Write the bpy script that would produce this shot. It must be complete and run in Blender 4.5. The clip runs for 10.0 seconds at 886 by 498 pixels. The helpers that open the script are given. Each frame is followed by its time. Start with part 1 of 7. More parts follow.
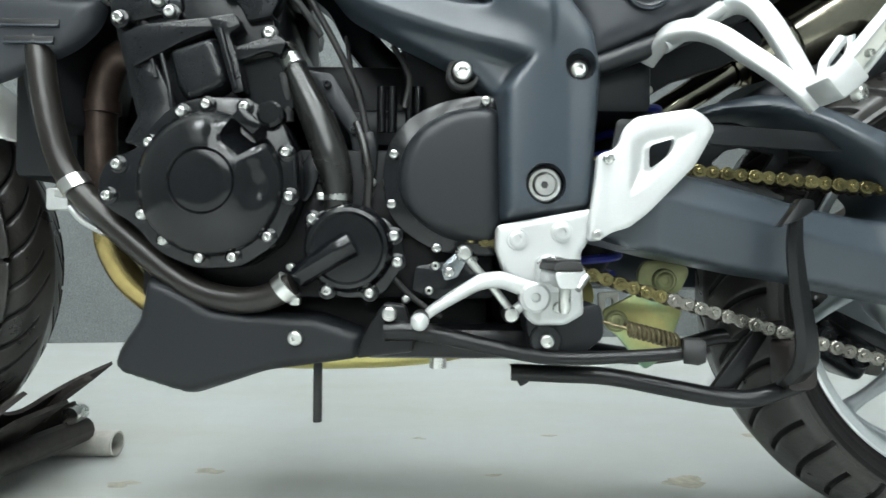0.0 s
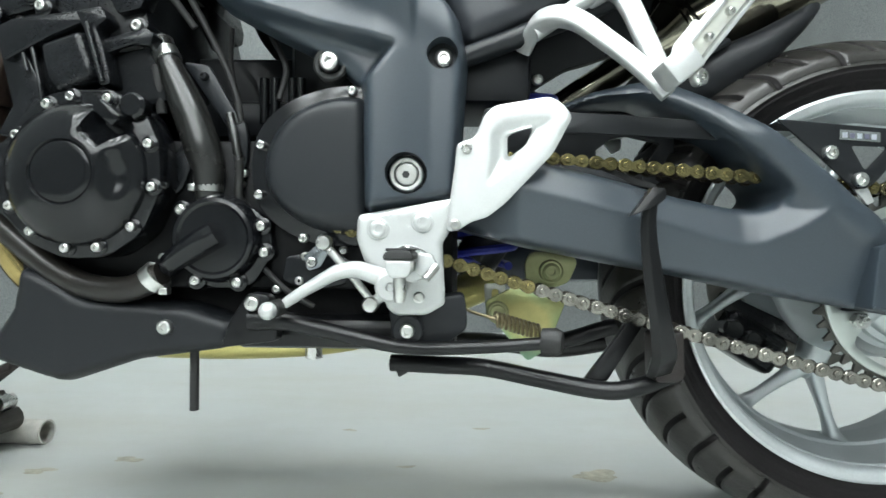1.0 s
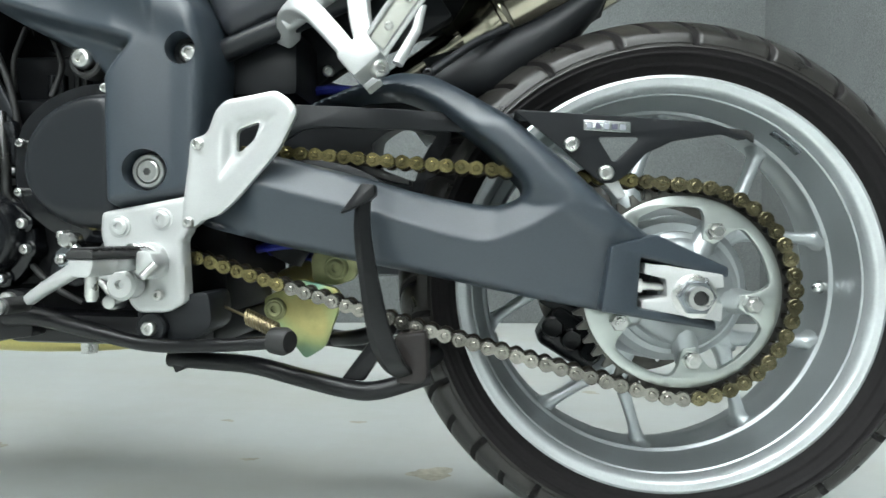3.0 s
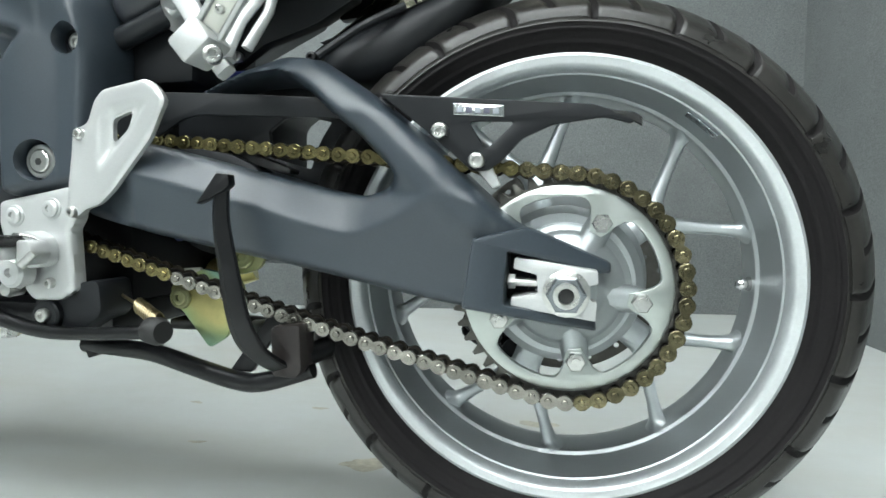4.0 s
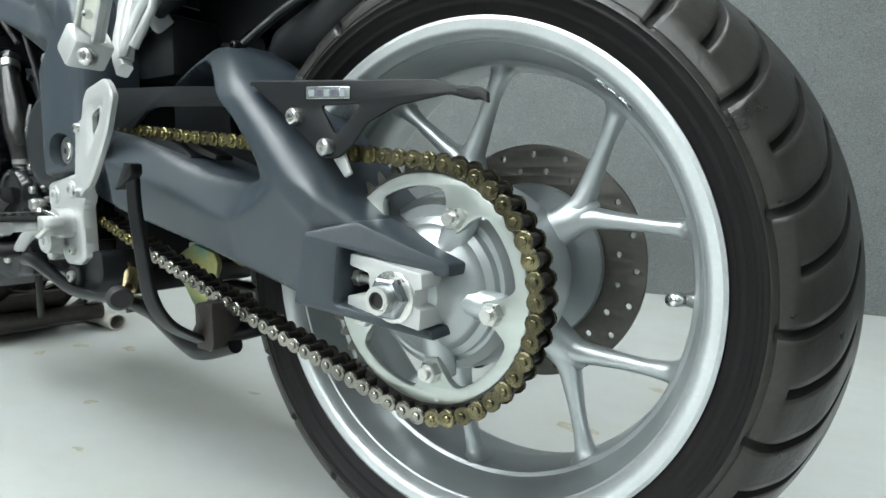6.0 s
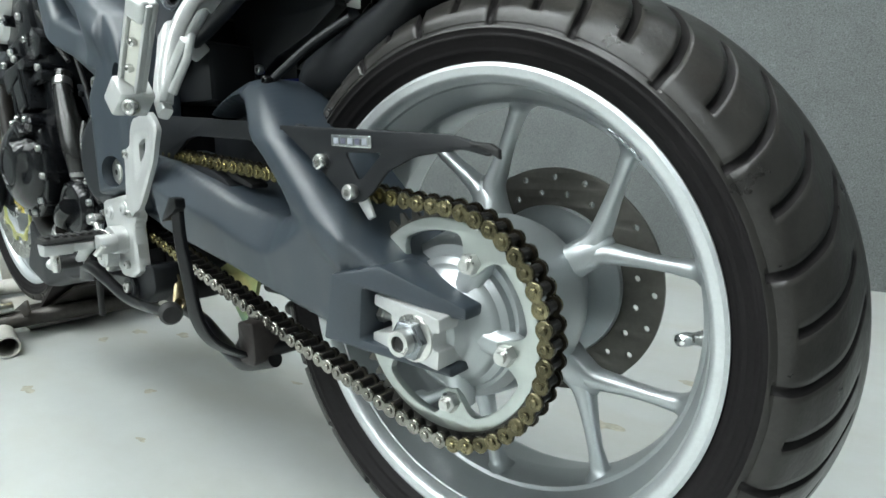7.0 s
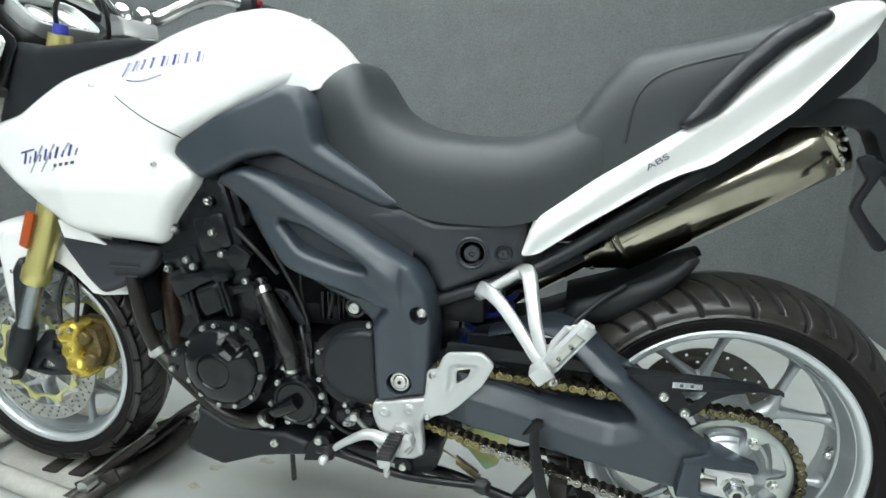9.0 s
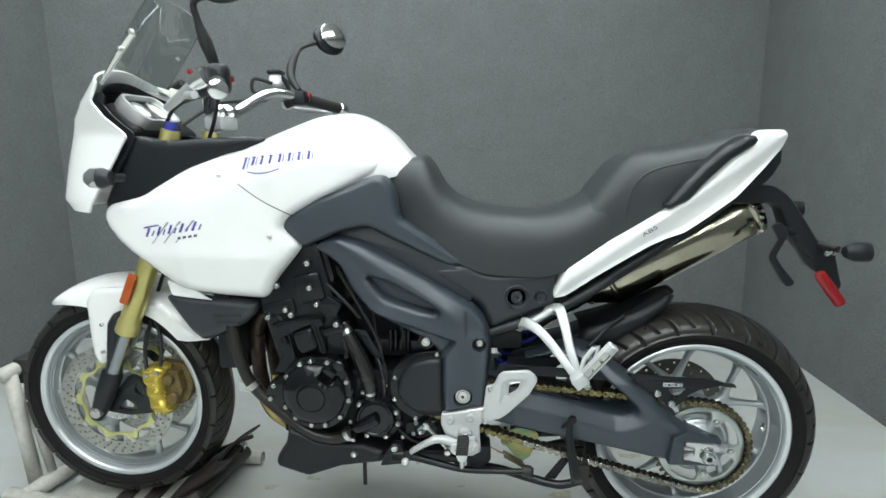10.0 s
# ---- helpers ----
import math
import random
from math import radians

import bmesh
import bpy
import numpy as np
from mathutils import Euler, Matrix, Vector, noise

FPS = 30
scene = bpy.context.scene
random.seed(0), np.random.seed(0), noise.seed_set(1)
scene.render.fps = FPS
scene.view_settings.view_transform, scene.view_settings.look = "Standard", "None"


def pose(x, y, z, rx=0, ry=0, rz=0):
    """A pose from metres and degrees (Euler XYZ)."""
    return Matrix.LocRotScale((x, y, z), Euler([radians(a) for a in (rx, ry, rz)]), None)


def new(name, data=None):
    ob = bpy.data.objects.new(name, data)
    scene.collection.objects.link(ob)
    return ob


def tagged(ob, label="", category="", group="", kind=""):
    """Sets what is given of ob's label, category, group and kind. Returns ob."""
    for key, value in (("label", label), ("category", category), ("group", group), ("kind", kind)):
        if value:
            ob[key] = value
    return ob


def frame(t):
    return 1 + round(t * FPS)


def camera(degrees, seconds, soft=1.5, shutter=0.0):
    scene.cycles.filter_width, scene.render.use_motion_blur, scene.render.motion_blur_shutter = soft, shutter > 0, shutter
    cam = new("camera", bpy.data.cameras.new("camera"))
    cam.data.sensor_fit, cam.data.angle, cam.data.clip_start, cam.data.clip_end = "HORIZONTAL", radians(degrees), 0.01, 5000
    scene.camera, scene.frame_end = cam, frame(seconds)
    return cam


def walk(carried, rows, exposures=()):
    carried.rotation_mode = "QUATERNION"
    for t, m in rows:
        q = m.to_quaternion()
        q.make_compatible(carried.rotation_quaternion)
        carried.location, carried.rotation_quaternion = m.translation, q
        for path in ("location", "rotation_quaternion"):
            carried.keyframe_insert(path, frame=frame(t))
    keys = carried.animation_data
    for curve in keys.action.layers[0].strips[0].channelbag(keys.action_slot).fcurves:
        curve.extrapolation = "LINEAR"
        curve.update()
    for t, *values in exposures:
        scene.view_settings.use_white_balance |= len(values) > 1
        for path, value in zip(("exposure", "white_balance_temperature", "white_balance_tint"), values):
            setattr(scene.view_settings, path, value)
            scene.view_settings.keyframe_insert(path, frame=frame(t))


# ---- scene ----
cam = camera(74.14, 10.0, soft=1.5, shutter=0.3)
# seconds, eye x y z, yaw, pitch, roll
PATH = [
    (0, -0.672, -0.782, 0.354, -0.73, 0.27, -0.54),
    (0.5, -0.584, -0.783, 0.350, 0.37, 0.11, -0.56),
    (1, -0.503, -0.781, 0.349, 1.18, -0.13, -0.52),
    (1.5, -0.424, -0.775, 0.351, 2.17, -0.46, -0.50),
    (2, -0.344, -0.770, 0.353, 3.18, -0.58, -0.58),
    (2.5, -0.267, -0.761, 0.358, 4.10, -0.94, -0.52),
    (4, -0.004, -0.696, 0.372, 11.24, -3.14, -0.65),
    (4.5, 0.089, -0.647, 0.381, 16.73, -4.52, -0.81),
    (5, 0.178, -0.593, 0.392, 23.41, -5.78, -0.72),
    (5.5, 0.244, -0.544, 0.398, 29.20, -6.55, -0.85),
    (5.7, 0.266, -0.526, 0.396, 31.38, -6.25, -1.07),
    (7, 0.318, -0.529, 0.472, 38.04, -10.61, 0.02),
    (7.5, 0.250, -0.633, 0.569, 34.27, -13.11, 0.11),
    (8, 0.096, -0.771, 0.692, 27.70, -14.42, 0.29),
    (8.5, -0.086, -0.911, 0.805, 20.17, -14.21, 0.36),
    (9, -0.263, -1.075, 0.897, 12.95, -13.29, 0.29),
    (9.5, -0.411, -1.256, 0.966, 7.31, -12.13, 0.24),
    (10, -0.500, -1.443, 1.020, 4.42, -10.59, 0.29),
]
walk(cam, [(t, pose(x, y, z, 90 + pitch, roll, yaw)) for t, x, y, z, yaw, pitch, roll in PATH],
     exposures=[(0, 0.44), (2, 0.39), (4.5, 0.30), (5.5, 0.36), (7, 0.20), (8, -0.02), (8.5, -0.06), (9, -0.14), (9.5, -0.28), (10, -0.36)])
# unseen ceiling lights, as (x, y); the far rows are added to fill under the bike
LAMPS = [(x, y) for x in (-2.0, -1.25, -0.5, 0.35) for y in (0.35, -1.25, -2.9, -4.6, -6.4)]

# ---- light ----
world = bpy.data.worlds.new("world")
scene.world = world
world.use_nodes = True
world.node_tree.nodes["Background"].inputs[0].default_value = (0.6, 0.65, 0.68, 1)
world.node_tree.nodes["Background"].inputs[1].default_value = 0.02
scene.view_settings.exposure = 0.0
TUBE_POWER = 23.2


# ---- materials ----
def node(nt, kind, **values):
    n = nt.nodes.new(kind)
    for key, value in values.items():
        n.inputs[key].default_value = value
    return n


def material(name, color, rough=0.5, metal=0.0, grain=40.0, vary=0.12, bump=0.02, stain=3.0, stain_vary=0.12, coat=0.0, rough_vary=0.12, spec=0.5, per_piece=0.0):
    """A surface with colour variation at two scales, uneven gloss and fine relief."""
    m = bpy.data.materials.new(name)
    m.use_nodes = True
    nt = m.node_tree
    bsdf = nt.nodes["Principled BSDF"]
    geo = nt.nodes.new("ShaderNodeNewGeometry")
    fine = node(nt, "ShaderNodeTexNoise", Scale=grain, Detail=4.0, Roughness=0.6)
    broad = node(nt, "ShaderNodeTexNoise", Scale=stain, Detail=5.0, Roughness=0.65)
    for n in (fine, broad):
        nt.links.new(geo.outputs["Position"], n.inputs["Vector"])
    scaled = []
    for n, amount in ((fine, vary), (broad, stain_vary)):
        r = nt.nodes.new("ShaderNodeMapRange")
        r.inputs["From Min"].default_value, r.inputs["From Max"].default_value = 0.25, 0.75
        r.inputs["To Min"].default_value, r.inputs["To Max"].default_value = 1 - amount, 1 + amount
        nt.links.new(n.outputs["Fac"], r.inputs["Value"])
        scaled.append(r.outputs["Result"])
    mul = nt.nodes.new("ShaderNodeMath")
    mul.operation = "MULTIPLY"
    nt.links.new(scaled[0], mul.inputs[0])
    nt.links.new(scaled[1], mul.inputs[1])
    value = mul.outputs[0]
    if per_piece:
        info = nt.nodes.new("ShaderNodeObjectInfo")
        r = nt.nodes.new("ShaderNodeMapRange")
        r.inputs["To Min"].default_value, r.inputs["To Max"].default_value = 1 - per_piece, 1 + per_piece
        nt.links.new(info.outputs["Random"], r.inputs["Value"])
        again = nt.nodes.new("ShaderNodeMath")
        again.operation = "MULTIPLY"
        nt.links.new(value, again.inputs[0])
        nt.links.new(r.outputs["Result"], again.inputs[1])
        value = again.outputs[0]
    tint = nt.nodes.new("ShaderNodeVectorMath")
    tint.operation = "SCALE"
    tint.inputs[0].default_value = color
    nt.links.new(value, tint.inputs["Scale"])
    nt.links.new(tint.outputs[0], bsdf.inputs["Base Color"])
    gloss = nt.nodes.new("ShaderNodeMapRange")
    gloss.inputs["From Min"].default_value, gloss.inputs["From Max"].default_value = 0.25, 0.75
    gloss.inputs["To Min"].default_value, gloss.inputs["To Max"].default_value = rough * (1 - rough_vary), min(1.0, rough * (1 + rough_vary))
    nt.links.new(broad.outputs["Fac"], gloss.inputs["Value"])
    nt.links.new(gloss.outputs["Result"], bsdf.inputs["Roughness"])
    bsdf.inputs["Metallic"].default_value = metal
    bsdf.inputs["Specular IOR Level"].default_value = spec
    if coat:
        bsdf.inputs["Coat Weight"].default_value = coat
        bsdf.inputs["Coat Roughness"].default_value = 0.06
    if bump:
        b = nt.nodes.new("ShaderNodeBump")
        b.inputs["Strength"].default_value = bump * 10
        b.inputs["Distance"].default_value = 0.001
        nt.links.new(fine.outputs["Fac"], b.inputs["Height"])
        nt.links.new(b.outputs["Normal"], bsdf.inputs["Normal"])
    return m


WHITE = material("white_paint", (0.86, 0.86, 0.84), 0.28, grain=25, vary=0.008, bump=0.0, stain_vary=0.012, coat=0.6, rough_vary=0.02)
GREY = material("grey_frame_paint", (0.029, 0.039, 0.050), 0.37, grain=600, vary=0.12, bump=0.01, stain_vary=0.06, coat=0.0, spec=0.65, rough_vary=0.05)
ENGINE = material("black_engine_paint", (0.0049, 0.0054, 0.0065), 0.17, grain=300, vary=0.2, bump=0.004, stain_vary=0.2, spec=0.42)
CASTMAT = material("satin_black_casting", (0.0081, 0.0089, 0.0103), 0.24, grain=400, vary=0.15, bump=0.012, stain_vary=0.15, spec=0.30)
CASEMAT = material("oily_black_crankcase", (0.0041, 0.0043, 0.0050), 0.48, grain=300, vary=0.3, bump=0.02, stain=20, stain_vary=0.3, spec=0.18)
PLASTIC = material("black_plastic", (0.0115, 0.0128, 0.0149), 0.42, grain=900, vary=0.2, bump=0.02, stain_vary=0.15, spec=0.28)
SATIN = material("satin_dark_plastic", (0.0143, 0.0163, 0.0189), 0.34, grain=700, vary=0.15, bump=0.012, stain_vary=0.1, spec=0.33)
PANELMAT = material("dark_grey_panel_plastic", (0.027, 0.030, 0.036), 0.36, grain=700, vary=0.12, bump=0.015, stain_vary=0.1, spec=0.45)
SEATMAT = material("seat_vinyl", (0.023, 0.028, 0.029), 0.47, grain=700, vary=0.2, bump=0.05, stain_vary=0.1)
# sidewall rubber, also used as painted shade inside the tread grooves
TYREMAT = material("sidewall_and_groove_shade", (0.0098, 0.0086, 0.0090), 0.58, grain=250, vary=0.2, bump=0.03, stain=9, stain_vary=0.4, spec=0.16)
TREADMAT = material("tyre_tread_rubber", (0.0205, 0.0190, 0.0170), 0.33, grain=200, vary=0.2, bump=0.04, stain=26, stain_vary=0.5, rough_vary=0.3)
SILVER = material("silver_wheel_paint", (0.47, 0.50, 0.51), 0.38, metal=0.8, grain=900, vary=0.06, bump=0.006, stain_vary=0.06)
LIPMAT = material("machined_rim_lip", (0.66, 0.69, 0.70), 0.42, metal=0.7, grain=300, vary=0.05, bump=0.004, stain=20, stain_vary=0.08)
ALLOY = material("blasted_alloy", (0.56, 0.57, 0.565), 0.38, metal=0.5, grain=800, vary=0.05, bump=0.02, stain=10, stain_vary=0.07)
STEEL = material("zinc_steel", (0.62, 0.62, 0.60), 0.28, metal=1.0, grain=200, vary=0.1, bump=0.004, stain=15, stain_vary=0.12)
SLIDERMAT = material("grey_fork_slider", (0.30, 0.32, 0.34), 0.24, metal=1.0, grain=200, vary=0.06, bump=0.002, stain=10, stain_vary=0.08)
PLATED = material("yellow_zinc_plate", (0.36, 0.37, 0.20), 0.4, metal=0.8, grain=60, vary=0.12, bump=0.01, stain=12, stain_vary=0.3)
RAINBOW = material("rainbow_zinc_plate", (1, 1, 1), 0.38, metal=0.8, grain=60, vary=0.12, bump=0.01, stain=12, stain_vary=0.2)
nt = RAINBOW.node_tree
hue = node(nt, "ShaderNodeTexNoise", Scale=16.0, Detail=1.0, Roughness=0.4)
ramp = nt.nodes.new("ShaderNodeValToRGB")
for at_, rgb in ((0.36, (0.44, 0.40, 0.17)), (0.50, (0.36, 0.42, 0.20)), (0.62, (0.22, 0.40, 0.31))):
    stop = ramp.color_ramp.elements.new(at_)
    stop.color = (*rgb, 1)
ramp.color_ramp.elements.remove(ramp.color_ramp.elements[0])
ramp.color_ramp.elements.remove(ramp.color_ramp.elements[-1])
nt.links.new(nt.nodes["Geometry"].outputs["Position"], hue.inputs["Vector"])
nt.links.new(hue.outputs["Fac"], ramp.inputs["Fac"])
scale_ = nt.nodes["Principled BSDF"].inputs["Base Color"].links[0].from_node
nt.links.new(ramp.outputs["Color"], scale_.inputs[0])
SPROCKET = material("sprocket_steel", (0.50, 0.535, 0.51), 0.30, metal=0.9, grain=120, vary=0.03, bump=0.002, stain=14, stain_vary=0.04)
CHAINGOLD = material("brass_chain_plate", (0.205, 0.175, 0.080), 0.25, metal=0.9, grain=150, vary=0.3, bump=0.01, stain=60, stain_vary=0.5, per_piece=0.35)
# darker olive plates for the links round the rear sprocket
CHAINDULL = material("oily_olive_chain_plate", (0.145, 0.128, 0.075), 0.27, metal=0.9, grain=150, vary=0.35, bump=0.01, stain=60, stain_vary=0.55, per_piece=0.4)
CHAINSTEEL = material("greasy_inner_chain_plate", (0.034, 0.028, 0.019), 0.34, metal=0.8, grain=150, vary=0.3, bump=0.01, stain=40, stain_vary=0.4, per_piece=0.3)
# lighter plates with the floor's reflection put into their colour, for the lower run
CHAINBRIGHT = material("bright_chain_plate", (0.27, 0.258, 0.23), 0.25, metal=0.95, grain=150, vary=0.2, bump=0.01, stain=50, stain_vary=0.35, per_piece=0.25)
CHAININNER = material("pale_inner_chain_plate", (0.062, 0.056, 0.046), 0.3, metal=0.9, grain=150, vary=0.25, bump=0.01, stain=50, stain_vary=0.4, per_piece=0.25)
CHAINDARK = material("oily_chain_roller", (0.015, 0.014, 0.013), 0.4, metal=0.2, grain=150, vary=0.2)
GOLD = material("gold_anodised", (0.66, 0.59, 0.23), 0.30, metal=0.75, grain=300, vary=0.08, bump=0.006, stain_vary=0.1)
CHROME = material("chrome", (0.80, 0.80, 0.79), 0.1, metal=1.0, grain=100, vary=0.02, bump=0.0, stain_vary=0.03)
INOX = material("stained_exhaust_steel", (0.40, 0.37, 0.29), 0.14, metal=1.0, grain=60, vary=0.06, bump=0.003, stain=7, stain_vary=0.22)
PIPEMAT = material("dull_black_pipe", (0.019, 0.017, 0.015), 0.30, metal=0.2, grain=150, vary=0.15, bump=0.008, stain=10, stain_vary=0.25)
HOSEMAT = material("black_hose_rubber", (0.0125, 0.0125, 0.0119), 0.27, grain=300, vary=0.15, bump=0.006, stain=8, stain_vary=0.25, spec=0.6)
PADMAT = material("oily_brown_rubber_pad", (0.016, 0.012, 0.011), 0.5, grain=160, vary=0.3, bump=0.04, stain=20, stain_vary=0.3)
TOOTHMAT = material("dark_tooth_steel", (0.09, 0.088, 0.08), 0.35, metal=0.8, grain=120, vary=0.2, bump=0.005, stain=30, stain_vary=0.3)
HEADER = material("heat_browned_header", (0.050, 0.034, 0.027), 0.40, metal=0.7, grain=120, vary=0.2, stain=15, stain_vary=0.4)
STRAW = material("straw_tinted_steel", (0.46, 0.36, 0.15), 0.26, metal=0.95, grain=120, vary=0.12, bump=0.004, stain=14, stain_vary=0.3)
DISCSTEEL = material("worn_disc_steel", (0.115, 0.110, 0.098), 0.46, metal=0.45, grain=150, vary=0.12, bump=0.004, stain=12, stain_vary=0.2, spec=0.4)
PALEGOLD = material("pale_gold_carrier", (0.62, 0.62, 0.27), 0.40, metal=0.5, grain=300, vary=0.08, bump=0.004)
FRONTDISC = material("bright_front_disc_steel", (0.46, 0.46, 0.43), 0.30, metal=0.9, grain=150, vary=0.06, bump=0.003, stain=12, stain_vary=0.1)
CALGOLD = material("gold_caliper_anodising", (0.62, 0.47, 0.085), 0.26, metal=0.7, grain=300, vary=0.1, bump=0.006, stain=40, stain_vary=0.2)
# darker brown gold for the caliper's far half, pad gap and piston caps
BROWNGOLD = material("dark_brown_gold", (0.16, 0.115, 0.045), 0.40, metal=0.5, grain=200, vary=0.3, bump=0.02, stain=50, stain_vary=0.5)
CREAM = material("cream_plastic", (0.66, 0.66, 0.60), 0.4, grain=80, vary=0.04, bump=0.0)
RED = material("red_reflector", (0.26, 0.008, 0.012), 0.18, grain=600, vary=0.1)
ORANGE = material("orange_reflector", (0.42, 0.08, 0.015), 0.2, grain=600, vary=0.1)
BLUE = material("blue_spring_paint", (0.03, 0.04, 0.30), 0.35, grain=200, vary=0.1)
INK = material("blue_decal_ink", (0.05, 0.06, 0.30), 0.3, grain=100, vary=0.05, bump=0.0)
DARKINK = material("grey_decal_ink", (0.10, 0.10, 0.14), 0.35, grain=100, vary=0.05, bump=0.0)
PALEINK = material("faded_print_ink", (0.30, 0.32, 0.36), 0.4, grain=100, vary=0.05, bump=0.0)
STICKER = material("white_sticker", (0.72, 0.72, 0.70), 0.4, grain=100, vary=0.04, bump=0.0)
FOIL = material("silver_foil_sticker", (0.62, 0.64, 0.64), 0.22, metal=1.0, grain=300, vary=0.08, bump=0.004, stain=25, stain_vary=0.15)
SPRINGMAT = material("tarnished_spring_steel", (0.24, 0.20, 0.12), 0.32, metal=0.9, grain=150, vary=0.2, bump=0.006, stain=20, stain_vary=0.3)
RUBBER = material("black_rubber", (0.014, 0.014, 0.014), 0.6, grain=500, vary=0.2, bump=0.03)
STANDMAT = material("scuffed_black_stand_paint", (0.0055, 0.0057, 0.0065), 0.30, grain=200, vary=0.25, bump=0.012, stain=14, stain_vary=0.3, spec=0.36)
CHOCKWHITE = material("chipped_cream_paint", (0.44, 0.43, 0.39), 0.45, grain=80, vary=0.12, bump=0.02, stain=9, stain_vary=0.2)
CHOCKGREY = material("dirty_bare_steel", (0.055, 0.050, 0.045), 0.42, metal=0.5, grain=100, vary=0.25, bump=0.03, stain=12, stain_vary=0.4)
RUST = material("rusty_brown_pad", (0.024, 0.019, 0.018), 0.6, grain=160, vary=0.3, bump=0.05, stain=20, stain_vary=0.35)


# ---- mesh tools ----
def part(name, bm, mat, parent=None, label="", smooth=True, angle=35):
    """Links a bmesh as one mesh object under a thing or a part."""
    me = bpy.data.meshes.new(name)
    if smooth:
        for f in bm.faces:
            f.smooth = True
        for e in bm.edges:
            if len(e.link_faces) == 2 and e.calc_face_angle(0) > radians(angle):
                e.smooth = False
    bm.to_mesh(me)
    bm.free()
    for m in (mat if isinstance(mat, (list, tuple)) else [mat]):
        me.materials.append(m)
    ob = new(name, me)
    if parent:
        ob.parent = parent
    if label:
        tagged(ob, label)
    return ob


def fresh():
    return bmesh.new()


def spline(points, n=6, closed=False):
    """Points of a smooth curve through the given ones."""
    p = np.array(points, float)
    out = []
    count = len(p) if closed else len(p) - 1
    for i in range(count):
        if closed:
            a, b, c, d = p[i - 1], p[i], p[(i + 1) % len(p)], p[(i + 2) % len(p)]
        else:
            b, c = p[i], p[i + 1]
            a = p[i - 1] if i else 2 * b - c
            d = p[i + 2] if i + 2 < len(p) else 2 * c - b
        for k in range(n):
            u = k / n
            out.append(0.5 * (2 * b + (c - a) * u + (2 * a - 5 * b + 4 * c - d) * u * u + (3 * b - a - 3 * c + d) * u ** 3))
    if not closed:
        out.append(p[-1])
    return np.array(out)


def rounded(points, r=0.006, n=4):
    """A closed outline with rounded corners."""
    p = np.array(points, float)
    out = []
    for i in range(len(p)):
        a, b, c = p[i - 1], p[i], p[(i + 1) % len(p)]
        la, lc = np.linalg.norm(a - b), np.linalg.norm(c - b)
        s, e = b + (a - b) / la * min(r, la * 0.45), b + (c - b) / lc * min(r, lc * 0.45)
        for k in range(n + 1):
            u = k / n
            out.append((1 - u) ** 2 * s + 2 * u * (1 - u) * b + u * u * e)
    return np.array(out)


def sweep(bm, points, radius, segs=12, n=6, smooth=True, cap=True, flat=1.0, square=1.0):
    """Adds a tube along a path; radius may be one number or one for each point."""
    pts = spline(points, n) if smooth and len(points) > 2 else np.array(points, float)
    rad = np.interp(np.linspace(0, 1, len(pts)), np.linspace(0, 1, len(radius)), radius) if isinstance(radius, (list, tuple)) else np.full(len(pts), radius)
    rings, up = [], None
    for i, p in enumerate(pts):
        d = pts[min(i + 1, len(pts) - 1)] - pts[max(i - 1, 0)]
        d = d / (np.linalg.norm(d) + 1e-12)
        if up is None:
            up = np.cross(d, (0, 1, 0)) if abs(d[1]) < 0.9 else np.cross(d, (1, 0, 0))
        up = up - d * up.dot(d)
        up = up / np.linalg.norm(up)
        side = np.cross(d, up)
        rings.append([bm.verts.new(p + rad[i] * (math.copysign(abs(math.cos(a)) ** square, math.cos(a)) * up + flat * math.copysign(abs(math.sin(a)) ** square, math.sin(a)) * side)) for a in np.linspace(0, 2 * math.pi, segs, endpoint=False)])
    for a, b in zip(rings, rings[1:]):
        for k in range(segs):
            bm.faces.new((a[k], a[(k + 1) % segs], b[(k + 1) % segs], b[k]))
    if cap:
        bm.faces.new(rings[0][::-1])
        bm.faces.new(rings[-1])
    return bm


def tube(name, points, radius, mat, parent, label="", **kw):
    bm = sweep(fresh(), points, radius, **kw)
    bmesh.ops.recalc_face_normals(bm, faces=bm.faces)
    return part(name, bm, mat, parent, label)


def hollow(bm, a, b, r_out, r_in, segs=24):
    """Adds an open pipe from a to b with a wall."""
    a, b = Vector(a), Vector(b)
    q = (b - a).to_track_quat("Z", "Y").to_matrix()
    rings = []
    for p, r in ((a, r_in), (a, r_out), (b, r_out), (b, r_in)):
        rings.append([bm.verts.new(p + q @ Vector((r * math.cos(t), r * math.sin(t), 0))) for t in np.linspace(0, 2 * math.pi, segs, endpoint=False)])
    for i in range(4):
        u, v = rings[i], rings[(i + 1) % 4]
        for k in range(segs):
            bm.faces.new((u[k], u[(k + 1) % segs], v[(k + 1) % segs], v[k]))
    bmesh.ops.recalc_face_normals(bm, faces=bm.faces)
    return bm


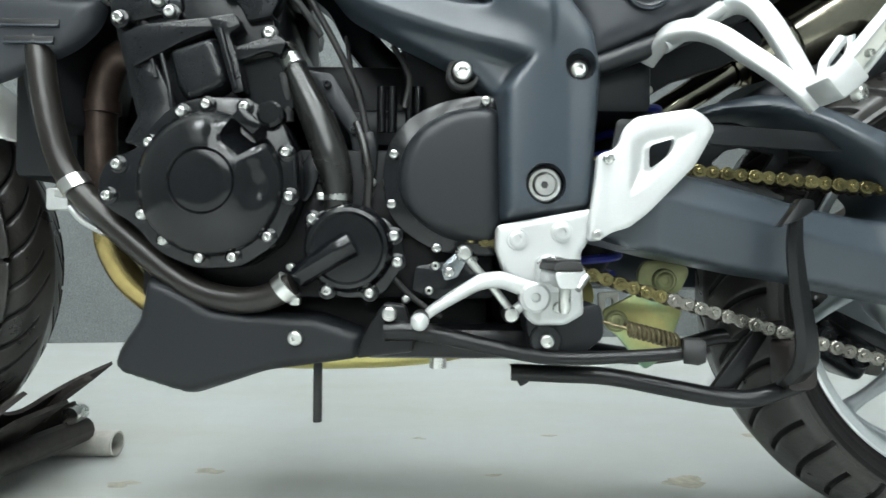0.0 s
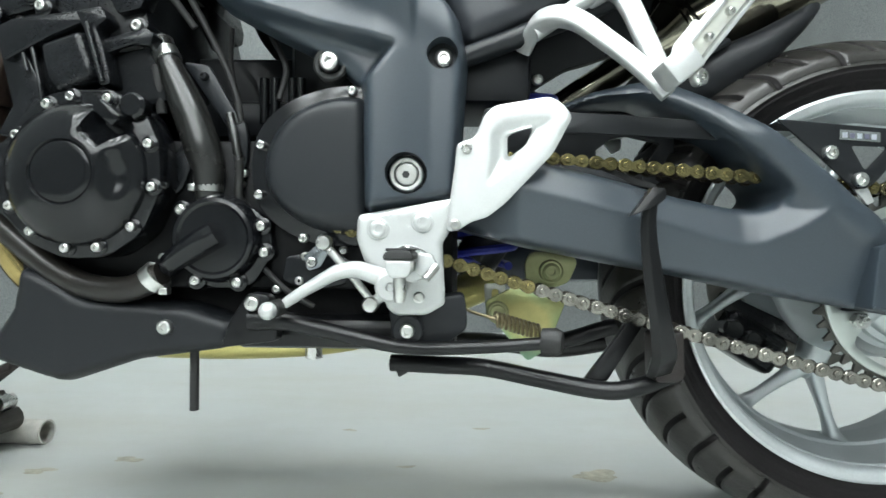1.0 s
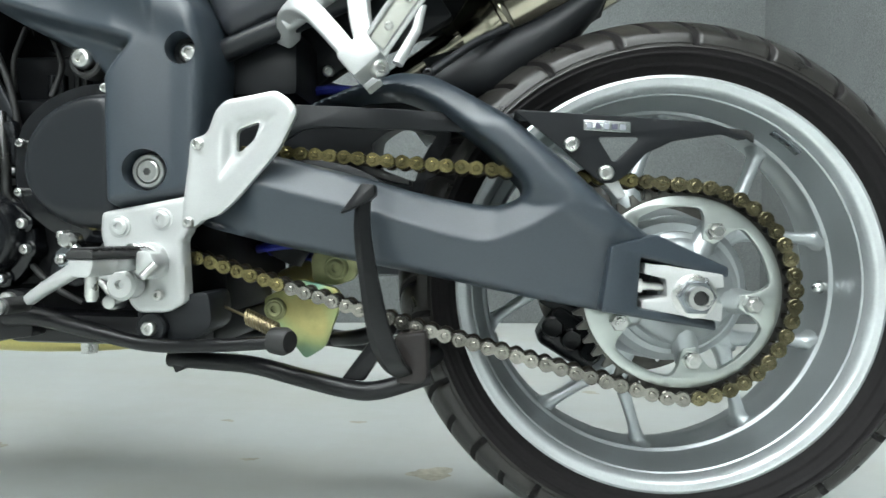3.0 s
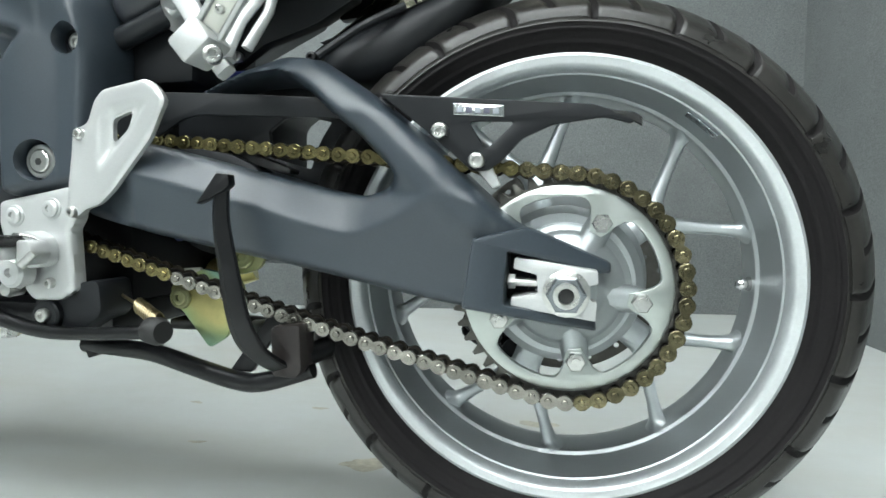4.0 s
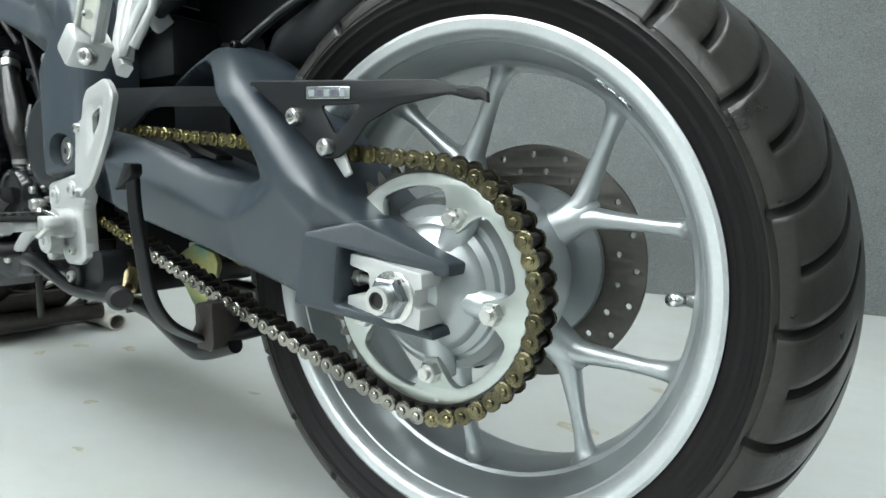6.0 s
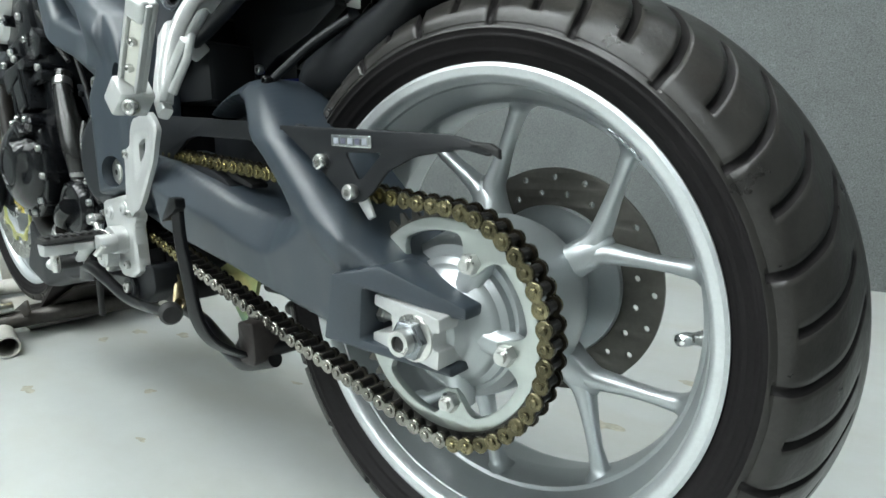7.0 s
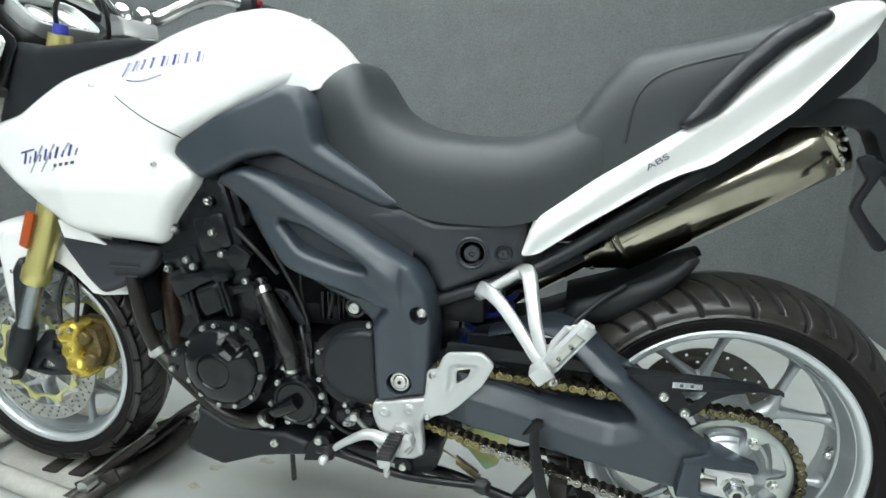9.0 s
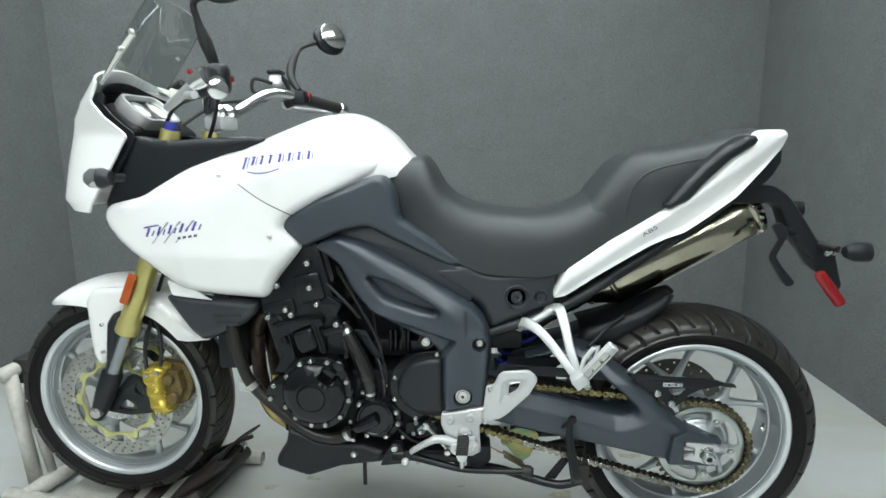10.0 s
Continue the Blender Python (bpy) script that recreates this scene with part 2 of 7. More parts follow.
def revolve(bm, profile, centre, segs=64, closed=False, axis="y"):
    """Adds a body of revolution round the y axis; profile rows are (y, radius)."""
    cx, cy, cz = centre
    rings = []
    for y, r in profile:
        if r < 1e-6:
            rings.append([bm.verts.new((cx, cy + y, cz))])
        else:
            rings.append([bm.verts.new((cx + r * math.cos(a), cy + y, cz + r * math.sin(a))) for a in np.linspace(0, 2 * math.pi, segs, endpoint=False)])
    pairs = list(zip(rings, rings[1:])) + ([(rings[-1], rings[0])] if closed else [])
    for a, b in pairs:
        for k in range(segs):
            j = (k + 1) % segs
            if len(a) == 1 and len(b) == 1:
                continue
            if len(a) == 1:
                bm.faces.new((a[0], b[j], b[k]))
            elif len(b) == 1:
                bm.faces.new((a[k], a[j], b[0]))
            else:
                bm.faces.new((a[k], a[j], b[j], b[k]))
    bmesh.ops.recalc_face_normals(bm, faces=bm.faces)
    return bm


def box(bm, lo, hi, bevel=0.0, segs=2, m=None):
    """Adds a box with rounded edges."""
    sub = bmesh.new()
    bmesh.ops.create_cube(sub, size=1)
    for v in sub.verts:
        v.co = Vector([lo[i] + (v.co[i] + 0.5) * (hi[i] - lo[i]) for i in range(3)])
    if bevel:
        bmesh.ops.bevel(sub, geom=sub.edges[:], offset=bevel, segments=segs, profile=0.5, affect="EDGES")
    if m is not None:
        sub.transform(m)
    tmp = bpy.data.meshes.new("tmp")
    sub.to_mesh(tmp)
    sub.free()
    bm.from_mesh(tmp)
    bpy.data.meshes.remove(tmp)
    return bm


def plate(name, outline, y_near, y_far, mat, parent, label="", holes=(), bevel=0.002, corner=0.006, m=None):
    """A flat plate with thickness, cut-outs and rounded edges; the outline is (x, z)."""
    cu = bpy.data.curves.new("tmp", "CURVE")
    cu.dimensions, cu.fill_mode = "2D", "BOTH"
    for ring in (outline, *holes):
        ring = rounded(ring, corner) if corner else np.array(ring)
        sp = cu.splines.new("POLY")
        sp.points.add(len(ring) - 1)
        for pt, (x, z) in zip(sp.points, ring):
            pt.co = (x, z, 0, 1)
        sp.use_cyclic_u = True
    thick = abs(y_far - y_near)
    bevel = min(bevel, thick * 0.45)
    cu.extrude, cu.bevel_depth, cu.bevel_resolution, cu.offset = thick / 2 - bevel, bevel, 1, -bevel
    tmp = bpy.data.objects.new("tmp", cu)
    me = bpy.data.meshes.new_from_object(tmp)
    bpy.data.objects.remove(tmp)
    bpy.data.curves.remove(cu)
    bm = fresh()
    bm.from_mesh(me)
    bpy.data.meshes.remove(me)
    mid = (y_near + y_far) / 2
    for v in bm.verts:
        x, z, y = v.co
        v.co = (x, mid - y, z)
    bmesh.ops.remove_doubles(bm, verts=bm.verts, dist=1e-5)
    bmesh.ops.recalc_face_normals(bm, faces=bm.faces)
    if m is not None:
        bm.transform(m)
    return part(name, bm, mat, parent, label, angle=25)


def shell(name, outline, y_edge, y_back, mat, parent, label="", holes=(), rise=0.012, run=0.02, step=0.006, shape=None, corner=0.008, smooth_outline=False, angle=50, bores=()):
    """A panel that swells from its edge towards the viewer's side: outline (x, z), edge at y_edge, skirt back to y_back,
    rise metres proud within run metres of the edge; shape(x, z) gives further relief (towards -y positive);
    bores are sharp round holes (x, z, r)."""
    rings = [spline(r, 5, True) if smooth_outline else rounded(r, corner) for r in (outline, *holes)]
    A = np.concatenate(rings)
    Bn = np.concatenate([np.roll(r, -1, 0) for r in rings])
    lo, hi = A.min(0) - step, A.max(0) + step
    nx, nz = [int(math.ceil((hi[k] - lo[k]) / step)) + 1 for k in (0, 1)]
    gx, gz = np.meshgrid(lo[0] + np.arange(nx) * step, lo[1] + np.arange(nz) * step, indexing="ij")
    Q = np.stack([gx.ravel(), gz.ravel()], 1)
    dist, near, inside = np.full(len(Q), 1e9), np.zeros_like(Q), np.zeros(len(Q), bool)
    for a, b in zip(A, Bn):
        ab = b - a
        u = np.clip(((Q - a) @ ab) / (ab @ ab + 1e-15), 0, 1)
        c = a + u[:, None] * ab
        d = np.hypot(*(Q - c).T)
        k = d < dist
        dist[k], near[k] = d[k], c[k]
        if abs(ab[1]) > 1e-12:
            cross = ((a[1] > Q[:, 1]) != (b[1] > Q[:, 1])) & (Q[:, 0] < ab[0] * (Q[:, 1] - a[1]) / ab[1] + a[0])
            inside ^= cross
    keep = inside | (dist < step * 0.55)
    snap = keep & ((dist < step * 0.55) | ~inside)
    Q[snap] = near[snap]
    dist = np.where(snap, 0, dist)
    u = np.clip(dist / run, 0, 1)
    h = rise * np.sqrt(1 - (1 - u) ** 2)
    if shape is not None:
        h = h + np.array([shape(x, z) for x, z in Q]) * np.clip(dist / (0.5 * run), 0, 1)
    for bx, bz, br in bores:
        off = np.hypot(Q[:, 0] - bx, Q[:, 1] - bz)
        keep &= off > br - step * 0.55
        rimmed = keep & (off < br + step * 0.55)
        Q[rimmed] = np.array((bx, bz)) + (Q[rimmed] - (bx, bz)) * (br / off[rimmed])[:, None]
        snap |= rimmed
    bm = fresh()
    V = {}
    for i in np.nonzero(keep)[0]:
        V[i] = bm.verts.new((Q[i, 0], (y_edge(Q[i, 0], Q[i, 1]) if callable(y_edge) else y_edge) - h[i], Q[i, 1]))
    for i in range(nx - 1):
        for j in range(nz - 1):
            quad = [i * nz + j, (i + 1) * nz + j, (i + 1) * nz + j + 1, i * nz + j + 1]
            vs = [V[k] for k in quad if k in V]
            if len(vs) >= 3 and not all(snap[k] for k in quad if k in V):
                bm.faces.new(vs)
    bmesh.ops.remove_doubles(bm, verts=bm.verts, dist=step * 0.08)
    for _ in range(3):
        moved = {}
        for v in bm.verts:
            around = [e.other_vert(v).co for e in v.link_edges if not v.is_boundary or e.is_boundary]
            if around:
                moved[v] = v.co * 0.5 + sum(around, Vector()) * (0.5 / len(around))
        for v, co in moved.items():
            v.co = co
    rim = [e for e in bm.edges if len(e.link_faces) == 1]
    ext = bmesh.ops.extrude_edge_only(bm, edges=rim)
    for g in ext["geom"]:
        if isinstance(g, bmesh.types.BMVert):
            g.co.y = y_back(g.co.x, g.co.z) if callable(y_back) else y_back
    loose = [v for v in bm.verts if not v.link_faces]
    bmesh.ops.delete(bm, geom=loose, context="VERTS")
    bmesh.ops.recalc_face_normals(bm, faces=bm.faces)
    return part(name, bm, mat, parent, label, angle=angle)


def slant(x0, slope):
    """A shear that carries a plate inwards by slope metres for each metre behind x0."""
    m = Matrix.Identity(4)
    m[1][0], m[1][3] = slope, -slope * x0
    return m


def loft(bm, sections, cap=True):
    """Joins rings of equal count, each a list of points."""
    rings = [[bm.verts.new(p) for p in s] for s in sections]
    n = len(rings[0])
    for a, b in zip(rings, rings[1:]):
        for k in range(n):
            bm.faces.new((a[k], a[(k + 1) % n], b[(k + 1) % n], b[k]))
    if cap:
        bm.faces.new(rings[0][::-1])
        bm.faces.new(rings[-1])
    bmesh.ops.recalc_face_normals(bm, faces=bm.faces)
    return bm


def sheet(name, fn, nu, nv, mat, parent, label="", thick=0.004, flip=1):
    """A curved sheet with thickness: fn(u, v) gives its points for u, v in 0..1."""
    bm = fresh()
    rows = [[bm.verts.new(fn(u, v)) for v in np.linspace(0, 1, nv)] for u in np.linspace(0, 1, nu)]
    for p_, q_ in zip(rows, rows[1:]):
        for k in range(nv - 1):
            bm.faces.new((p_[k], p_[k + 1], q_[k + 1], q_[k]))
    bmesh.ops.recalc_face_normals(bm, faces=bm.faces)
    bmesh.ops.solidify(bm, geom=bm.faces[:], thickness=thick * flip)
    return part(name, bm, mat, parent, label)


def centre_y(x):
    """The motorcycle's middle plane."""
    return -0.036 * x


def screw(at, r, parent, mat=None, depth=0.006, name="screw", socket=True, aim=(0, -1, 0)):
    """A domed screw head with a hexagon socket, facing the viewer's side."""
    bm = fresh()
    prof = [(0.004, r * 0.96), (0.0, r), (-depth * 0.6, r), (-depth * 0.9, r * 0.85), (-depth, r * 0.62)]
    revolve(bm, prof, (0, 0, 0), 20)
    ring = [(r * 0.62 * math.cos(a), -depth, r * 0.62 * math.sin(a)) for a in np.linspace(0, 2 * math.pi, 20, endpoint=False)]
    if socket:
        revolve(bm, [(-depth, r * 0.62), (-depth, r * 0.48), (-depth * 0.3, r * 0.45), (-depth * 0.3, 0)], (0, 0, 0), 6)
        revolve(bm, [(-depth, r * 0.62), (-depth * 0.95, r * 0.42)], (0, 0, 0), 20)
    else:
        revolve(bm, [(-depth, r * 0.62), (-depth * 1.05, 0)], (0, 0, 0), 20)
    q = Vector((0, -1, 0)).rotation_difference(Vector(aim)).to_matrix().to_4x4()
    bm.transform(Matrix.Translation(at) @ q)
    return part(name, bm, mat or STEEL, parent)


def hexnut(at, r, parent, mat=None, depth=0.01, name="nut", bore=0.0):
    bm = fresh()
    revolve(bm, [(0.002, r), (-depth * 0.85, r), (-depth, r * 0.88), (-depth, max(bore, 1e-9))] + ([(0.0, bore)] if bore else []), (0, 0, 0), 6)
    bm.transform(Matrix.Translation(at))
    return part(name, bm, mat or STEEL, parent, angle=20)


def thing(name, at, label, category, group="", kind=""):
    ob = new(name)
    ob.location = at
    ob.empty_display_size = 0.1
    return tagged(ob, label, category, group, kind)


# ---- the room ----
def floor_material():
    m = material("painted_concrete_floor", (0.43, 0.452, 0.442), 0.30, grain=18, vary=0.03, bump=0.012, stain=1.3, stain_vary=0.035, rough_vary=0.06)
    nt = m.node_tree
    bsdf = nt.nodes["Principled BSDF"]
    source = bsdf.inputs["Base Color"].links[0].from_socket
    geo = nt.nodes.new("ShaderNodeNewGeometry")
    spots = node(nt, "ShaderNodeTexNoise", Scale=3.2, Detail=7.0, Roughness=0.62)
    streak = nt.nodes.new("ShaderNodeMapping")
    streak.inputs["Scale"].default_value = (0.55, 1.5, 1.0)
    nt.links.new(geo.outputs["Position"], streak.inputs["Vector"])
    nt.links.new(streak.outputs[0], spots.inputs["Vector"])
    r = nt.nodes.new("ShaderNodeMapRange")
    r.inputs["From Min"].default_value, r.inputs["From Max"].default_value = 0.44, 0.72
    r.inputs["To Max"].default_value = 0.6
    nt.links.new(spots.outputs["Fac"], r.inputs["Value"])
    mix = nt.nodes.new("ShaderNodeMix")
    mix.data_type = "RGBA"
    nt.links.new(r.outputs["Result"], mix.inputs[0])
    nt.links.new(source, mix.inputs[6])
    mix.inputs[7].default_value = (0.37, 0.365, 0.315, 1)
    nt.links.new(mix.outputs[2], bsdf.inputs["Base Color"])
    return m


FLOORMAT = floor_material()
WALLMAT = material("grey_carpet_wall", (0.138, 0.148, 0.147), 0.95, grain=250, vary=0.42, bump=0.14, stain=8.0, stain_vary=0.09, spec=0.15)
CEILMAT = material("white_ceiling_tile", (0.75, 0.75, 0.72), 0.85, grain=150, vary=0.05, bump=0.02)
STAINMAT = material("brown_floor_stain", (0.36, 0.34, 0.27), 0.45, grain=90, vary=0.25, bump=0.0, stain=30, stain_vary=0.25)

ROOM = [(-2.62, 1.352), (0.90, 1.80), (1.10, -8.0), (-2.98, -8.0)]
bm = fresh()
box(bm, (-3.4, -8.4, -0.1), (1.4, 2.3, 0.0))
tagged(part("floor", bm, FLOORMAT, smooth=False), "pale grey-green painted concrete floor with worn stains", "floor", kind="structure")


def wall(name, a, b, label, height=2.8, thick=0.1, mat=None):
    a, b = Vector((*a, 0)), Vector((*b, 0))
    d = (b - a).normalized()
    n = Vector((d.y, -d.x, 0)) * -1
    bm = fresh()
    lower = [bm.verts.new(p) for p in (a - d * thick, b + d * thick, b + d * thick + n * thick, a - d * thick + n * thick)]
    upper = [bm.verts.new(v.co + Vector((0, 0, height))) for v in lower]
    bm.faces.new(lower)
    bm.faces.new(upper)
    for k in range(4):
        bm.faces.new((lower[k], lower[(k + 1) % 4], upper[(k + 1) % 4], upper[k]))
    bmesh.ops.recalc_face_normals(bm, faces=bm.faces)
    return tagged(part(name, bm, mat or WALLMAT, smooth=False), label, "wall", kind="structure")


wall("wall_back", ROOM[0], ROOM[1], "grey carpet-covered booth wall behind the motorcycle")
wall("wall_right", ROOM[1], ROOM[2], "grey carpet-covered side wall of the booth")
wall("wall_front", ROOM[2], ROOM[3], "plain grey wall closing the workshop", mat=WALLMAT)
wall("wall_left", ROOM[3], ROOM[0], "grey carpet-covered side wall by the front wheel")
bm = fresh()
box(bm, (-3.4, -8.4, 2.8), (1.4, 2.3, 2.9))
tagged(part("ceiling", bm, CEILMAT, smooth=False), "plain white ceiling above the booth", "ceiling", kind="structure")

GLOW = bpy.data.materials.new("fluorescent_tube_glow")
GLOW.use_nodes = True
e = GLOW.node_tree.nodes["Principled BSDF"]
e.inputs["Base Color"].default_value = (0.9, 0.9, 0.9, 1)
e.inputs["Emission Color"].default_value = (0.92, 0.99, 1.0, 1)
e.inputs["Emission Strength"].default_value = TUBE_POWER
for x, y in LAMPS:
    lamp = thing("ceiling_light", (x, y, 2.8), "unseen white ceiling light fitting with a bright fluorescent diffuser", "ceiling light", "ceiling lights")
    bm = fresh()
    box(bm, (-0.16, -0.62, -0.06), (0.16, 0.62, -0.001), 0.008)
    part("housing", bm, CEILMAT, lamp)
    bm = fresh()
    box(bm, (-0.12, -0.58, -0.075), (0.12, 0.58, -0.062), 0.004)
    part("diffuser", bm, GLOW, lamp)


def stain(x, y, r, seed):
    rng = random.Random(seed)
    bm = fresh()
    n = 26
    ph = [rng.uniform(0, 6.28) for _ in range(4)]
    ring = []
    for k in range(n):
        a = 2 * math.pi * k / n
        q = r * (1 + 0.22 * math.sin(2 * a + ph[0]) + 0.16 * math.sin(3 * a + ph[1]) + 0.12 * math.sin(5 * a + ph[2]) + 0.1 * rng.uniform(-1, 1))
        ring.append(bm.verts.new((x + q * math.cos(a), y + 0.55 * q * math.sin(a), 0.0006)))
    bm.faces.new(ring)
    return bm


# ---- the motorcycle ----
bike = thing("motorcycle", (0, 0, 0), "white and dark grey motorcycle with its front wheel in a chock", "motorcycle")
RC = (0.0, 0.0, 0.307)
FC = (-1.51, 0.055, 0.322)


def tyre(name, centre, r_out, half, r_bead, bead_half, grooves, parent, label, lean):
    """A tyre whose mesh columns run along its curved tread grooves, long and short by turns."""
    pitches, first, bend, width = grooves
    shoulder = r_bead + 0.028
    prof = spline([(-bead_half + 0.006, r_bead - 0.006), (-bead_half - 0.002, r_bead + 0.004), (-half + 0.004, r_bead + 0.018), (-half + 0.001, r_bead + 0.026), (-half, shoulder),
                   (-half + 0.0032, r_bead + 0.0325), (-half + 0.0026, r_bead + 0.0337), (-half * 0.935, r_bead + 0.0445), (-half * 0.80, r_out - 0.0250), (-half * 0.52, r_out - 0.0105), (0, r_out)], 9)
    for k, (y, r) in enumerate(prof):
        if abs(r - r_bead - 0.021) < 0.0018 or abs(r - r_bead - 0.009) < 0.002:
            prof[k, 0] -= 0.0012
    prof = np.concatenate([prof, prof[-2::-1] * (-1, 1)])
    yy, rr = prof[:, 0], prof[:, 1]
    w = width / (2 * math.pi * r_out / pitches)
    unit = [-w * 1.35, -w, 0.0, w, w * 1.35] + list(np.linspace(w * 1.35, 0.5 - w * 1.35, 8)[1:-1])
    cols = np.array([f + s for s in (0.0, 0.5) for f in unit])
    deep = np.array([k for s in (0, 1) for k in [0, 1, 1, 1, 0] + [0] * 6])
    which = np.array([s for s in (0, 1) for _ in unit])
    ang = np.concatenate([first + 2 * math.pi / pitches * (k + cols) for k in range(pitches)])
    deep, which = np.tile(deep, pitches), np.tile(which, pitches)
    u = np.abs(yy) / half
    shear = lean * bend * np.maximum(0.0, 1 - u) ** 1.45
    A = ang[None, :] + shear[:, None]
    side = (yy > 0).astype(int)
    long_ = (which[None, :] + side[:, None]) % 2 == 0
    zone = np.where(long_, (u[:, None] > 0.17) & (u[:, None] < 0.985), (u[:, None] > 0.26) & (u[:, None] < 0.93)) & (rr[:, None] > shoulder + 0.002)
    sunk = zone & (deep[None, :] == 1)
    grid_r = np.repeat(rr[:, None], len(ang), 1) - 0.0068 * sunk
    verts = np.stack([centre[0] + grid_r * np.cos(A), centre[1] + np.repeat(yy[:, None], len(ang), 1), centre[2] + grid_r * np.sin(A)], -1).reshape(-1, 3)
    n, segs = len(yy), len(ang)
    faces, mats = [], []
    for i in range(n - 1):
        on_tread = min(rr[i], rr[i + 1]) >= shoulder - 0.0005
        for k in range(segs):
            j = (k + 1) % segs
            faces.append((i * segs + k, i * segs + j, (i + 1) * segs + j, (i + 1) * segs + k))
            # groove faces get the dark sidewall colour as painted shade
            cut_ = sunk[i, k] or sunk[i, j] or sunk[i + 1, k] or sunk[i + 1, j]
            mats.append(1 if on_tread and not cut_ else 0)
    me = bpy.data.meshes.new(name)
    me.from_pydata(verts.tolist(), [], faces)
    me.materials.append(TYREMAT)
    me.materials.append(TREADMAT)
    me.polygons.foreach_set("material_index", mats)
    me.polygons.foreach_set("use_smooth", [True] * len(faces))
    me.update()
    ob = new(name, me)
    ob.parent = parent
    return tagged(ob, label)


def wheel(name, centre, half, r_tyre, half_tyre, label, spokes, first, grooves, lean, well=0.1995):
    cx, cy, cz = centre
    bm = fresh()
    edge = half * 0.30
    prof = [(-half + 0.004, 0.228), (-half + 0.0005, 0.2250), (-half + 0.0006, 0.2225), (-half + 0.0030, 0.2196), (-half + 0.0075, 0.2176), (-half + 0.0125, 0.2166), (-half + 0.0145, 0.2160), (-half + 0.0155, 0.2142), (-half + 0.020, 0.2130),
            (-half * 0.62, 0.2105), (-edge - 0.006, well + 0.0060), (-edge - 0.003, well + 0.0048), (-edge - 0.001, well + 0.0012), (-edge + 0.002, well), (0.016, well), (0.022, well + 0.002),
            (half * 0.45, well + 0.006), (half - 0.022, 0.2125), (half - 0.012, 0.2155), (half - 0.003, 0.2190), (half - 0.0005, 0.2250), (half - 0.004, 0.228), (0, 0.226)]
    revolve(bm, prof, centre, 160, closed=True)
    rim = part(name, bm, SILVER, bike, label)
    for s in (-1, 1):
        bm = fresh()
        revolve(bm, [(s * (half + 0.0004), 0.2236), (s * (half + 0.0006), 0.2255), (s * (half + 0.0020), 0.2295), (s * (half + 0.0005), 0.2328), (s * (half - 0.004), 0.2328), (s * (half - 0.012), 0.232), (s * (half - 0.014), 0.2195), (s * (half - 0.0135), 0.2160), (s * (half - 0.0075), 0.2171), (s * (half - 0.0028), 0.2190), (s * (half - 0.0002), 0.2215)], centre, 160, closed=True)
        part("rim_lip", bm, LIPMAT, rim, "bright machined rim lip")
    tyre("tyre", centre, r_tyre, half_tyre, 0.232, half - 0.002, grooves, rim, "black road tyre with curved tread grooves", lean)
    for k in range(spokes):
        a = radians(first + 360 / spokes * k)

        def at(r, deg, y):
            return np.array([cx + r * math.cos(a + radians(deg)), cy + y, cz + r * math.sin(a + radians(deg))])

        for split in (-1, 1):
            bm = sweep(fresh(), [at(0.070, 2.0 * split, -0.004), at(0.098, 2.6 * split, -0.004), at(0.118, 3.8 * split, -0.004), at(0.1365, 8.4 * split, -0.004), at(0.1557, 12.2 * split, -0.005), at(0.1754, 15.1 * split, -0.006), at(0.1940, 17.3 * split, -0.006), at(well + 0.003, 18.0 * split, -0.006)],
                       [0.017, 0.0125, 0.0105, 0.0086, 0.0070, 0.0066, 0.0085, 0.0150], segs=16, n=5, flat=1.35, square=0.75)
            bmesh.ops.recalc_face_normals(bm, faces=bm.faces)
            part("spoke", bm, SILVER, rim)
        bm = sweep(fresh(), [at(0.080, 0, -0.008), at(0.105, 0, -0.008), at(0.122, 0, -0.006), at(0.132, 0, -0.004)], [0.018, 0.0135, 0.0095, 0.003], segs=16, n=4, flat=1.0, square=0.7)
        bmesh.ops.recalc_face_normals(bm, faces=bm.faces)
        part("spoke_root", bm, SILVER, rim)
    return rim


TREAD, TREAD_F = (21, 0.2775, 0.225, 0.0032), (20, 0.05, 0.30, 0.0028)
rear = wheel("rear_wheel", RC, 0.079, 0.3125, 0.0925, "silver cast rear wheel with paired spokes", 5, 33.5, TREAD, 1.0)
front = wheel("front_wheel", FC, 0.052, 0.300, 0.062, "silver cast front wheel with paired spokes", 5, 20, TREAD_F, 1.0)

# rear hub, disc and sprocket
bm = revolve(fresh(), [(-0.105, 0.0), (-0.105, 0.070), (-0.098, 0.078), (-0.080, 0.082), (-0.050, 0.086), (-0.030, 0.090), (-0.016, 0.090), (0.004, 0.084), (0.018, 0.068), (0.04, 0.060), (0.06, 0.058), (0.07, 0.055), (0.07, 0.0)], RC, 72)
part("hub", bm, SILVER, rear)


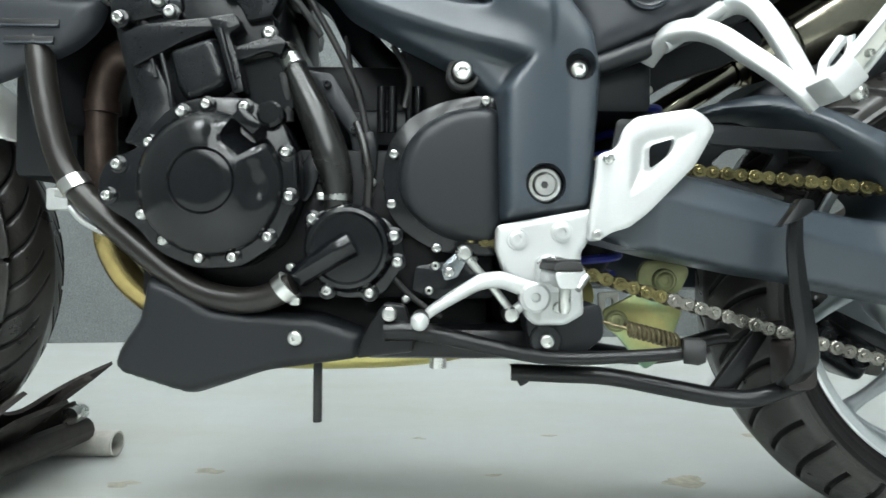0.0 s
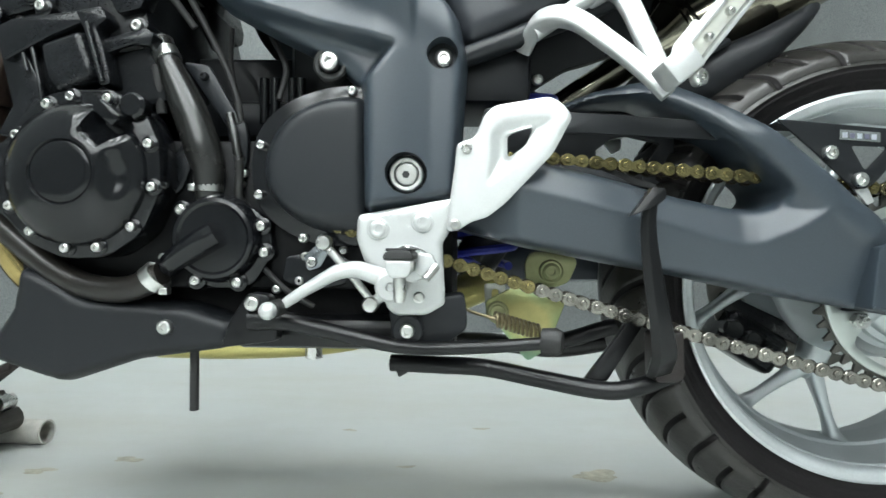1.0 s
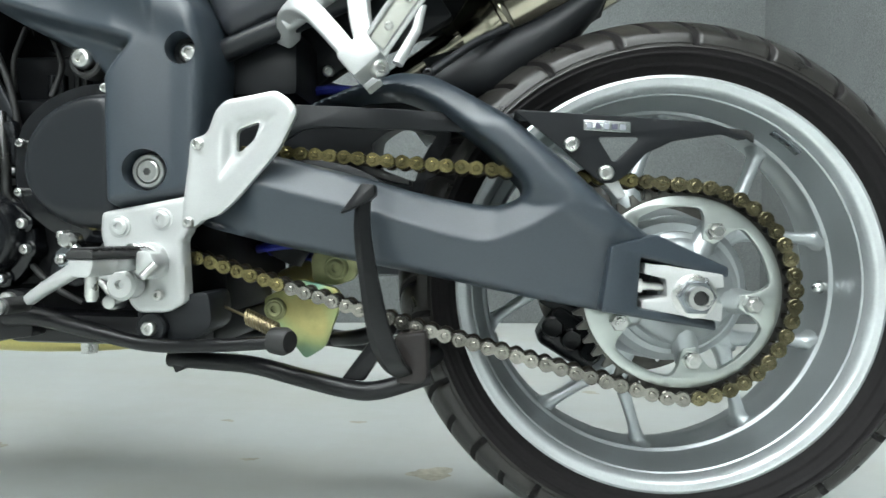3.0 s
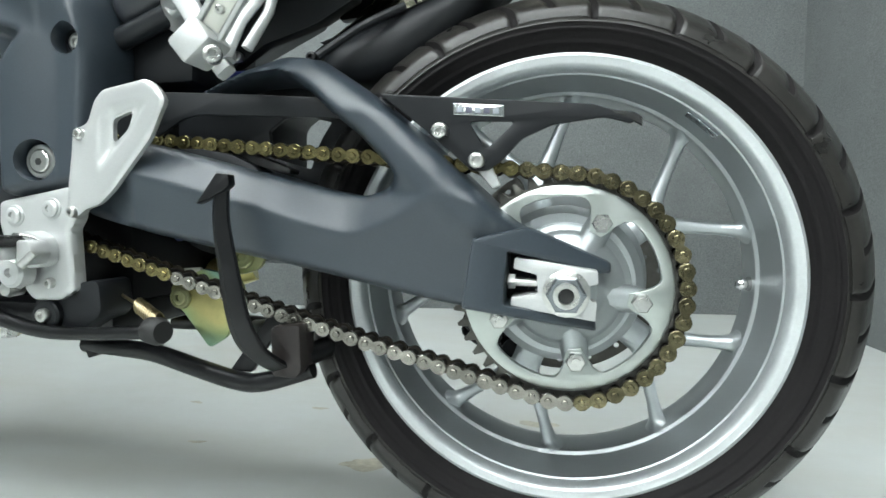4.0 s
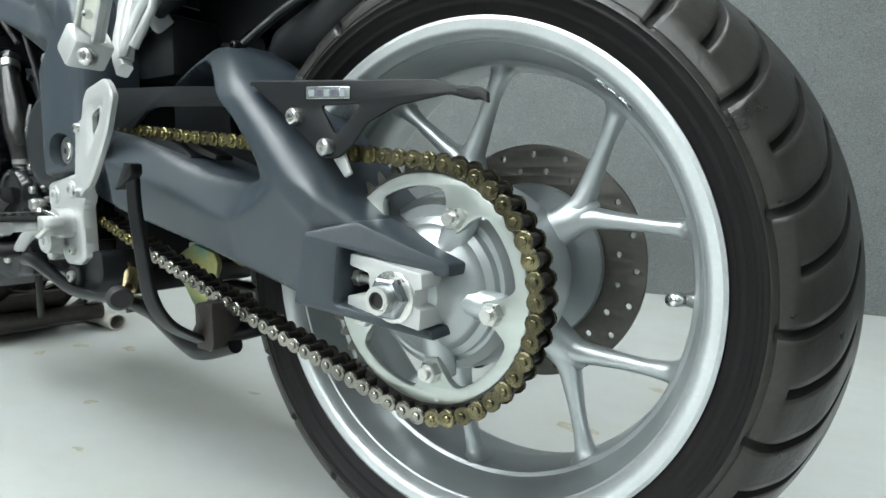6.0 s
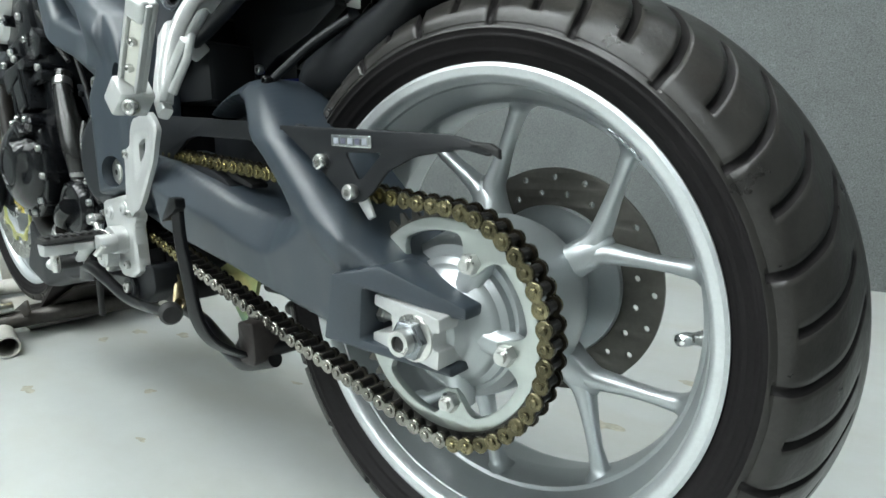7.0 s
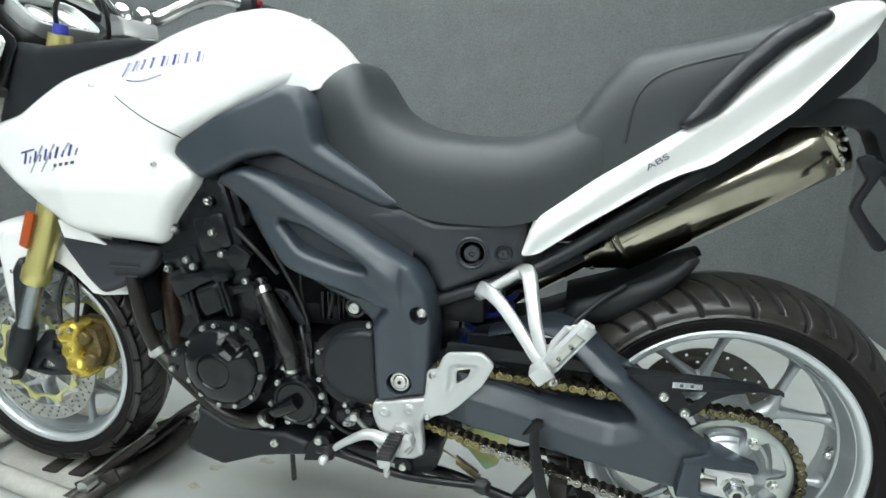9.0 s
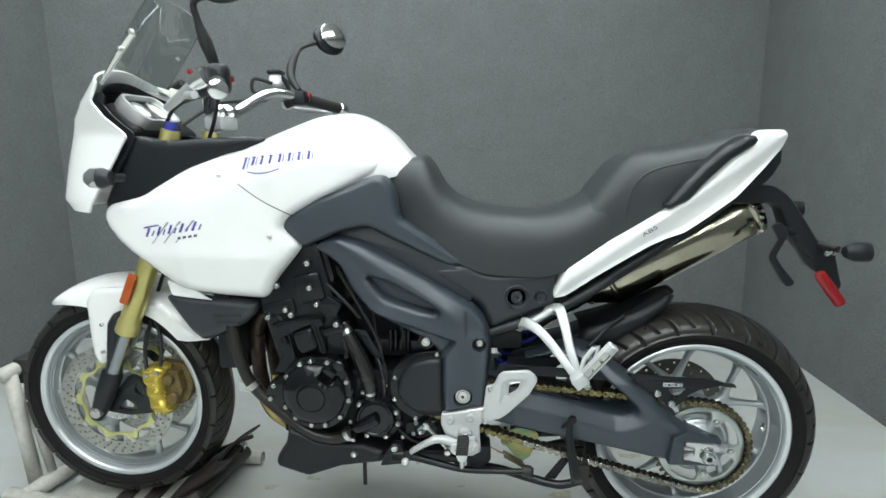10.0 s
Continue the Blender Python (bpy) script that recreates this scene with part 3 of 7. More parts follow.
def drilled_disc(name, centre, y, r_out, r_in, thick, rows, parent, label, mat=STEEL, holes=36):
    bm = fresh()
    outer = [(centre[0] + r_out * math.cos(a), centre[2] + r_out * math.sin(a)) for a in np.linspace(0, 2 * math.pi, 96, endpoint=False)]
    cuts = [[(centre[0] + r_in * math.cos(a), centre[2] + r_in * math.sin(a)) for a in np.linspace(0, 2 * math.pi, 64, endpoint=False)]]
    for i, (r, shift) in enumerate(rows):
        for k in range(holes):
            a = 2 * math.pi * (k + shift) / holes
            cuts.append([(centre[0] + r * math.cos(a) + 0.0036 * math.cos(b), centre[2] + r * math.sin(a) + 0.0036 * math.sin(b)) for b in np.linspace(0, 2 * math.pi, 8, endpoint=False)])
    bm.free()
    return plate(name, outer, y - thick / 2, y + thick / 2, mat, parent, label, holes=cuts, bevel=0.0004, corner=0)


drilled_disc("brake_disc", RC, 0.089, 0.1330, 0.088, 0.005, [(0.122, 0.0), (0.104, 0.5)], rear, "drilled steel rear brake disc", mat=DISCSTEEL, holes=20)
bm = revolve(fresh(), [(0.086, 0.045), (0.080, 0.06), (0.078, 0.088), (0.082, 0.09), (0.09, 0.06), (0.092, 0.045)], RC, 48, closed=True)
part("disc_carrier", bm, SILVER, rear)


SX, SZ = 0.003, 0.305


def scallops(cx, cz):
    """The inner edge of the sprocket: five rounded bays between the bolt tabs."""
    out = []
    for k in range(150):
        a = 360 * k / 150
        d_ = abs((a + 9 + 36) % 72 - 36)
        e_ = min(1.0, max(0.0, (d_ - 7.0) / 11.0))
        r = 0.0585 + (0.0880 - 0.0585) * (1 - (1 - e_) ** 2.6)
        out.append((cx + r * math.cos(radians(a)), cz + r * math.sin(radians(a))))
    return out


TEETH = 43
ring = []
for k in range(TEETH):
    for f, r in ((-0.34, 0.1020), (-0.11, 0.1115), (0.11, 0.1115), (0.34, 0.1020)):
        a = 2 * math.pi * (k + f) / TEETH
        ring.append((SX + r * math.cos(a), SZ + r * math.sin(a)))
CIRCLE = np.linspace(0, 2 * math.pi, 120, endpoint=False)
sprocket = plate("rear_sprocket", [(SX + 0.0992 * math.cos(a), SZ + 0.0992 * math.sin(a)) for a in CIRCLE], -0.127, -0.119, SPROCKET, bike, "zinc-plated rear sprocket with rounded cut-outs", corner=0, bevel=0.001, holes=[scallops(SX, SZ)])
plate("tooth_ring", ring, -0.1255, -0.1205, TOOTHMAT, sprocket, "dark worn sprocket teeth", corner=0, bevel=0.001, holes=[[(SX + 0.095 * math.cos(a), SZ + 0.095 * math.sin(a)) for a in CIRCLE]])
for k in range(5):
    a = radians(-9 + 72 * k)
    at = (SX + 0.070 * math.cos(a), -0.127, SZ + 0.070 * math.sin(a))
    hexnut(at, 0.0095, sprocket, STEEL, 0.009)
    tube("stud", [(at[0], -0.128, at[2]), (at[0], -0.141, at[2])], 0.005, STEEL, sprocket)
    tube("web", [(SX + 0.035 * math.cos(a), -0.112, SZ + 0.035 * math.sin(a)), (SX + 0.078 * math.cos(a), -0.112, SZ + 0.078 * math.sin(a))], [0.016, 0.012], SILVER, sprocket, smooth=False)
bm = revolve(fresh(), [(-0.118, 0.0), (-0.150, 0.020), (-0.146, 0.028), (-0.134, 0.034), (-0.128, 0.038), (-0.122, 0.050), (-0.116, 0.056), (-0.108, 0.058)], (SX, 0, SZ), 48)
part("hub_cover", bm, SILVER, sprocket)
bm = revolve(fresh(), [(-0.105, 0.046), (-0.113, 0.05), (-0.116, 0.056), (-0.112, 0.062), (-0.10, 0.064)], (SX, 0, SZ), 72)
part("cush_ring", bm, SILVER, sprocket)

# drive chain
CY = -0.123
R1, R0 = 0.1087, 0.048
C1, C0 = np.array([SX, SZ]), np.array([-0.62, 0.418])
d = C1 - C0
L = np.linalg.norm(d)
base = math.atan2(d[1], d[0])
lift = math.asin((R1 - R0) / L)
top_a, bot_a = base + math.pi / 2 + lift, base - math.pi / 2 - lift
p_top0, p_top1 = C0 + R0 * np.array([math.cos(top_a), math.sin(top_a)]), C1 + R1 * np.array([math.cos(top_a), math.sin(top_a)])
p_bot0, p_bot1 = C0 + R0 * np.array([math.cos(bot_a), math.sin(bot_a)]), C1 + R1 * np.array([math.cos(bot_a), math.sin(bot_a)])
loop = [p_top0 + (p_top1 - p_top0) * u for u in np.linspace(0, 1, 60)]
loop += [C1 + R1 * np.array([math.cos(a), math.sin(a)]) for a in np.linspace(top_a, bot_a, 120)[1:]]
loop += [p_bot1 + (p_bot0 - p_bot1) * u + np.array([0, -0.006 * math.sin(math.pi * u)]) for u in np.linspace(0, 1, 60)[1:]]
back = bot_a - 2 * math.pi + 2 * math.pi
loop += [C0 + R0 * np.array([math.cos(a), math.sin(a)]) for a in np.linspace(bot_a, top_a - 2 * math.pi, 40)[1:]]
loop = np.array(loop)
seg = np.r_[0, np.cumsum(np.hypot(*np.diff(np.vstack([loop, loop[:1]]), axis=0).T))]
count = 2 * round(seg[-1] / 0.015875 / 2)
stops = np.linspace(0, seg[-1], count, endpoint=False)
closed = np.vstack([loop, loop[:1]])
pins = np.stack([np.interp(stops, seg, closed[:, k]) for k in (0, 1)], 1)
bm = fresh()
for x, z in pins:
    revolve(bm, [(-0.0085, 0.0), (-0.0085, 0.005), (0.0085, 0.005), (0.0085, 0.0)], (x, CY, z), 10)
chain = part("drive_chain", bm, CHAINDARK, bike, "brass-coloured roller chain, greasy between its plates")


def link_mesh(name, offset, mat, pin):
    half, r = 0.0079, 0.0078
    ring = [(-half + r * math.cos(a), r * math.sin(a)) for a in np.linspace(math.pi * 0.28, math.pi * 1.72, 10)]
    ring += [(0, -0.0040)] + [(half + r * math.cos(a), r * math.sin(a)) for a in np.linspace(-math.pi * 0.72, math.pi * 0.72, 10)] + [(0, 0.0040)]
    bm = fresh()
    for y in (-offset, offset):
        s = -1 if y < 0 else 1
        rows = [[bm.verts.new((x * f, y + s * d_, z * f)) for x, z in ring] for d_, f in ((0.0, 1.0), (0.0015, 1.0), (0.0022, 0.93))]
        bm.faces.new(rows[0])
        bm.faces.new(rows[2])
        for a, b in zip(rows, rows[1:]):
            for k in range(len(ring)):
                j = (k + 1) % len(ring)
                bm.faces.new((a[k], a[j], b[j], b[k]))
    for x in (-half, half):
        revolve(bm, [(-offset - 0.001, 0.003), (offset + 0.001, 0.003)], (x, 0, 0), 6)
    if pin:
        for x in (-half, half):
            revolve(bm, [(-offset - 0.0022, 0.0037), (-offset - 0.0036, 0.0035), (-offset - 0.0042, 0.0026), (-offset - 0.0042, 0.0)], (x, 0, 0), 10)
    bmesh.ops.recalc_face_normals(bm, faces=bm.faces)
    me = bpy.data.meshes.new(name)
    for f in bm.faces:
        f.smooth = False
    bm.to_mesh(me)
    bm.free()
    me.materials.append(mat)
    return me


outer_link, inner_link = link_mesh("outer_link", 0.0112, CHAINGOLD, True), link_mesh("inner_link", 0.0088, CHAINSTEEL, False)
outer_dull = link_mesh("outer_link", 0.0112, CHAINDULL, True)
outer_bright, inner_bright = link_mesh("outer_link", 0.0112, CHAINBRIGHT, True), link_mesh("inner_link", 0.0088, CHAININNER, False)
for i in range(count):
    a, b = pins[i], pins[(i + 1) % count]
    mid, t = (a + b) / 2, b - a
    # the lower run takes the plates coloured as if lit by the floor
    floor_lit = -0.425 < mid[0] < 0.02 and mid[1] < C0[1] + (mid[0] - C0[0]) * d[1] / d[0]
    ob = new("chain_link", (outer_bright if i % 2 else inner_bright) if floor_lit else ((outer_dull if mid[0] > -0.04 else outer_link) if i % 2 else inner_link))
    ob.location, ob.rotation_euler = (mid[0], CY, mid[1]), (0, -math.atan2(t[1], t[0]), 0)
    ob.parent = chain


# swingarm
CREASE = ((-0.52, 0.434), (-0.442, 0.415), (-0.359, 0.395), (-0.301, 0.381), (-0.243, 0.364), (-0.205, 0.356), (-0.188, 0.357), (-0.153, 0.372), (-0.115, 0.396), (-0.060, 0.380), (0.04, 0.36))
SPINE = np.array([(-0.412, 0.502), (-0.345, 0.526), (-0.298, 0.531), (-0.262, 0.523), (-0.232, 0.503), (-0.200, 0.474), (-0.165, 0.443), (-0.135, 0.414), (-0.112, 0.394), (-0.080, 0.372)])


def arm_relief(x, z):
    """The swingarm's face: a beam with a sloping upper face and an upright lower one, and a flat brace that runs into it."""
    zc = float(np.interp(x, [p[0] for p in CREASE], [p[1] for p in CREASE]))
    beam = 0.013 - (0.52 * (z - zc) if z > zc else 0.20 * (zc - z))
    a_, b_ = SPINE[:-1], SPINE[1:]
    ab = b_ - a_
    u_ = np.clip(((np.array((x, z)) - a_) * ab).sum(1) / (ab * ab).sum(1), 0, 1)
    d_ = float(np.hypot(*(np.array((x, z)) - a_ - u_[:, None] * ab).T).min())
    brace = 0.012 - 0.55 * max(0.0, d_ - 0.009)
    return max(beam, brace, -0.004) - 0.022 * max(0.0, min(1.0, (-0.435 - x) / 0.05))


def arm_edge(x, z):
    """The swingarm stands out towards its rear end, and its brace leans in over the wheel."""
    out = float(np.interp(x, (-0.5, -0.28, -0.20, -0.115, -0.075, 0.04), (-0.147, -0.147, -0.150, -0.159, -0.158, -0.126)))
    lean_in = 0.045 * max(0.0, min(1.0, (-0.285 - x) / 0.12)) * max(0.0, min(1.0, (z - 0.462) / 0.02))
    return out + 0.060 * max(0.0, min(1.0, (z - 0.470) / 0.075)) ** 1.3 + lean_in


arm = shell("swingarm", [(-0.505, 0.372), (-0.486, 0.366), (-0.42, 0.350), (-0.324, 0.332), (-0.242, 0.317), (-0.156, 0.300), (-0.083, 0.288), (0.019, 0.271), (0.021, 0.280), (-0.058, 0.294), (-0.056, 0.340), (0.030, 0.322), (0.031, 0.331), (-0.034, 0.362), (-0.065, 0.384), (-0.093, 0.410), (-0.121, 0.436), (-0.155, 0.466), (-0.180, 0.487), (-0.222, 0.516), (-0.258, 0.539), (-0.296, 0.544), (-0.343, 0.535), (-0.412, 0.507),
                         (-0.409, 0.498), (-0.341, 0.517), (-0.300, 0.519), (-0.274, 0.510), (-0.247, 0.492), (-0.221, 0.470), (-0.195, 0.450), (-0.175, 0.430), (-0.161, 0.416), (-0.158, 0.407), (-0.166, 0.398), (-0.186, 0.391), (-0.215, 0.394), (-0.272, 0.406), (-0.313, 0.418), (-0.361, 0.430), (-0.42, 0.444), (-0.505, 0.457)],
            arm_edge, lambda x, z: max(-0.055, arm_edge(x, z) + 0.016), GREY, bike, "dark grey swingarm with a braced upper rail", rise=0.010, run=0.007, step=0.0028, shape=arm_relief, corner=0.006)
bm = fresh()
box(bm, (-0.50, 0.10, 0.30), (0.03, 0.135, 0.36), 0.012)
box(bm, (-0.55, -0.10, 0.37), (-0.43, 0.12, 0.44), 0.02)
part("far_arm", bm, GREY, arm)
plate("end_cap", [(-0.088, 0.291), (-0.079, 0.353), (-0.033, 0.364), (0.043, 0.332), (0.043, 0.322), (0.032, 0.322), (-0.020, 0.335), (-0.049, 0.342), (-0.052, 0.294), (-0.040, 0.292), (0.030, 0.279), (0.031, 0.269)], -0.189, -0.140, GREY, arm,
      "dark grey forked end casting of the swingarm", bevel=0.0035, corner=0.003, m=slant(-0.085, 0.33))
plate("axle_block", [(-0.021, 0.334), (0.030, 0.326), (0.031, 0.314), (0.024, 0.313), (0.024, 0.299), (0.030, 0.298), (0.029, 0.281), (-0.046, 0.2915), (-0.046, 0.300), (-0.022, 0.304), (-0.023, 0.321), (-0.044, 0.326), (-0.043, 0.336)], -0.167, -0.13, ALLOY, arm, "silver axle adjuster block", bevel=0.001, corner=0.002)
# black plate stands in for the shade inside the adjuster pocket
plate("adjuster_pocket", [(-0.060, 0.344), (0.020, 0.332), (0.022, 0.276), (-0.060, 0.290)], -0.132, -0.122, RUBBER, arm, bevel=0.001, corner=0.002)
tube("adjuster_bolt", [(-0.050, -0.152, 0.3135), (-0.018, -0.152, 0.312)], 0.0042, STEEL, arm, smooth=False)
bm = revolve(fresh(), [(-0.003, 0.0), (-0.003, 0.0075), (0.003, 0.0075), (0.003, 0.0)], (0, 0, 0), 6)
bm.transform(pose(-0.046, -0.152, 0.3133, 0, 0, 90))
part("adjuster_nut", bm, STEEL, arm, angle=20)
bm = revolve(fresh(), [(-0.164, 0.021), (-0.169, 0.021), (-0.170, 0.019), (-0.170, 0.0)], (SX, 0, SZ), 32)
part("axle_washer", bm, STEEL, arm)
valve = tube("valve_stem", [(0.2005, -0.010, 0.303), (0.194, -0.016, 0.3035), (0.188, -0.024, 0.304)], [0.0085, 0.0060, 0.0048], STEEL, rear)
bm = sweep(fresh(), [(0.189, -0.022, 0.3039), (0.186, -0.028, 0.3042), (0.1835, -0.033, 0.3045)], [0.0062, 0.0062, 0.0054], smooth=False)
part("valve_cap", bm, CHROME, valve)
for a in (46.6, 50.0, 53.4):
    bm = fresh()
    box(bm, (-0.0064, -0.0052, -0.0018), (0.0064, 0.0052, 0.0018), 0.001, m=Matrix.Translation((0.2112 * math.cos(radians(a)), -0.054, RC[2] + 0.2112 * math.sin(radians(a)))) @ Matrix.Rotation(radians(90 - a), 4, "Y") @ Matrix.Rotation(radians(-8), 4, "X"))
    part("wheel_weight", bm, SLIDERMAT, rear)
hexnut((SX, -0.169, SZ), 0.0178, arm, SLIDERMAT, 0.010, "axle_nut", bore=0.009)
bm = hollow(fresh(), (SX, -0.165, SZ), (SX, -0.188, SZ), 0.0112, 0.0070, 24)
part("axle_end", bm, STEEL, arm, "hollow steel axle end")
# dark disc painted in as the shade of the hollow axle
bm = revolve(fresh(), [(-0.168, 0.0069), (-0.1845, 0.0069), (-0.1845, 0.0)], (SX, 0, SZ), 20)
part("bore_shade", bm, RUBBER, arm)

guard = plate("chain_guard", [(-0.172, 0.486), (0.023, 0.476), (0.050, 0.468), (0.062, 0.462), (0.058, 0.458), (0.034, 0.464), (-0.012, 0.457), (-0.040, 0.444), (-0.057, 0.424), (-0.070, 0.415), (-0.084, 0.414), (-0.128, 0.452)],
              -0.158, -0.154, PLASTIC, bike, "matt black plastic chain guard", m=slant(-0.1, 0.12), holes=[[(-0.088, 0.460), (-0.046, 0.460), (-0.060, 0.446), (-0.072, 0.434)]], bevel=0.0015, corner=0.005)
plate("guard_rail", [(-0.472, 0.503), (-0.35, 0.497), (-0.24, 0.490), (-0.165, 0.487), (-0.165, 0.466), (-0.245, 0.470), (-0.375, 0.476), (-0.395, 0.472), (-0.450, 0.438), (-0.485, 0.440)], -0.138, -0.133, PLASTIC, guard, bevel=0.001)
sheet("guard_top", lambda u, v: (-0.170 + 0.228 * u, -0.1565 + 0.12 * (u * 0.228 - 0.07) + (0.034 - 0.022 * u) * v, (0.4835 - 0.010 * u / 0.86) if u < 0.86 else 0.4735 - 0.085 * (u - 0.86)), 16, 3, PLASTIC, guard, "", 0.002)
plate("sticker", [(-0.102, 0.4765), (-0.056, 0.4745), (-0.056, 0.4640), (-0.102, 0.4660)], -0.1592, -0.1583, FOIL, guard, "silver foil warning sticker with dark print", bevel=0.0002, corner=0.001, m=slant(-0.1, 0.12))
for k in range(5):
    x = -0.099 + k * 0.0082
    plate("sticker_print", [(x, 0.4735 - 0.04 * (x + 0.1)), (x + 0.0055, 0.4735 - 0.04 * (x + 0.1)), (x + 0.0055, 0.4680 - 0.04 * (x + 0.1)), (x, 0.4680 - 0.04 * (x + 0.1))], -0.1596, -0.1593, DARKINK if k % 2 else PALEINK, guard, bevel=0.0001, corner=0, m=slant(-0.1, 0.12))
plate("guard_tip", [(0.040, 0.4705), (0.060, 0.4685), (0.067, 0.4640), (0.0675, 0.4560), (0.061, 0.4600), (0.052, 0.4630), (0.042, 0.4655)], -0.158, -0.153, RUBBER, guard, "frayed black rubber tip of the guard", m=slant(-0.1, 0.12), bevel=0.001, corner=0.001)
screw((-0.114, -0.1615, 0.451), 0.0078, guard)
screw((-0.080, -0.1575, 0.424), 0.0078, guard)
plate("guard_bracket", [(-0.092, 0.432), (-0.072, 0.436), (-0.066, 0.418), (-0.058, 0.402), (-0.066, 0.398), (-0.078, 0.412)], -0.150, -0.146, ALLOY, guard, "bright steel guard bracket", corner=0.002)

# main frame, left and right
FRAME = [(-0.905, 0.772), (-0.890, 0.790), (-0.84, 0.804), (-0.788, 0.788), (-0.633, 0.699), (-0.529, 0.640), (-0.500, 0.602), (-0.490, 0.551), (-0.495, 0.483), (-0.500, 0.401), (-0.604, 0.384),
         (-0.607, 0.481), (-0.606, 0.522), (-0.640, 0.556), (-0.714, 0.592), (-0.775, 0.625), (-0.815, 0.675), (-0.845, 0.735), (-0.88, 0.762)]
SLOT = [(-0.780, 0.708), (-0.725, 0.694), (-0.650, 0.653), (-0.612, 0.628), (-0.655, 0.634), (-0.735, 0.660)]


def frame_relief(x, z):
    ridge = z - (0.700 - 0.62 * (x + 0.70))
    over = (z - (0.598 - 0.304 * (x + 0.682))) * 0.957
    flat_ = max(0.0, min(1.0, (x + 0.66) / 0.10))
    lit = 0.014 * math.exp(-max(0.0, over) / 0.05) * max(0.0, min(1.0, (-0.530 - x) / 0.06))
    below = min((0.598 - 0.304 * (x + 0.682) - z) * 0.957, (-0.57 + (z - 0.564) * 0.77 - x) * 0.79)
    ramp_ = max(0.0, min(1.0, (below + 0.002) / 0.012))
    return 0.012 * math.exp(-(ridge / 0.026) ** 2) * (1 if x < -0.55 else 0.4) - 0.012 * max(0.0, (-0.75 - x) / 0.15) - 0.020 * ramp_ * ramp_ * (3 - 2 * ramp_) + lit + 0.014 * flat_ * flat_ * (3 - 2 * flat_) * (1 - ramp_)


frame_l = shell("frame_plate", FRAME, -0.128, -0.09, GREY, bike, "dark grey cast frame spar and pivot plate", holes=[SLOT], rise=0.016, run=0.016, step=0.0025, shape=frame_relief, corner=0.012, bores=[(-0.5184, 0.5554, 0.0168), (-0.5555, 0.4275, 0.0222)])


def mirrored(ob, name=None):
    """The same part on the far side of the middle plane."""
    me = ob.data.copy()
    for v in me.vertices:
        v.co.y = 2 * centre_y(v.co.x) - v.co.y
    me.flip_normals()
    far = new(name or ob.name.split(".")[0], me)
    far.parent = ob.parent
    return far


mirrored(frame_l)
plate("slot_backing", [(-0.80, 0.715), (-0.72, 0.705), (-0.60, 0.640), (-0.60, 0.615), (-0.66, 0.622), (-0.76, 0.65)], -0.1225, -0.10, GREY, bike, "recessed grey panel in the frame slot")


def boss(at, r, depth, mat, parent, name="boss"):
    bm = revolve(fresh(), [(0.004, r), (-depth, r), (-depth - 0.002, r - 0.002), (-depth - 0.002, r * 0.72), (0.0, r * 0.68), (0.0, 0.0)], at, 32)
    return part(name, bm, mat, parent)


# dark floor discs put the shade of the two bolt recesses into colour
bm = revolve(fresh(), [(-0.136, 0.020), (-0.1405, 0.020), (-0.1405, 0.0)], (-0.518, 0, 0.5550), 32)
part("bolt_recess_shade", bm, PLASTIC, frame_l)
screw((-0.5172, -0.1410, 0.5550), 0.0100, frame_l, depth=0.0055)
bm = revolve(fresh(), [(-0.136, 0.026), (-0.1455, 0.026), (-0.1455, 0.0)], (-0.5555, 0, 0.427), 32)
part("pivot_recess_shade", bm, ENGINE, frame_l)
bm = revolve(fresh(), [(-0.144, 0.0182), (-0.1545, 0.0182), (-0.1560, 0.0168), (-0.1558, 0.0135), (-0.1535, 0.0125)], (-0.5558, 0, 0.427), 40)
part("pivot_ring", bm, STEEL, frame_l)
# dark disc on the nut imitates its shaded hole
bm = revolve(fresh(), [(-0.1572, 0.0042), (-0.1577, 0.0042), (-0.1577, 0.0)], (-0.5562, 0, 0.4265), 6)
part("pivot_bore_shade", bm, RUBBER, frame_l)
bm = revolve(fresh(), [(-0.150, 0.0124), (-0.1565, 0.0120), (-0.1575, 0.0105), (-0.1575, 0.0)], (-0.5558, 0, 0.427), 32)
part("pivot_nut", bm, STEEL, frame_l, angle=25)
boss((-0.643, -0.122, 0.5525), 0.0195, 0.010, RUBBER, frame_l, "engine_mount")
screw((-0.644, -0.133, 0.553), 0.0112, frame_l, depth=0.008)

# footrest hanger, heel guard, pegs
hanger = shell("footrest_hanger", [(-0.607, 0.383), (-0.503, 0.402), (-0.510, 0.364), (-0.517, 0.355), (-0.513, 0.289), (-0.533, 0.277), (-0.566, 0.276), (-0.577, 0.287), (-0.579, 0.305), (-0.600, 0.335), (-0.608, 0.358)],
               -0.157, -0.142, ALLOY, bike, "bead-blasted silver alloy footrest hanger", rise=0.003, run=0.003, step=0.0025, corner=0.003)
def heel_relief(x, z):
    """A dish round the cut-out of the heel guard."""
    p = np.array((x, z))
    ring = np.array(HEEL_DISH)
    d = min(float(np.cross(b_ - a_, p - a_) / np.linalg.norm(b_ - a_)) for a_, b_ in zip(ring, np.roll(ring, -1, 0)))
    return -0.008 * max(0.0, min(1.0, d / 0.010))


HEEL_DISH = [(-0.470, 0.413), (-0.428, 0.451), (-0.404, 0.483), (-0.452, 0.480), (-0.466, 0.470)]
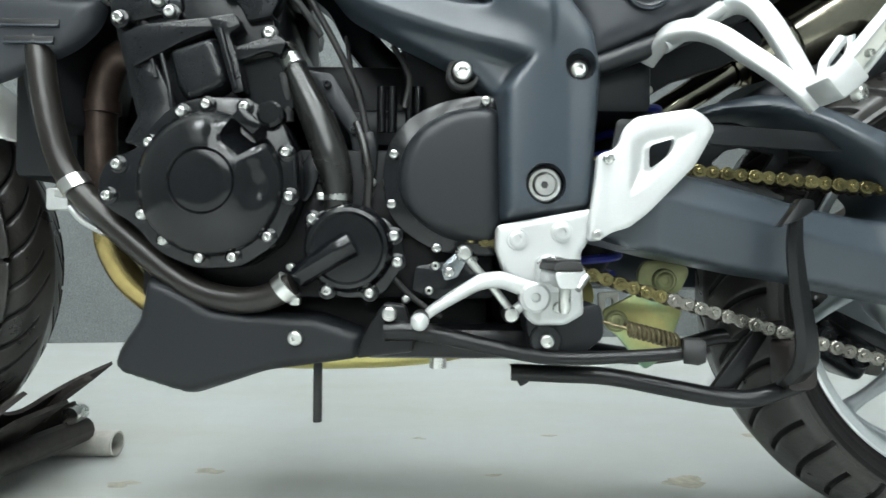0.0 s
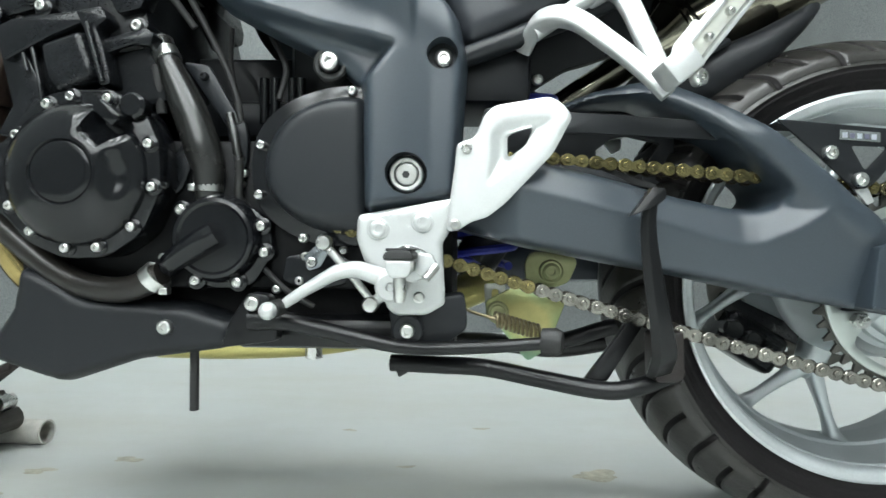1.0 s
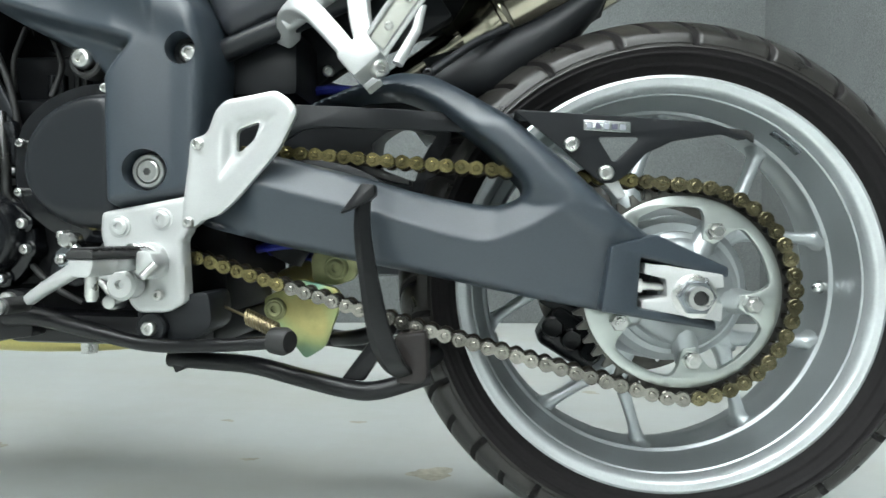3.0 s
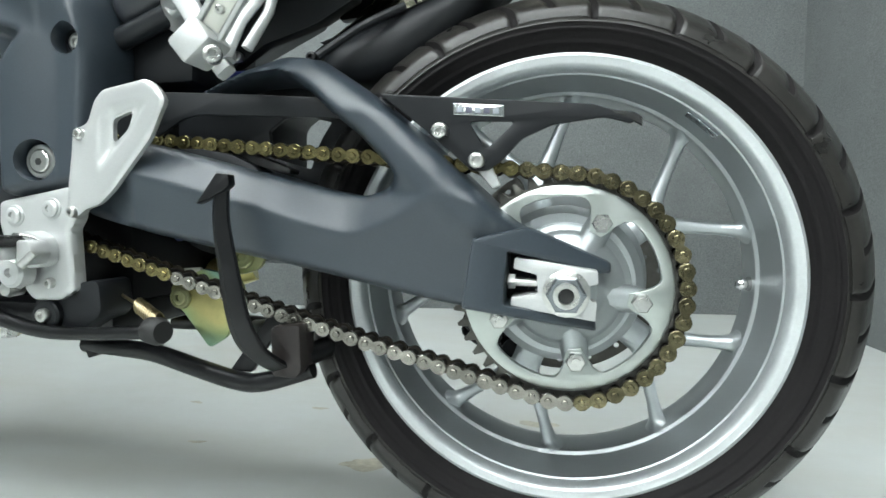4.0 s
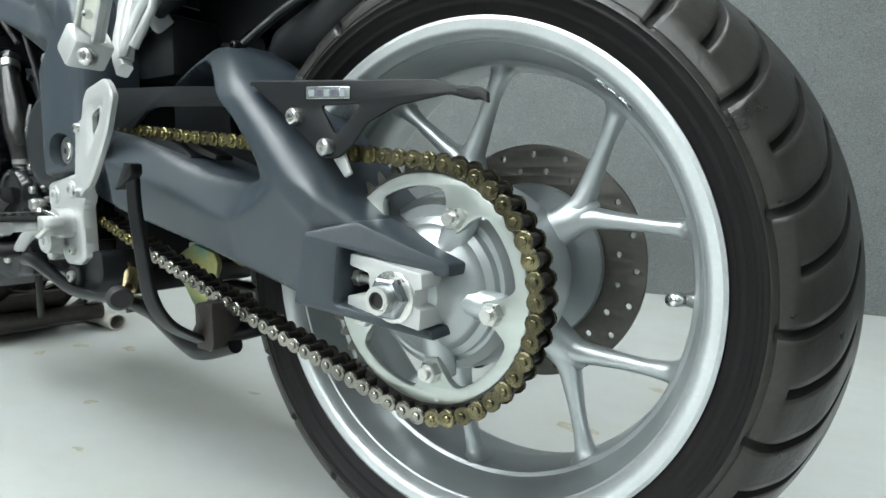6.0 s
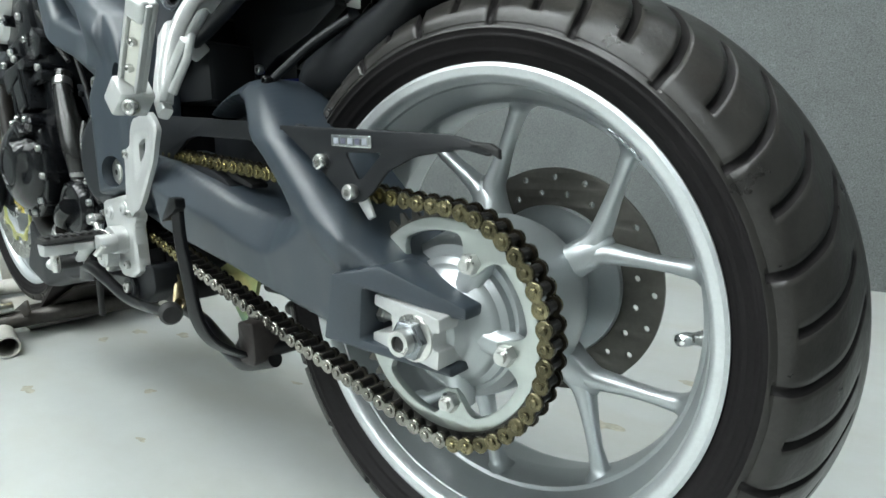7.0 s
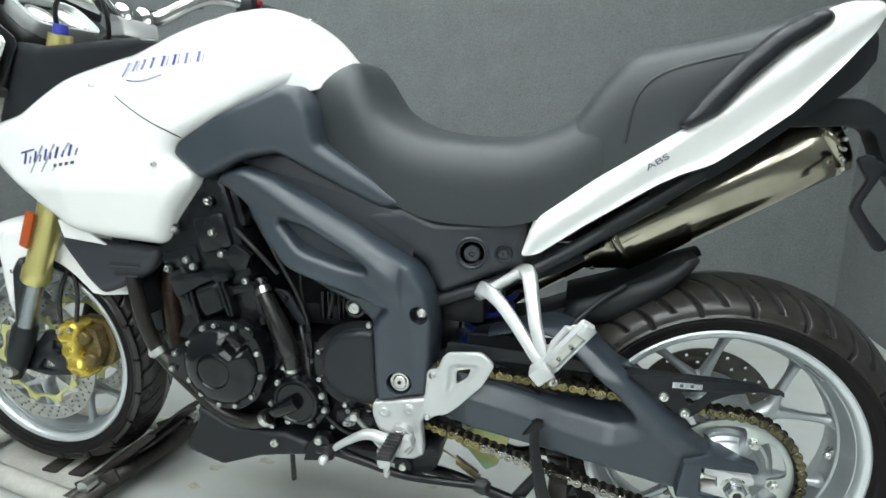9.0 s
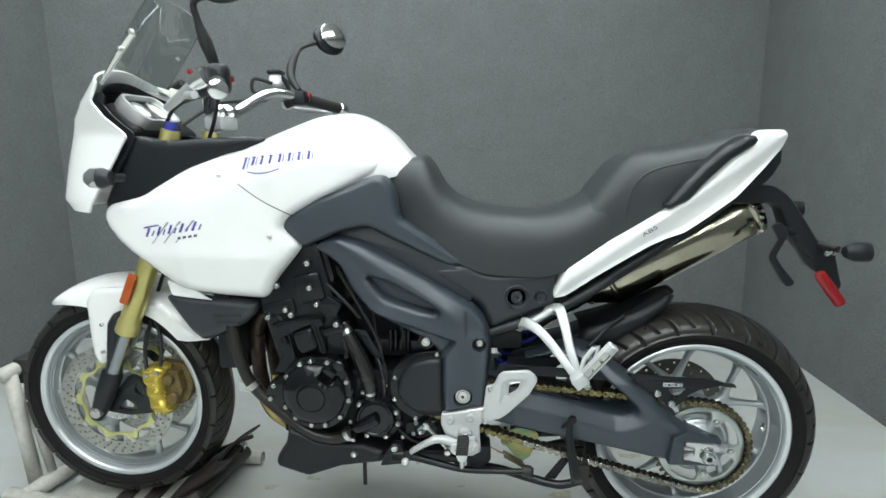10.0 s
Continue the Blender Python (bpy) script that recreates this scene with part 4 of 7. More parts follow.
shell("heel_guard", [(-0.504, 0.434), (-0.502, 0.458), (-0.483, 0.464), (-0.474, 0.487), (-0.463, 0.497), (-0.407, 0.505), (-0.394, 0.497), (-0.384, 0.484), (-0.404, 0.446), (-0.452, 0.395), (-0.470, 0.381), (-0.488, 0.376), (-0.500, 0.367), (-0.512, 0.366), (-0.509, 0.398)],
      lambda x, z: -0.168 - 0.012 * max(0.0, min(1.0, (x + 0.49) / 0.10)), lambda x, z: -0.162 - 0.012 * max(0.0, min(1.0, (x + 0.49) / 0.10)) + 0.003 * (x < -0.49), ALLOY, hanger, "silver alloy heel guard with a dished cut-out", holes=[[(-0.450, 0.467), (-0.423, 0.475), (-0.430, 0.456), (-0.450, 0.441)]], rise=0.002, run=0.003, step=0.0022, shape=heel_relief, corner=0.004)
for at in ((-0.585, -0.160, 0.368), (-0.538, -0.160, 0.376)):
    bm = revolve(fresh(), [(0.002, 0.0118), (-0.0008, 0.0118), (-0.0014, 0.0110), (-0.0014, 0.0)], at, 28)
    part("washer", bm, ALLOY, hanger)
    screw((at[0], at[1] - 0.0014, at[2]), 0.0092, hanger, ALLOY, depth=0.0034)
for at in ((-0.492, -0.169, 0.453), (-0.503, -0.168, 0.373), (-0.541, -0.160, 0.296)):
    screw(at, 0.006, hanger)
peg_ob = plate("rider_footpeg", [(-0.5660, 0.3375), (-0.5410, 0.3375), (-0.5420, 0.3290), (-0.5455, 0.3215), (-0.5610, 0.3215), (-0.5648, 0.3290)], -0.262, -0.226, ALLOY, bike, "silver rider footpeg with ribbed rubber top", corner=0.0035, bevel=0.002)
plate("peg_shank", [(-0.5640, 0.3370), (-0.5430, 0.3370), (-0.5440, 0.3240), (-0.5630, 0.3240)], -0.228, -0.178, ALLOY, peg_ob, corner=0.003, bevel=0.002)
plate("rubber_pad", [(-0.5672, 0.3375), (-0.5398, 0.3375), (-0.5402, 0.3425), (-0.5440, 0.3462), (-0.5630, 0.3462), (-0.5668, 0.3425)], -0.2635, -0.188, RUBBER, peg_ob, corner=0.003, bevel=0.0015)
for k in range(7):
    bm = fresh()
    box(bm, (-0.5655, -0.259 + k * 0.0102, 0.3455), (-0.5415, -0.253 + k * 0.0102, 0.3482), 0.001)
    part("rubber_rib", bm, RUBBER, peg_ob)
plate("peg_bracket", [(-0.566, 0.348), (-0.552, 0.353), (-0.536, 0.347), (-0.530, 0.335), (-0.531, 0.318), (-0.548, 0.312), (-0.566, 0.318)], -0.178, -0.157, ALLOY, peg_ob, corner=0.006, bevel=0.002)
plate("peg_knuckle", [(-0.540, 0.344), (-0.526, 0.343), (-0.520, 0.330), (-0.528, 0.317), (-0.541, 0.322)], -0.202, -0.178, ALLOY, peg_ob, corner=0.004, bevel=0.002)
tube("peg_pin", [(-0.521, -0.199, 0.331), (-0.532, -0.205, 0.318)], 0.0042, STEEL, peg_ob, smooth=False)
tube("peg_spring", [(-0.566, -0.176, 0.343), (-0.555, -0.190, 0.349), (-0.540, -0.187, 0.347), (-0.530, -0.182, 0.341)], 0.0016, STEEL, peg_ob, segs=8)
tube("feeler_bolt", [(-0.5535, -0.247, 0.3225), (-0.5535, -0.247, 0.3030), (-0.5535, -0.247, 0.2985)], [0.0056, 0.0056, 0.0040], STEEL, peg_ob, smooth=False)

# gear lever
lever = shell("gear_lever", [(-0.688, 0.278), (-0.684, 0.293), (-0.654, 0.314), (-0.625, 0.332), (-0.604, 0.335), (-0.583, 0.329), (-0.562, 0.321), (-0.556, 0.304), (-0.571, 0.299), (-0.583, 0.309), (-0.607, 0.318), (-0.625, 0.315), (-0.660, 0.296)],
              -0.176, -0.166, ALLOY, bike, "silver alloy gear lever with a toe peg", rise=0.005, run=0.006, step=0.003)
bm = revolve(fresh(), [(-0.166, 0.016), (-0.182, 0.016), (-0.185, 0.013), (-0.185, 0.005), (-0.180, 0.004), (-0.180, 0.0)], (-0.569, 0, 0.308), 28)
part("lever_pivot", bm, ALLOY, lever)
bm = revolve(fresh(), [(-0.166, 0.0062), (-0.199, 0.0062)] + [(-0.2075 + 0.0090 * math.cos(a), 0.0090 * math.sin(a)) for a in np.linspace(0.72, math.pi, 10)], (-0.687, 0, 0.285), 24)
part("toe_peg", bm, ALLOY, lever)
bm = revolve(fresh(), [(-0.168, 0.0070), (-0.169, 0.0088), (-0.184, 0.0092), (-0.199, 0.0090), (-0.2005, 0.0070)], (-0.687, 0, 0.285), 24)
part("peg_rubber", bm, RUBBER, lever)
rod = tube("shift_rod", [(-0.642, -0.160, 0.352), (-0.612, -0.160, 0.318), (-0.590, -0.160, 0.290)], 0.0045, STEEL, bike, smooth=False)
for at in ((-0.642, 0, 0.353), (-0.592, 0, 0.288)):
    bm = revolve(fresh(), [(-0.150, 0.0085), (-0.164, 0.009), (-0.169, 0.007), (-0.170, 0.0)], at, 20)
    part("ball_joint", bm, STEEL, rod)
tube("rear_link", [(-0.592, -0.158, 0.288), (-0.569, -0.158, 0.306)], 0.006, ALLOY, rod, smooth=False)
plate("shift_arm", [(-0.646, 0.357), (-0.634, 0.352), (-0.648, 0.326), (-0.662, 0.322), (-0.667, 0.338)], -0.152, -0.142, SLIDERMAT, rod, corner=0.004)
screw((-0.657, -0.152, 0.332), 0.006, rod)


# ---- engine and underside ----
BEFORE = set(bpy.data.objects)
bm = fresh()
box(bm, (-1.00, -0.113, 0.30), (-0.60, 0.20, 0.470), 0.006)
engine = part("crankcase", bm, CASEMAT, bike, "oily black engine crankcase")
bm = fresh()
box(bm, (-0.095, -0.125, 0.0), (0.085, 0.21, 0.30), 0.012, m=Matrix.Translation((-0.905, 0, 0.49)) @ Matrix.Rotation(radians(-14), 4, "Y"))
part("cylinder_block", bm, CASTMAT, engine)
bm = fresh()
box(bm, (-0.11, -0.115, 0.175), (0.10, 0.215, 0.27), 0.02, m=Matrix.Translation((-0.905, 0, 0.49)) @ Matrix.Rotation(radians(-14), 4, "Y"))
part("cam_cover", bm, CASTMAT, engine)
tilt = Matrix.Translation((-0.905, 0, 0.49)) @ Matrix.Rotation(radians(-14), 4, "Y")
for lo, hi, bev in (((-0.09, -0.132, 0.135), (-0.01, -0.112, 0.17), 0.006), ((0.0, -0.136, 0.15), (0.07, -0.112, 0.22), 0.01)):
    bm = fresh()
    box(bm, lo, hi, bev, m=tilt)
    part("casting", bm, CASTMAT, engine)
shell("cam_tower", [(-0.960, 0.571), (-0.911, 0.588), (-0.904, 0.580), (-0.890, 0.540), (-0.898, 0.528), (-0.935, 0.510), (-0.951, 0.530)], -0.135, -0.11, CASTMAT, engine, rise=0.014, run=0.010, step=0.003, corner=0.005)
for pts, y in (([(-1.010, 0.586), (-0.987, 0.597), (-0.915, 0.606), (-0.907, 0.594), (-0.941, 0.580), (-0.996, 0.550)], -0.146), ([(-0.914, 0.604), (-0.885, 0.609), (-0.878, 0.595), (-0.891, 0.586), (-0.882, 0.562), (-0.874, 0.524), (-0.886, 0.521), (-0.898, 0.562), (-0.904, 0.582)], -0.151),
               ([(-1.0, 0.556), (-0.978, 0.565), (-0.964, 0.537), (-0.953, 0.512), (-0.948, 0.500), (-0.985, 0.465), (-1.008, 0.470), (-0.983, 0.518)], -0.140), ([(-0.894, 0.574), (-0.858, 0.585), (-0.843, 0.590), (-0.831, 0.582), (-0.837, 0.567), (-0.853, 0.571), (-0.884, 0.560)], -0.142),
               ([(-0.876, 0.606), (-0.850, 0.612), (-0.838, 0.640), (-0.870, 0.660), (-0.895, 0.640)], -0.136)):
    plate("casting", pts, y, -0.11, CASTMAT, engine, corner=0.004, bevel=0.0025)
for pts in ([(-0.966, -0.143, 0.565), (-0.956, -0.147, 0.532), (-0.953, -0.145, 0.505)], [(-0.899, -0.154, 0.590), (-0.891, -0.154, 0.560), (-0.882, -0.153, 0.526)], [(-0.977, -0.142, 0.560), (-0.972, -0.142, 0.540)]):
    tube("casting_rib", pts, 0.0026, CASTMAT, engine, smooth=False, segs=8)

flange = plate("clutch_flange", [(-1.016, 0.450), (-0.982, 0.462), (-0.970, 0.486), (-0.948, 0.507), (-0.922, 0.516), (-0.868, 0.517), (-0.833, 0.495), (-0.816, 0.457), (-0.814, 0.409), (-0.834, 0.362), (-0.872, 0.335), (-0.921, 0.333), (-0.964, 0.352), (-0.984, 0.378), (-1.021, 0.400), (-1.027, 0.424)],
               -0.158, -0.112, ENGINE, bike, "black clutch cover with a ring of bright bolts", corner=0.014, bevel=0.004)
def dome_y(r, a):
    """The clutch cover's face: a raised middle, a falling shoulder, a scoop beside the filler lug and a hollow at the rear."""
    y = float(np.interp(r, (0, 0.0315, 0.0325, 0.0345, 0.040, 0.055, 0.066, 0.0735, 0.0770, 0.0785), (-0.1850, -0.1850, -0.1835, -0.1865, -0.1855, -0.1800, -0.1735, -0.1670, -0.1610, -0.148)))
    deg = math.degrees(a)
    lug = max(0.0, 1 - (abs(deg - 52) / 17) ** 4) * min(1.0, max(0.0, (r - 0.043) / 0.010)) * (r < 0.078)
    rear_ = math.exp(-((deg + 5) / 22) ** 2) * math.exp(-((r - 0.053) / 0.011) ** 2)
    return y + min(0.018, max(0.0, -0.156 - y)) * lug + 0.0075 * rear_ - 0.003 * math.exp(-((deg - 28) / 7) ** 2) * math.exp(-((r - 0.062) / 0.012) ** 2) - 0.003 * math.exp(-((deg - 78) / 8) ** 2) * math.exp(-((r - 0.058) / 0.013) ** 2)


bm = fresh()
RR = [0.008, 0.02, 0.031, 0.0318, 0.0325, 0.0335, 0.0345, 0.037, 0.040, 0.044, 0.048, 0.052, 0.056, 0.060, 0.064, 0.068, 0.071, 0.0735, 0.0755, 0.0770, 0.078, 0.0785]
AA = np.linspace(-math.pi, math.pi, 144, endpoint=False)
rows = [[bm.verts.new((-0.906 + r * math.cos(a), dome_y(r, a), 0.424 + r * math.sin(a))) for a in AA] for r in RR]
for p_, q_ in zip(rows, rows[1:]):
    for k in range(144):
        bm.faces.new((p_[k], p_[(k + 1) % 144], q_[(k + 1) % 144], q_[k]))
bm.faces.new(rows[0])
bmesh.ops.recalc_face_normals(bm, faces=bm.faces)
part("clutch_dome", bm, ENGINE, flange)
for x, z in ((-1.003, 0.443), (-0.969, 0.466), (-0.936, 0.499), (-0.910, 0.507), (-0.870, 0.505), (-0.826, 0.457), (-0.822, 0.411), (-0.844, 0.368), (-0.881, 0.346), (-0.915, 0.345), (-0.953, 0.363), (-0.976, 0.390), (-1.013, 0.410)):
    bm = revolve(fresh(), [(-0.150, 0.0095), (-0.159, 0.0095), (-0.160, 0.008), (-0.160, 0.0)], (x, 0, z), 20)
    part("bolt_boss", bm, ENGINE, flange)
    screw((x, -0.160, z), 0.0054, flange, depth=0.006)
bm = fresh()
box(bm, (-0.015, -0.180, -0.0075), (0.015, -0.150, 0.0075), 0.003, m=Matrix.Translation((-0.862, 0, 0.487)) @ Matrix.Rotation(radians(40), 4, "Y"))
part("filler_lug", bm, ENGINE, flange)
bm = revolve(fresh(), [(-0.150, 0.014), (-0.166, 0.014), (-0.169, 0.011), (-0.169, 0.0)], (-0.842, 0, 0.497), 24)
part("oil_filler_cap", bm, ENGINE, flange)

lower = plate("pump_flange", [(-0.814, 0.393), (-0.764, 0.407), (-0.721, 0.391), (-0.705, 0.372), (-0.700, 0.342), (-0.726, 0.302), (-0.776, 0.301), (-0.807, 0.331)], -0.130, -0.105, ENGINE, bike, "black water pump cover", corner=0.015, bevel=0.003)
bm = revolve(fresh(), [(-0.128, 0.050), (-0.140, 0.048), (-0.146, 0.044), (-0.147, 0.040), (-0.145, 0.037), (-0.146, 0.018), (-0.146, 0.0)], (-0.763, 0, 0.357), 64)
part("pump_cover", bm, ENGINE, lower)
tube("pump_spout", [(-0.758, -0.150, 0.362), (-0.775, -0.152, 0.352), (-0.800, -0.146, 0.336), (-0.815, -0.136, 0.326)], [0.015, 0.0145, 0.0135, 0.013], ENGINE, lower)
for x, z in ((-0.803, 0.389), (-0.713, 0.371), (-0.709, 0.342), (-0.739, 0.308), (-0.786, 0.310)):
    bm = revolve(fresh(), [(-0.115, 0.010), (-0.133, 0.010), (-0.134, 0.008), (-0.134, 0.0)], (x, 0, z), 20)
    part("bolt_boss", bm, ENGINE, lower)
    screw((x, -0.134, z), 0.0058, lower)

scf = plate("sprocket_case", [(-0.596, 0.530), (-0.653, 0.526), (-0.697, 0.508), (-0.726, 0.478), (-0.733, 0.432), (-0.724, 0.390), (-0.690, 0.362), (-0.655, 0.350), (-0.596, 0.348)], -0.132, -0.09, ENGINE, bike, "black front sprocket housing", corner=0.02, bevel=0.003)
shell("sprocket_cover", [(-0.600, 0.517), (-0.653, 0.513), (-0.691, 0.493), (-0.712, 0.461), (-0.716, 0.421), (-0.697, 0.389), (-0.658, 0.366), (-0.600, 0.361)], -0.132, -0.115, SATIN, scf, "satin black plastic sprocket cover", rise=0.014, run=0.012, step=0.004,
      shape=lambda x, z: -0.004 if z < 0.382 else 0.0, corner=0.02)
for x, z in ((-0.719, 0.461), (-0.721, 0.406), (-0.671, 0.358), (-0.618, 0.521)):
    screw((x, -0.133, z), 0.0052, scf)
for x, y, z in ((-0.740, -0.115, 0.432), (-0.743, -0.115, 0.419), (-0.674, -0.118, 0.310), (-0.667, -0.118, 0.338), (-0.624, -0.118, 0.345), (-0.700, -0.118, 0.300), (-0.830, -0.118, 0.335)):
    screw((x, y, z), 0.0050, engine)
for x, z in ((-0.915, 0.738), (-0.990, 0.683), (-0.912, 0.680), (-0.896, 0.640), (-0.972, 0.625), (-0.851, 0.591), (-0.959, 0.613), (-1.015, 0.606)):
    bm = revolve(fresh(), [(-0.100, 0.010), (-0.137, 0.010), (-0.138, 0.008), (-0.138, 0.0)], (x, 0, z), 16)
    part("bolt_boss", bm, ENGINE, engine)
    screw((x, -0.138, z), 0.0064, engine)

for pts in ([(-0.752, 0.486), (-0.738, 0.492), (-0.733, 0.470), (-0.735, 0.440), (-0.746, 0.428), (-0.752, 0.450)], [(-0.690, 0.338), (-0.640, 0.346), (-0.612, 0.332), (-0.622, 0.306), (-0.664, 0.298), (-0.694, 0.310)], [(-0.822, 0.402), (-0.808, 0.414), (-0.798, 0.440), (-0.806, 0.470), (-0.818, 0.452)]):
    plate("casting", pts, -0.121, -0.108, CASTMAT, engine, corner=0.005, bevel=0.003)
for x, z, h in ((-0.797, 0.430, 0.052), (-0.748, 0.405, 0.030), (-0.812, 0.500, 0.040)):
    tube("casting_rib", [(x, -0.116, z), (x + 0.006, -0.117, z + h)], 0.0034, CASTMAT, engine, smooth=False, segs=10)
tube("breather_hose", [(-0.758, -0.112, 0.500), (-0.748, -0.122, 0.470), (-0.742, -0.124, 0.435), (-0.744, -0.120, 0.405), (-0.736, -0.116, 0.392)], 0.0050, HOSEMAT, engine)

# coolant pipes and hoses
def band(points, r, parent, mat=STEEL):
    a, b = np.array(points[0], float), np.array(points[1], float)
    bm = hollow(fresh(), a, b, r + 0.0022, r - 0.001, 28)
    part("hose_clamp", bm, mat, parent, "bright steel hose clamp")
    d_ = (b - a) / np.linalg.norm(b - a)
    n_ = np.cross(d_, (0, 1, 0))
    c_ = (a + b) / 2 - n_ * (r + 0.004)
    bm = fresh()
    box(bm, (-0.005, -0.006, -0.004), (0.005, 0.006, 0.004), 0.0015, m=Matrix.Translation(c_))
    part("clamp_screw", bm, mat, parent)


pipe = tube("coolant_pipe", [(-1.122, -0.108, 0.608), (-1.114, -0.116, 0.566), (-1.102, -0.120, 0.505), (-1.085, -0.121, 0.449), (-1.057, -0.122, 0.410), (-1.000, -0.125, 0.359), (-0.944, -0.129, 0.317), (-0.902, -0.133, 0.301), (-0.860, -0.136, 0.300), (-0.822, -0.138, 0.316)],
            0.0145, PIPEMAT, bike, "dull dark metal coolant pipe", segs=18)
band([(-1.074, -0.122, 0.431), (-1.066, -0.122, 0.419)], 0.0145, pipe)
band([(-0.836, -0.137, 0.309), (-0.826, -0.138, 0.317)], 0.0150, pipe)
hose = tube("coolant_hose", [(-0.842, -0.105, 0.585), (-0.832, -0.112, 0.563), (-0.802, -0.118, 0.502), (-0.786, -0.120, 0.461), (-0.779, -0.120, 0.434), (-0.778, -0.120, 0.400)], [0.0135, 0.0140, 0.0195, 0.0205, 0.0180, 0.0140], HOSEMAT, bike, "dark ribless coolant hose with steel clamps", segs=18)
band([(-0.836, -0.110, 0.571), (-0.829, -0.113, 0.560)], 0.0132, hose)
band([(-0.778, -0.120, 0.420), (-0.778, -0.120, 0.410)], 0.0136, hose)
plate("hose_bracket", [(-0.822, 0.566), (-0.790, 0.562), (-0.752, 0.496), (-0.748, 0.440), (-0.762, 0.440), (-0.768, 0.490)], -0.095, -0.088, SATIN, engine, corner=0.006)
screw((-0.795, -0.096, 0.548), 0.005, engine, PLASTIC)
screw((-0.763, -0.096, 0.494), 0.005, engine, PLASTIC)
for pts, r in (([(-0.845, -0.13, 0.578), (-0.88, -0.135, 0.570), (-0.92, -0.13, 0.575)], 0.007), ([(-0.78, -0.05, 0.62), (-0.77, -0.08, 0.57), (-0.76, -0.09, 0.53)], 0.003), ([(-0.72, -0.08, 0.60), (-0.70, -0.09, 0.56), (-0.705, -0.1, 0.52)], 0.0035),
               ([(-0.86, -0.09, 0.72), (-0.80, -0.10, 0.62), (-0.76, -0.10, 0.54), (-0.745, -0.10, 0.47)], 0.004), ([(-0.89, -0.12, 0.70), (-0.83, -0.12, 0.64), (-0.80, -0.11, 0.60)], 0.004), ([(-0.74, -0.10, 0.34), (-0.72, -0.12, 0.33), (-0.69, -0.12, 0.30), (-0.66, -0.11, 0.28)], 0.0035),
               ([(-0.86, -0.10, 0.53), (-0.84, -0.12, 0.55), (-0.835, -0.115, 0.50)], 0.006), ([(-0.99, -0.11, 0.66), (-1.0, -0.12, 0.62), (-0.98, -0.13, 0.585)], 0.004)):
    tube("wiring", pts, r, RUBBER, engine)
for x in (-0.735, -0.722, -0.700, -0.690):
    tube("throttle_stub", [(x, -0.06, 0.556), (x, -0.06, 0.50)], 0.006, ENGINE, engine, smooth=False)
bm = fresh()
box(bm, (-0.82, -0.06, 0.48), (-0.60, 0.19, 0.532), 0.02)
box(bm, (-0.86, 0.0, 0.49), (-0.62, 0.19, 0.602), 0.01)
box(bm, (-0.715, -0.04, 0.52), (-0.61, 0.19, 0.68), 0.03)
part("throttle_body", bm, PLASTIC, bike)
bm = fresh()
box(bm, (-0.60, -0.085, 0.26), (-0.50, 0.12, 0.58), 0.02)
part("gearbox_rear", bm, CASEMAT, bike)

# exhaust headers
head = None
for k, y in enumerate((-0.055, 0.045, 0.145)):
    h = tube("header_pipe", [(-0.985, y, 0.585), (-1.055, y, 0.592), (-1.078, y, 0.545), (-1.079, y, 0.455), (-1.072, y * 0.95, 0.390)], 0.0185, HEADER, bike, "heat-browned steel exhaust header pipe", segs=18)
    tube("header_bend", [(-1.073, y * 0.95, 0.400), (-1.066, y * 0.9, 0.350), (-1.035, y * 0.8 + 0.005, 0.300), (-0.96, y * 0.6 + 0.02, 0.248), (-0.85, y * 0.4 + 0.02, 0.225)], 0.0180, STRAW, h, "straw-tinted lower bend of the header", segs=18)
    band([(-1.079, y, 0.535), (-1.079, y, 0.520)], 0.0190, h, HEADER)
bm = fresh()
box(bm, (-1.118, -0.100, 0.398), (-1.092, -0.088, 0.424), 0.003)
part("pipe_bracket", bm, ALLOY, bike, "small bright bracket beside the header")
tube("pipe_clip", [(-1.092, -0.095, 0.402), (-1.075, -0.098, 0.385), (-1.050, -0.098, 0.372)], 0.004, ALLOY, bike)
under = tube("collector_pipe", [(-0.90, 0.01, 0.226), (-0.78, 0.01, 0.222), (-0.66, 0.02, 0.230), (-0.58, 0.05, 0.25), (-0.45, 0.10, 0.30)], [0.030, 0.026, 0.026, 0.026, 0.026], GOLD, bike, "straw-coloured exhaust collector pipe", segs=20)
bm = fresh()
box(bm, (-0.93, -0.08, 0.228), (-0.60, 0.15, 0.31), 0.02)
part("oil_pan", bm, CASEMAT, bike)
shell("belly_pan", [(-0.984, 0.328), (-0.992, 0.280), (-1.013, 0.248), (-1.020, 0.230), (-1.012, 0.216), (-0.941, 0.194), (-0.931, 0.194), (-0.854, 0.220), (-0.752, 0.234), (-0.745, 0.262), (-0.798, 0.281), (-0.907, 0.291), (-0.950, 0.316)], -0.122, -0.02, PLASTIC, bike,
      "matt black plastic belly pan", rise=0.010, run=0.009, step=0.004, corner=0.004, shape=lambda x, z: 0.012 if x < -0.93 else 0.012 * max(0.0, (-0.80 - x) / 0.13))
screw((-0.820, -0.134, 0.258), 0.0085, bike, name="belly_screw")
tube("drain_hose", [(-0.802, -0.10, 0.245), (-0.802, -0.10, 0.156)], 0.0052, RUBBER, bike, "thin black drain hose hanging down", smooth=False)
bm = fresh()
box(bm, (-0.755, -0.12, 0.232), (-0.50, 0.10, 0.268), 0.01)
part("lower_rail", bm, STANDMAT, bike)
bm = revolve(fresh(), [(-0.006, 0.0), (-0.006, 0.010), (0.012, 0.010), (0.012, 0.0)], (0, 0, 0), 6)
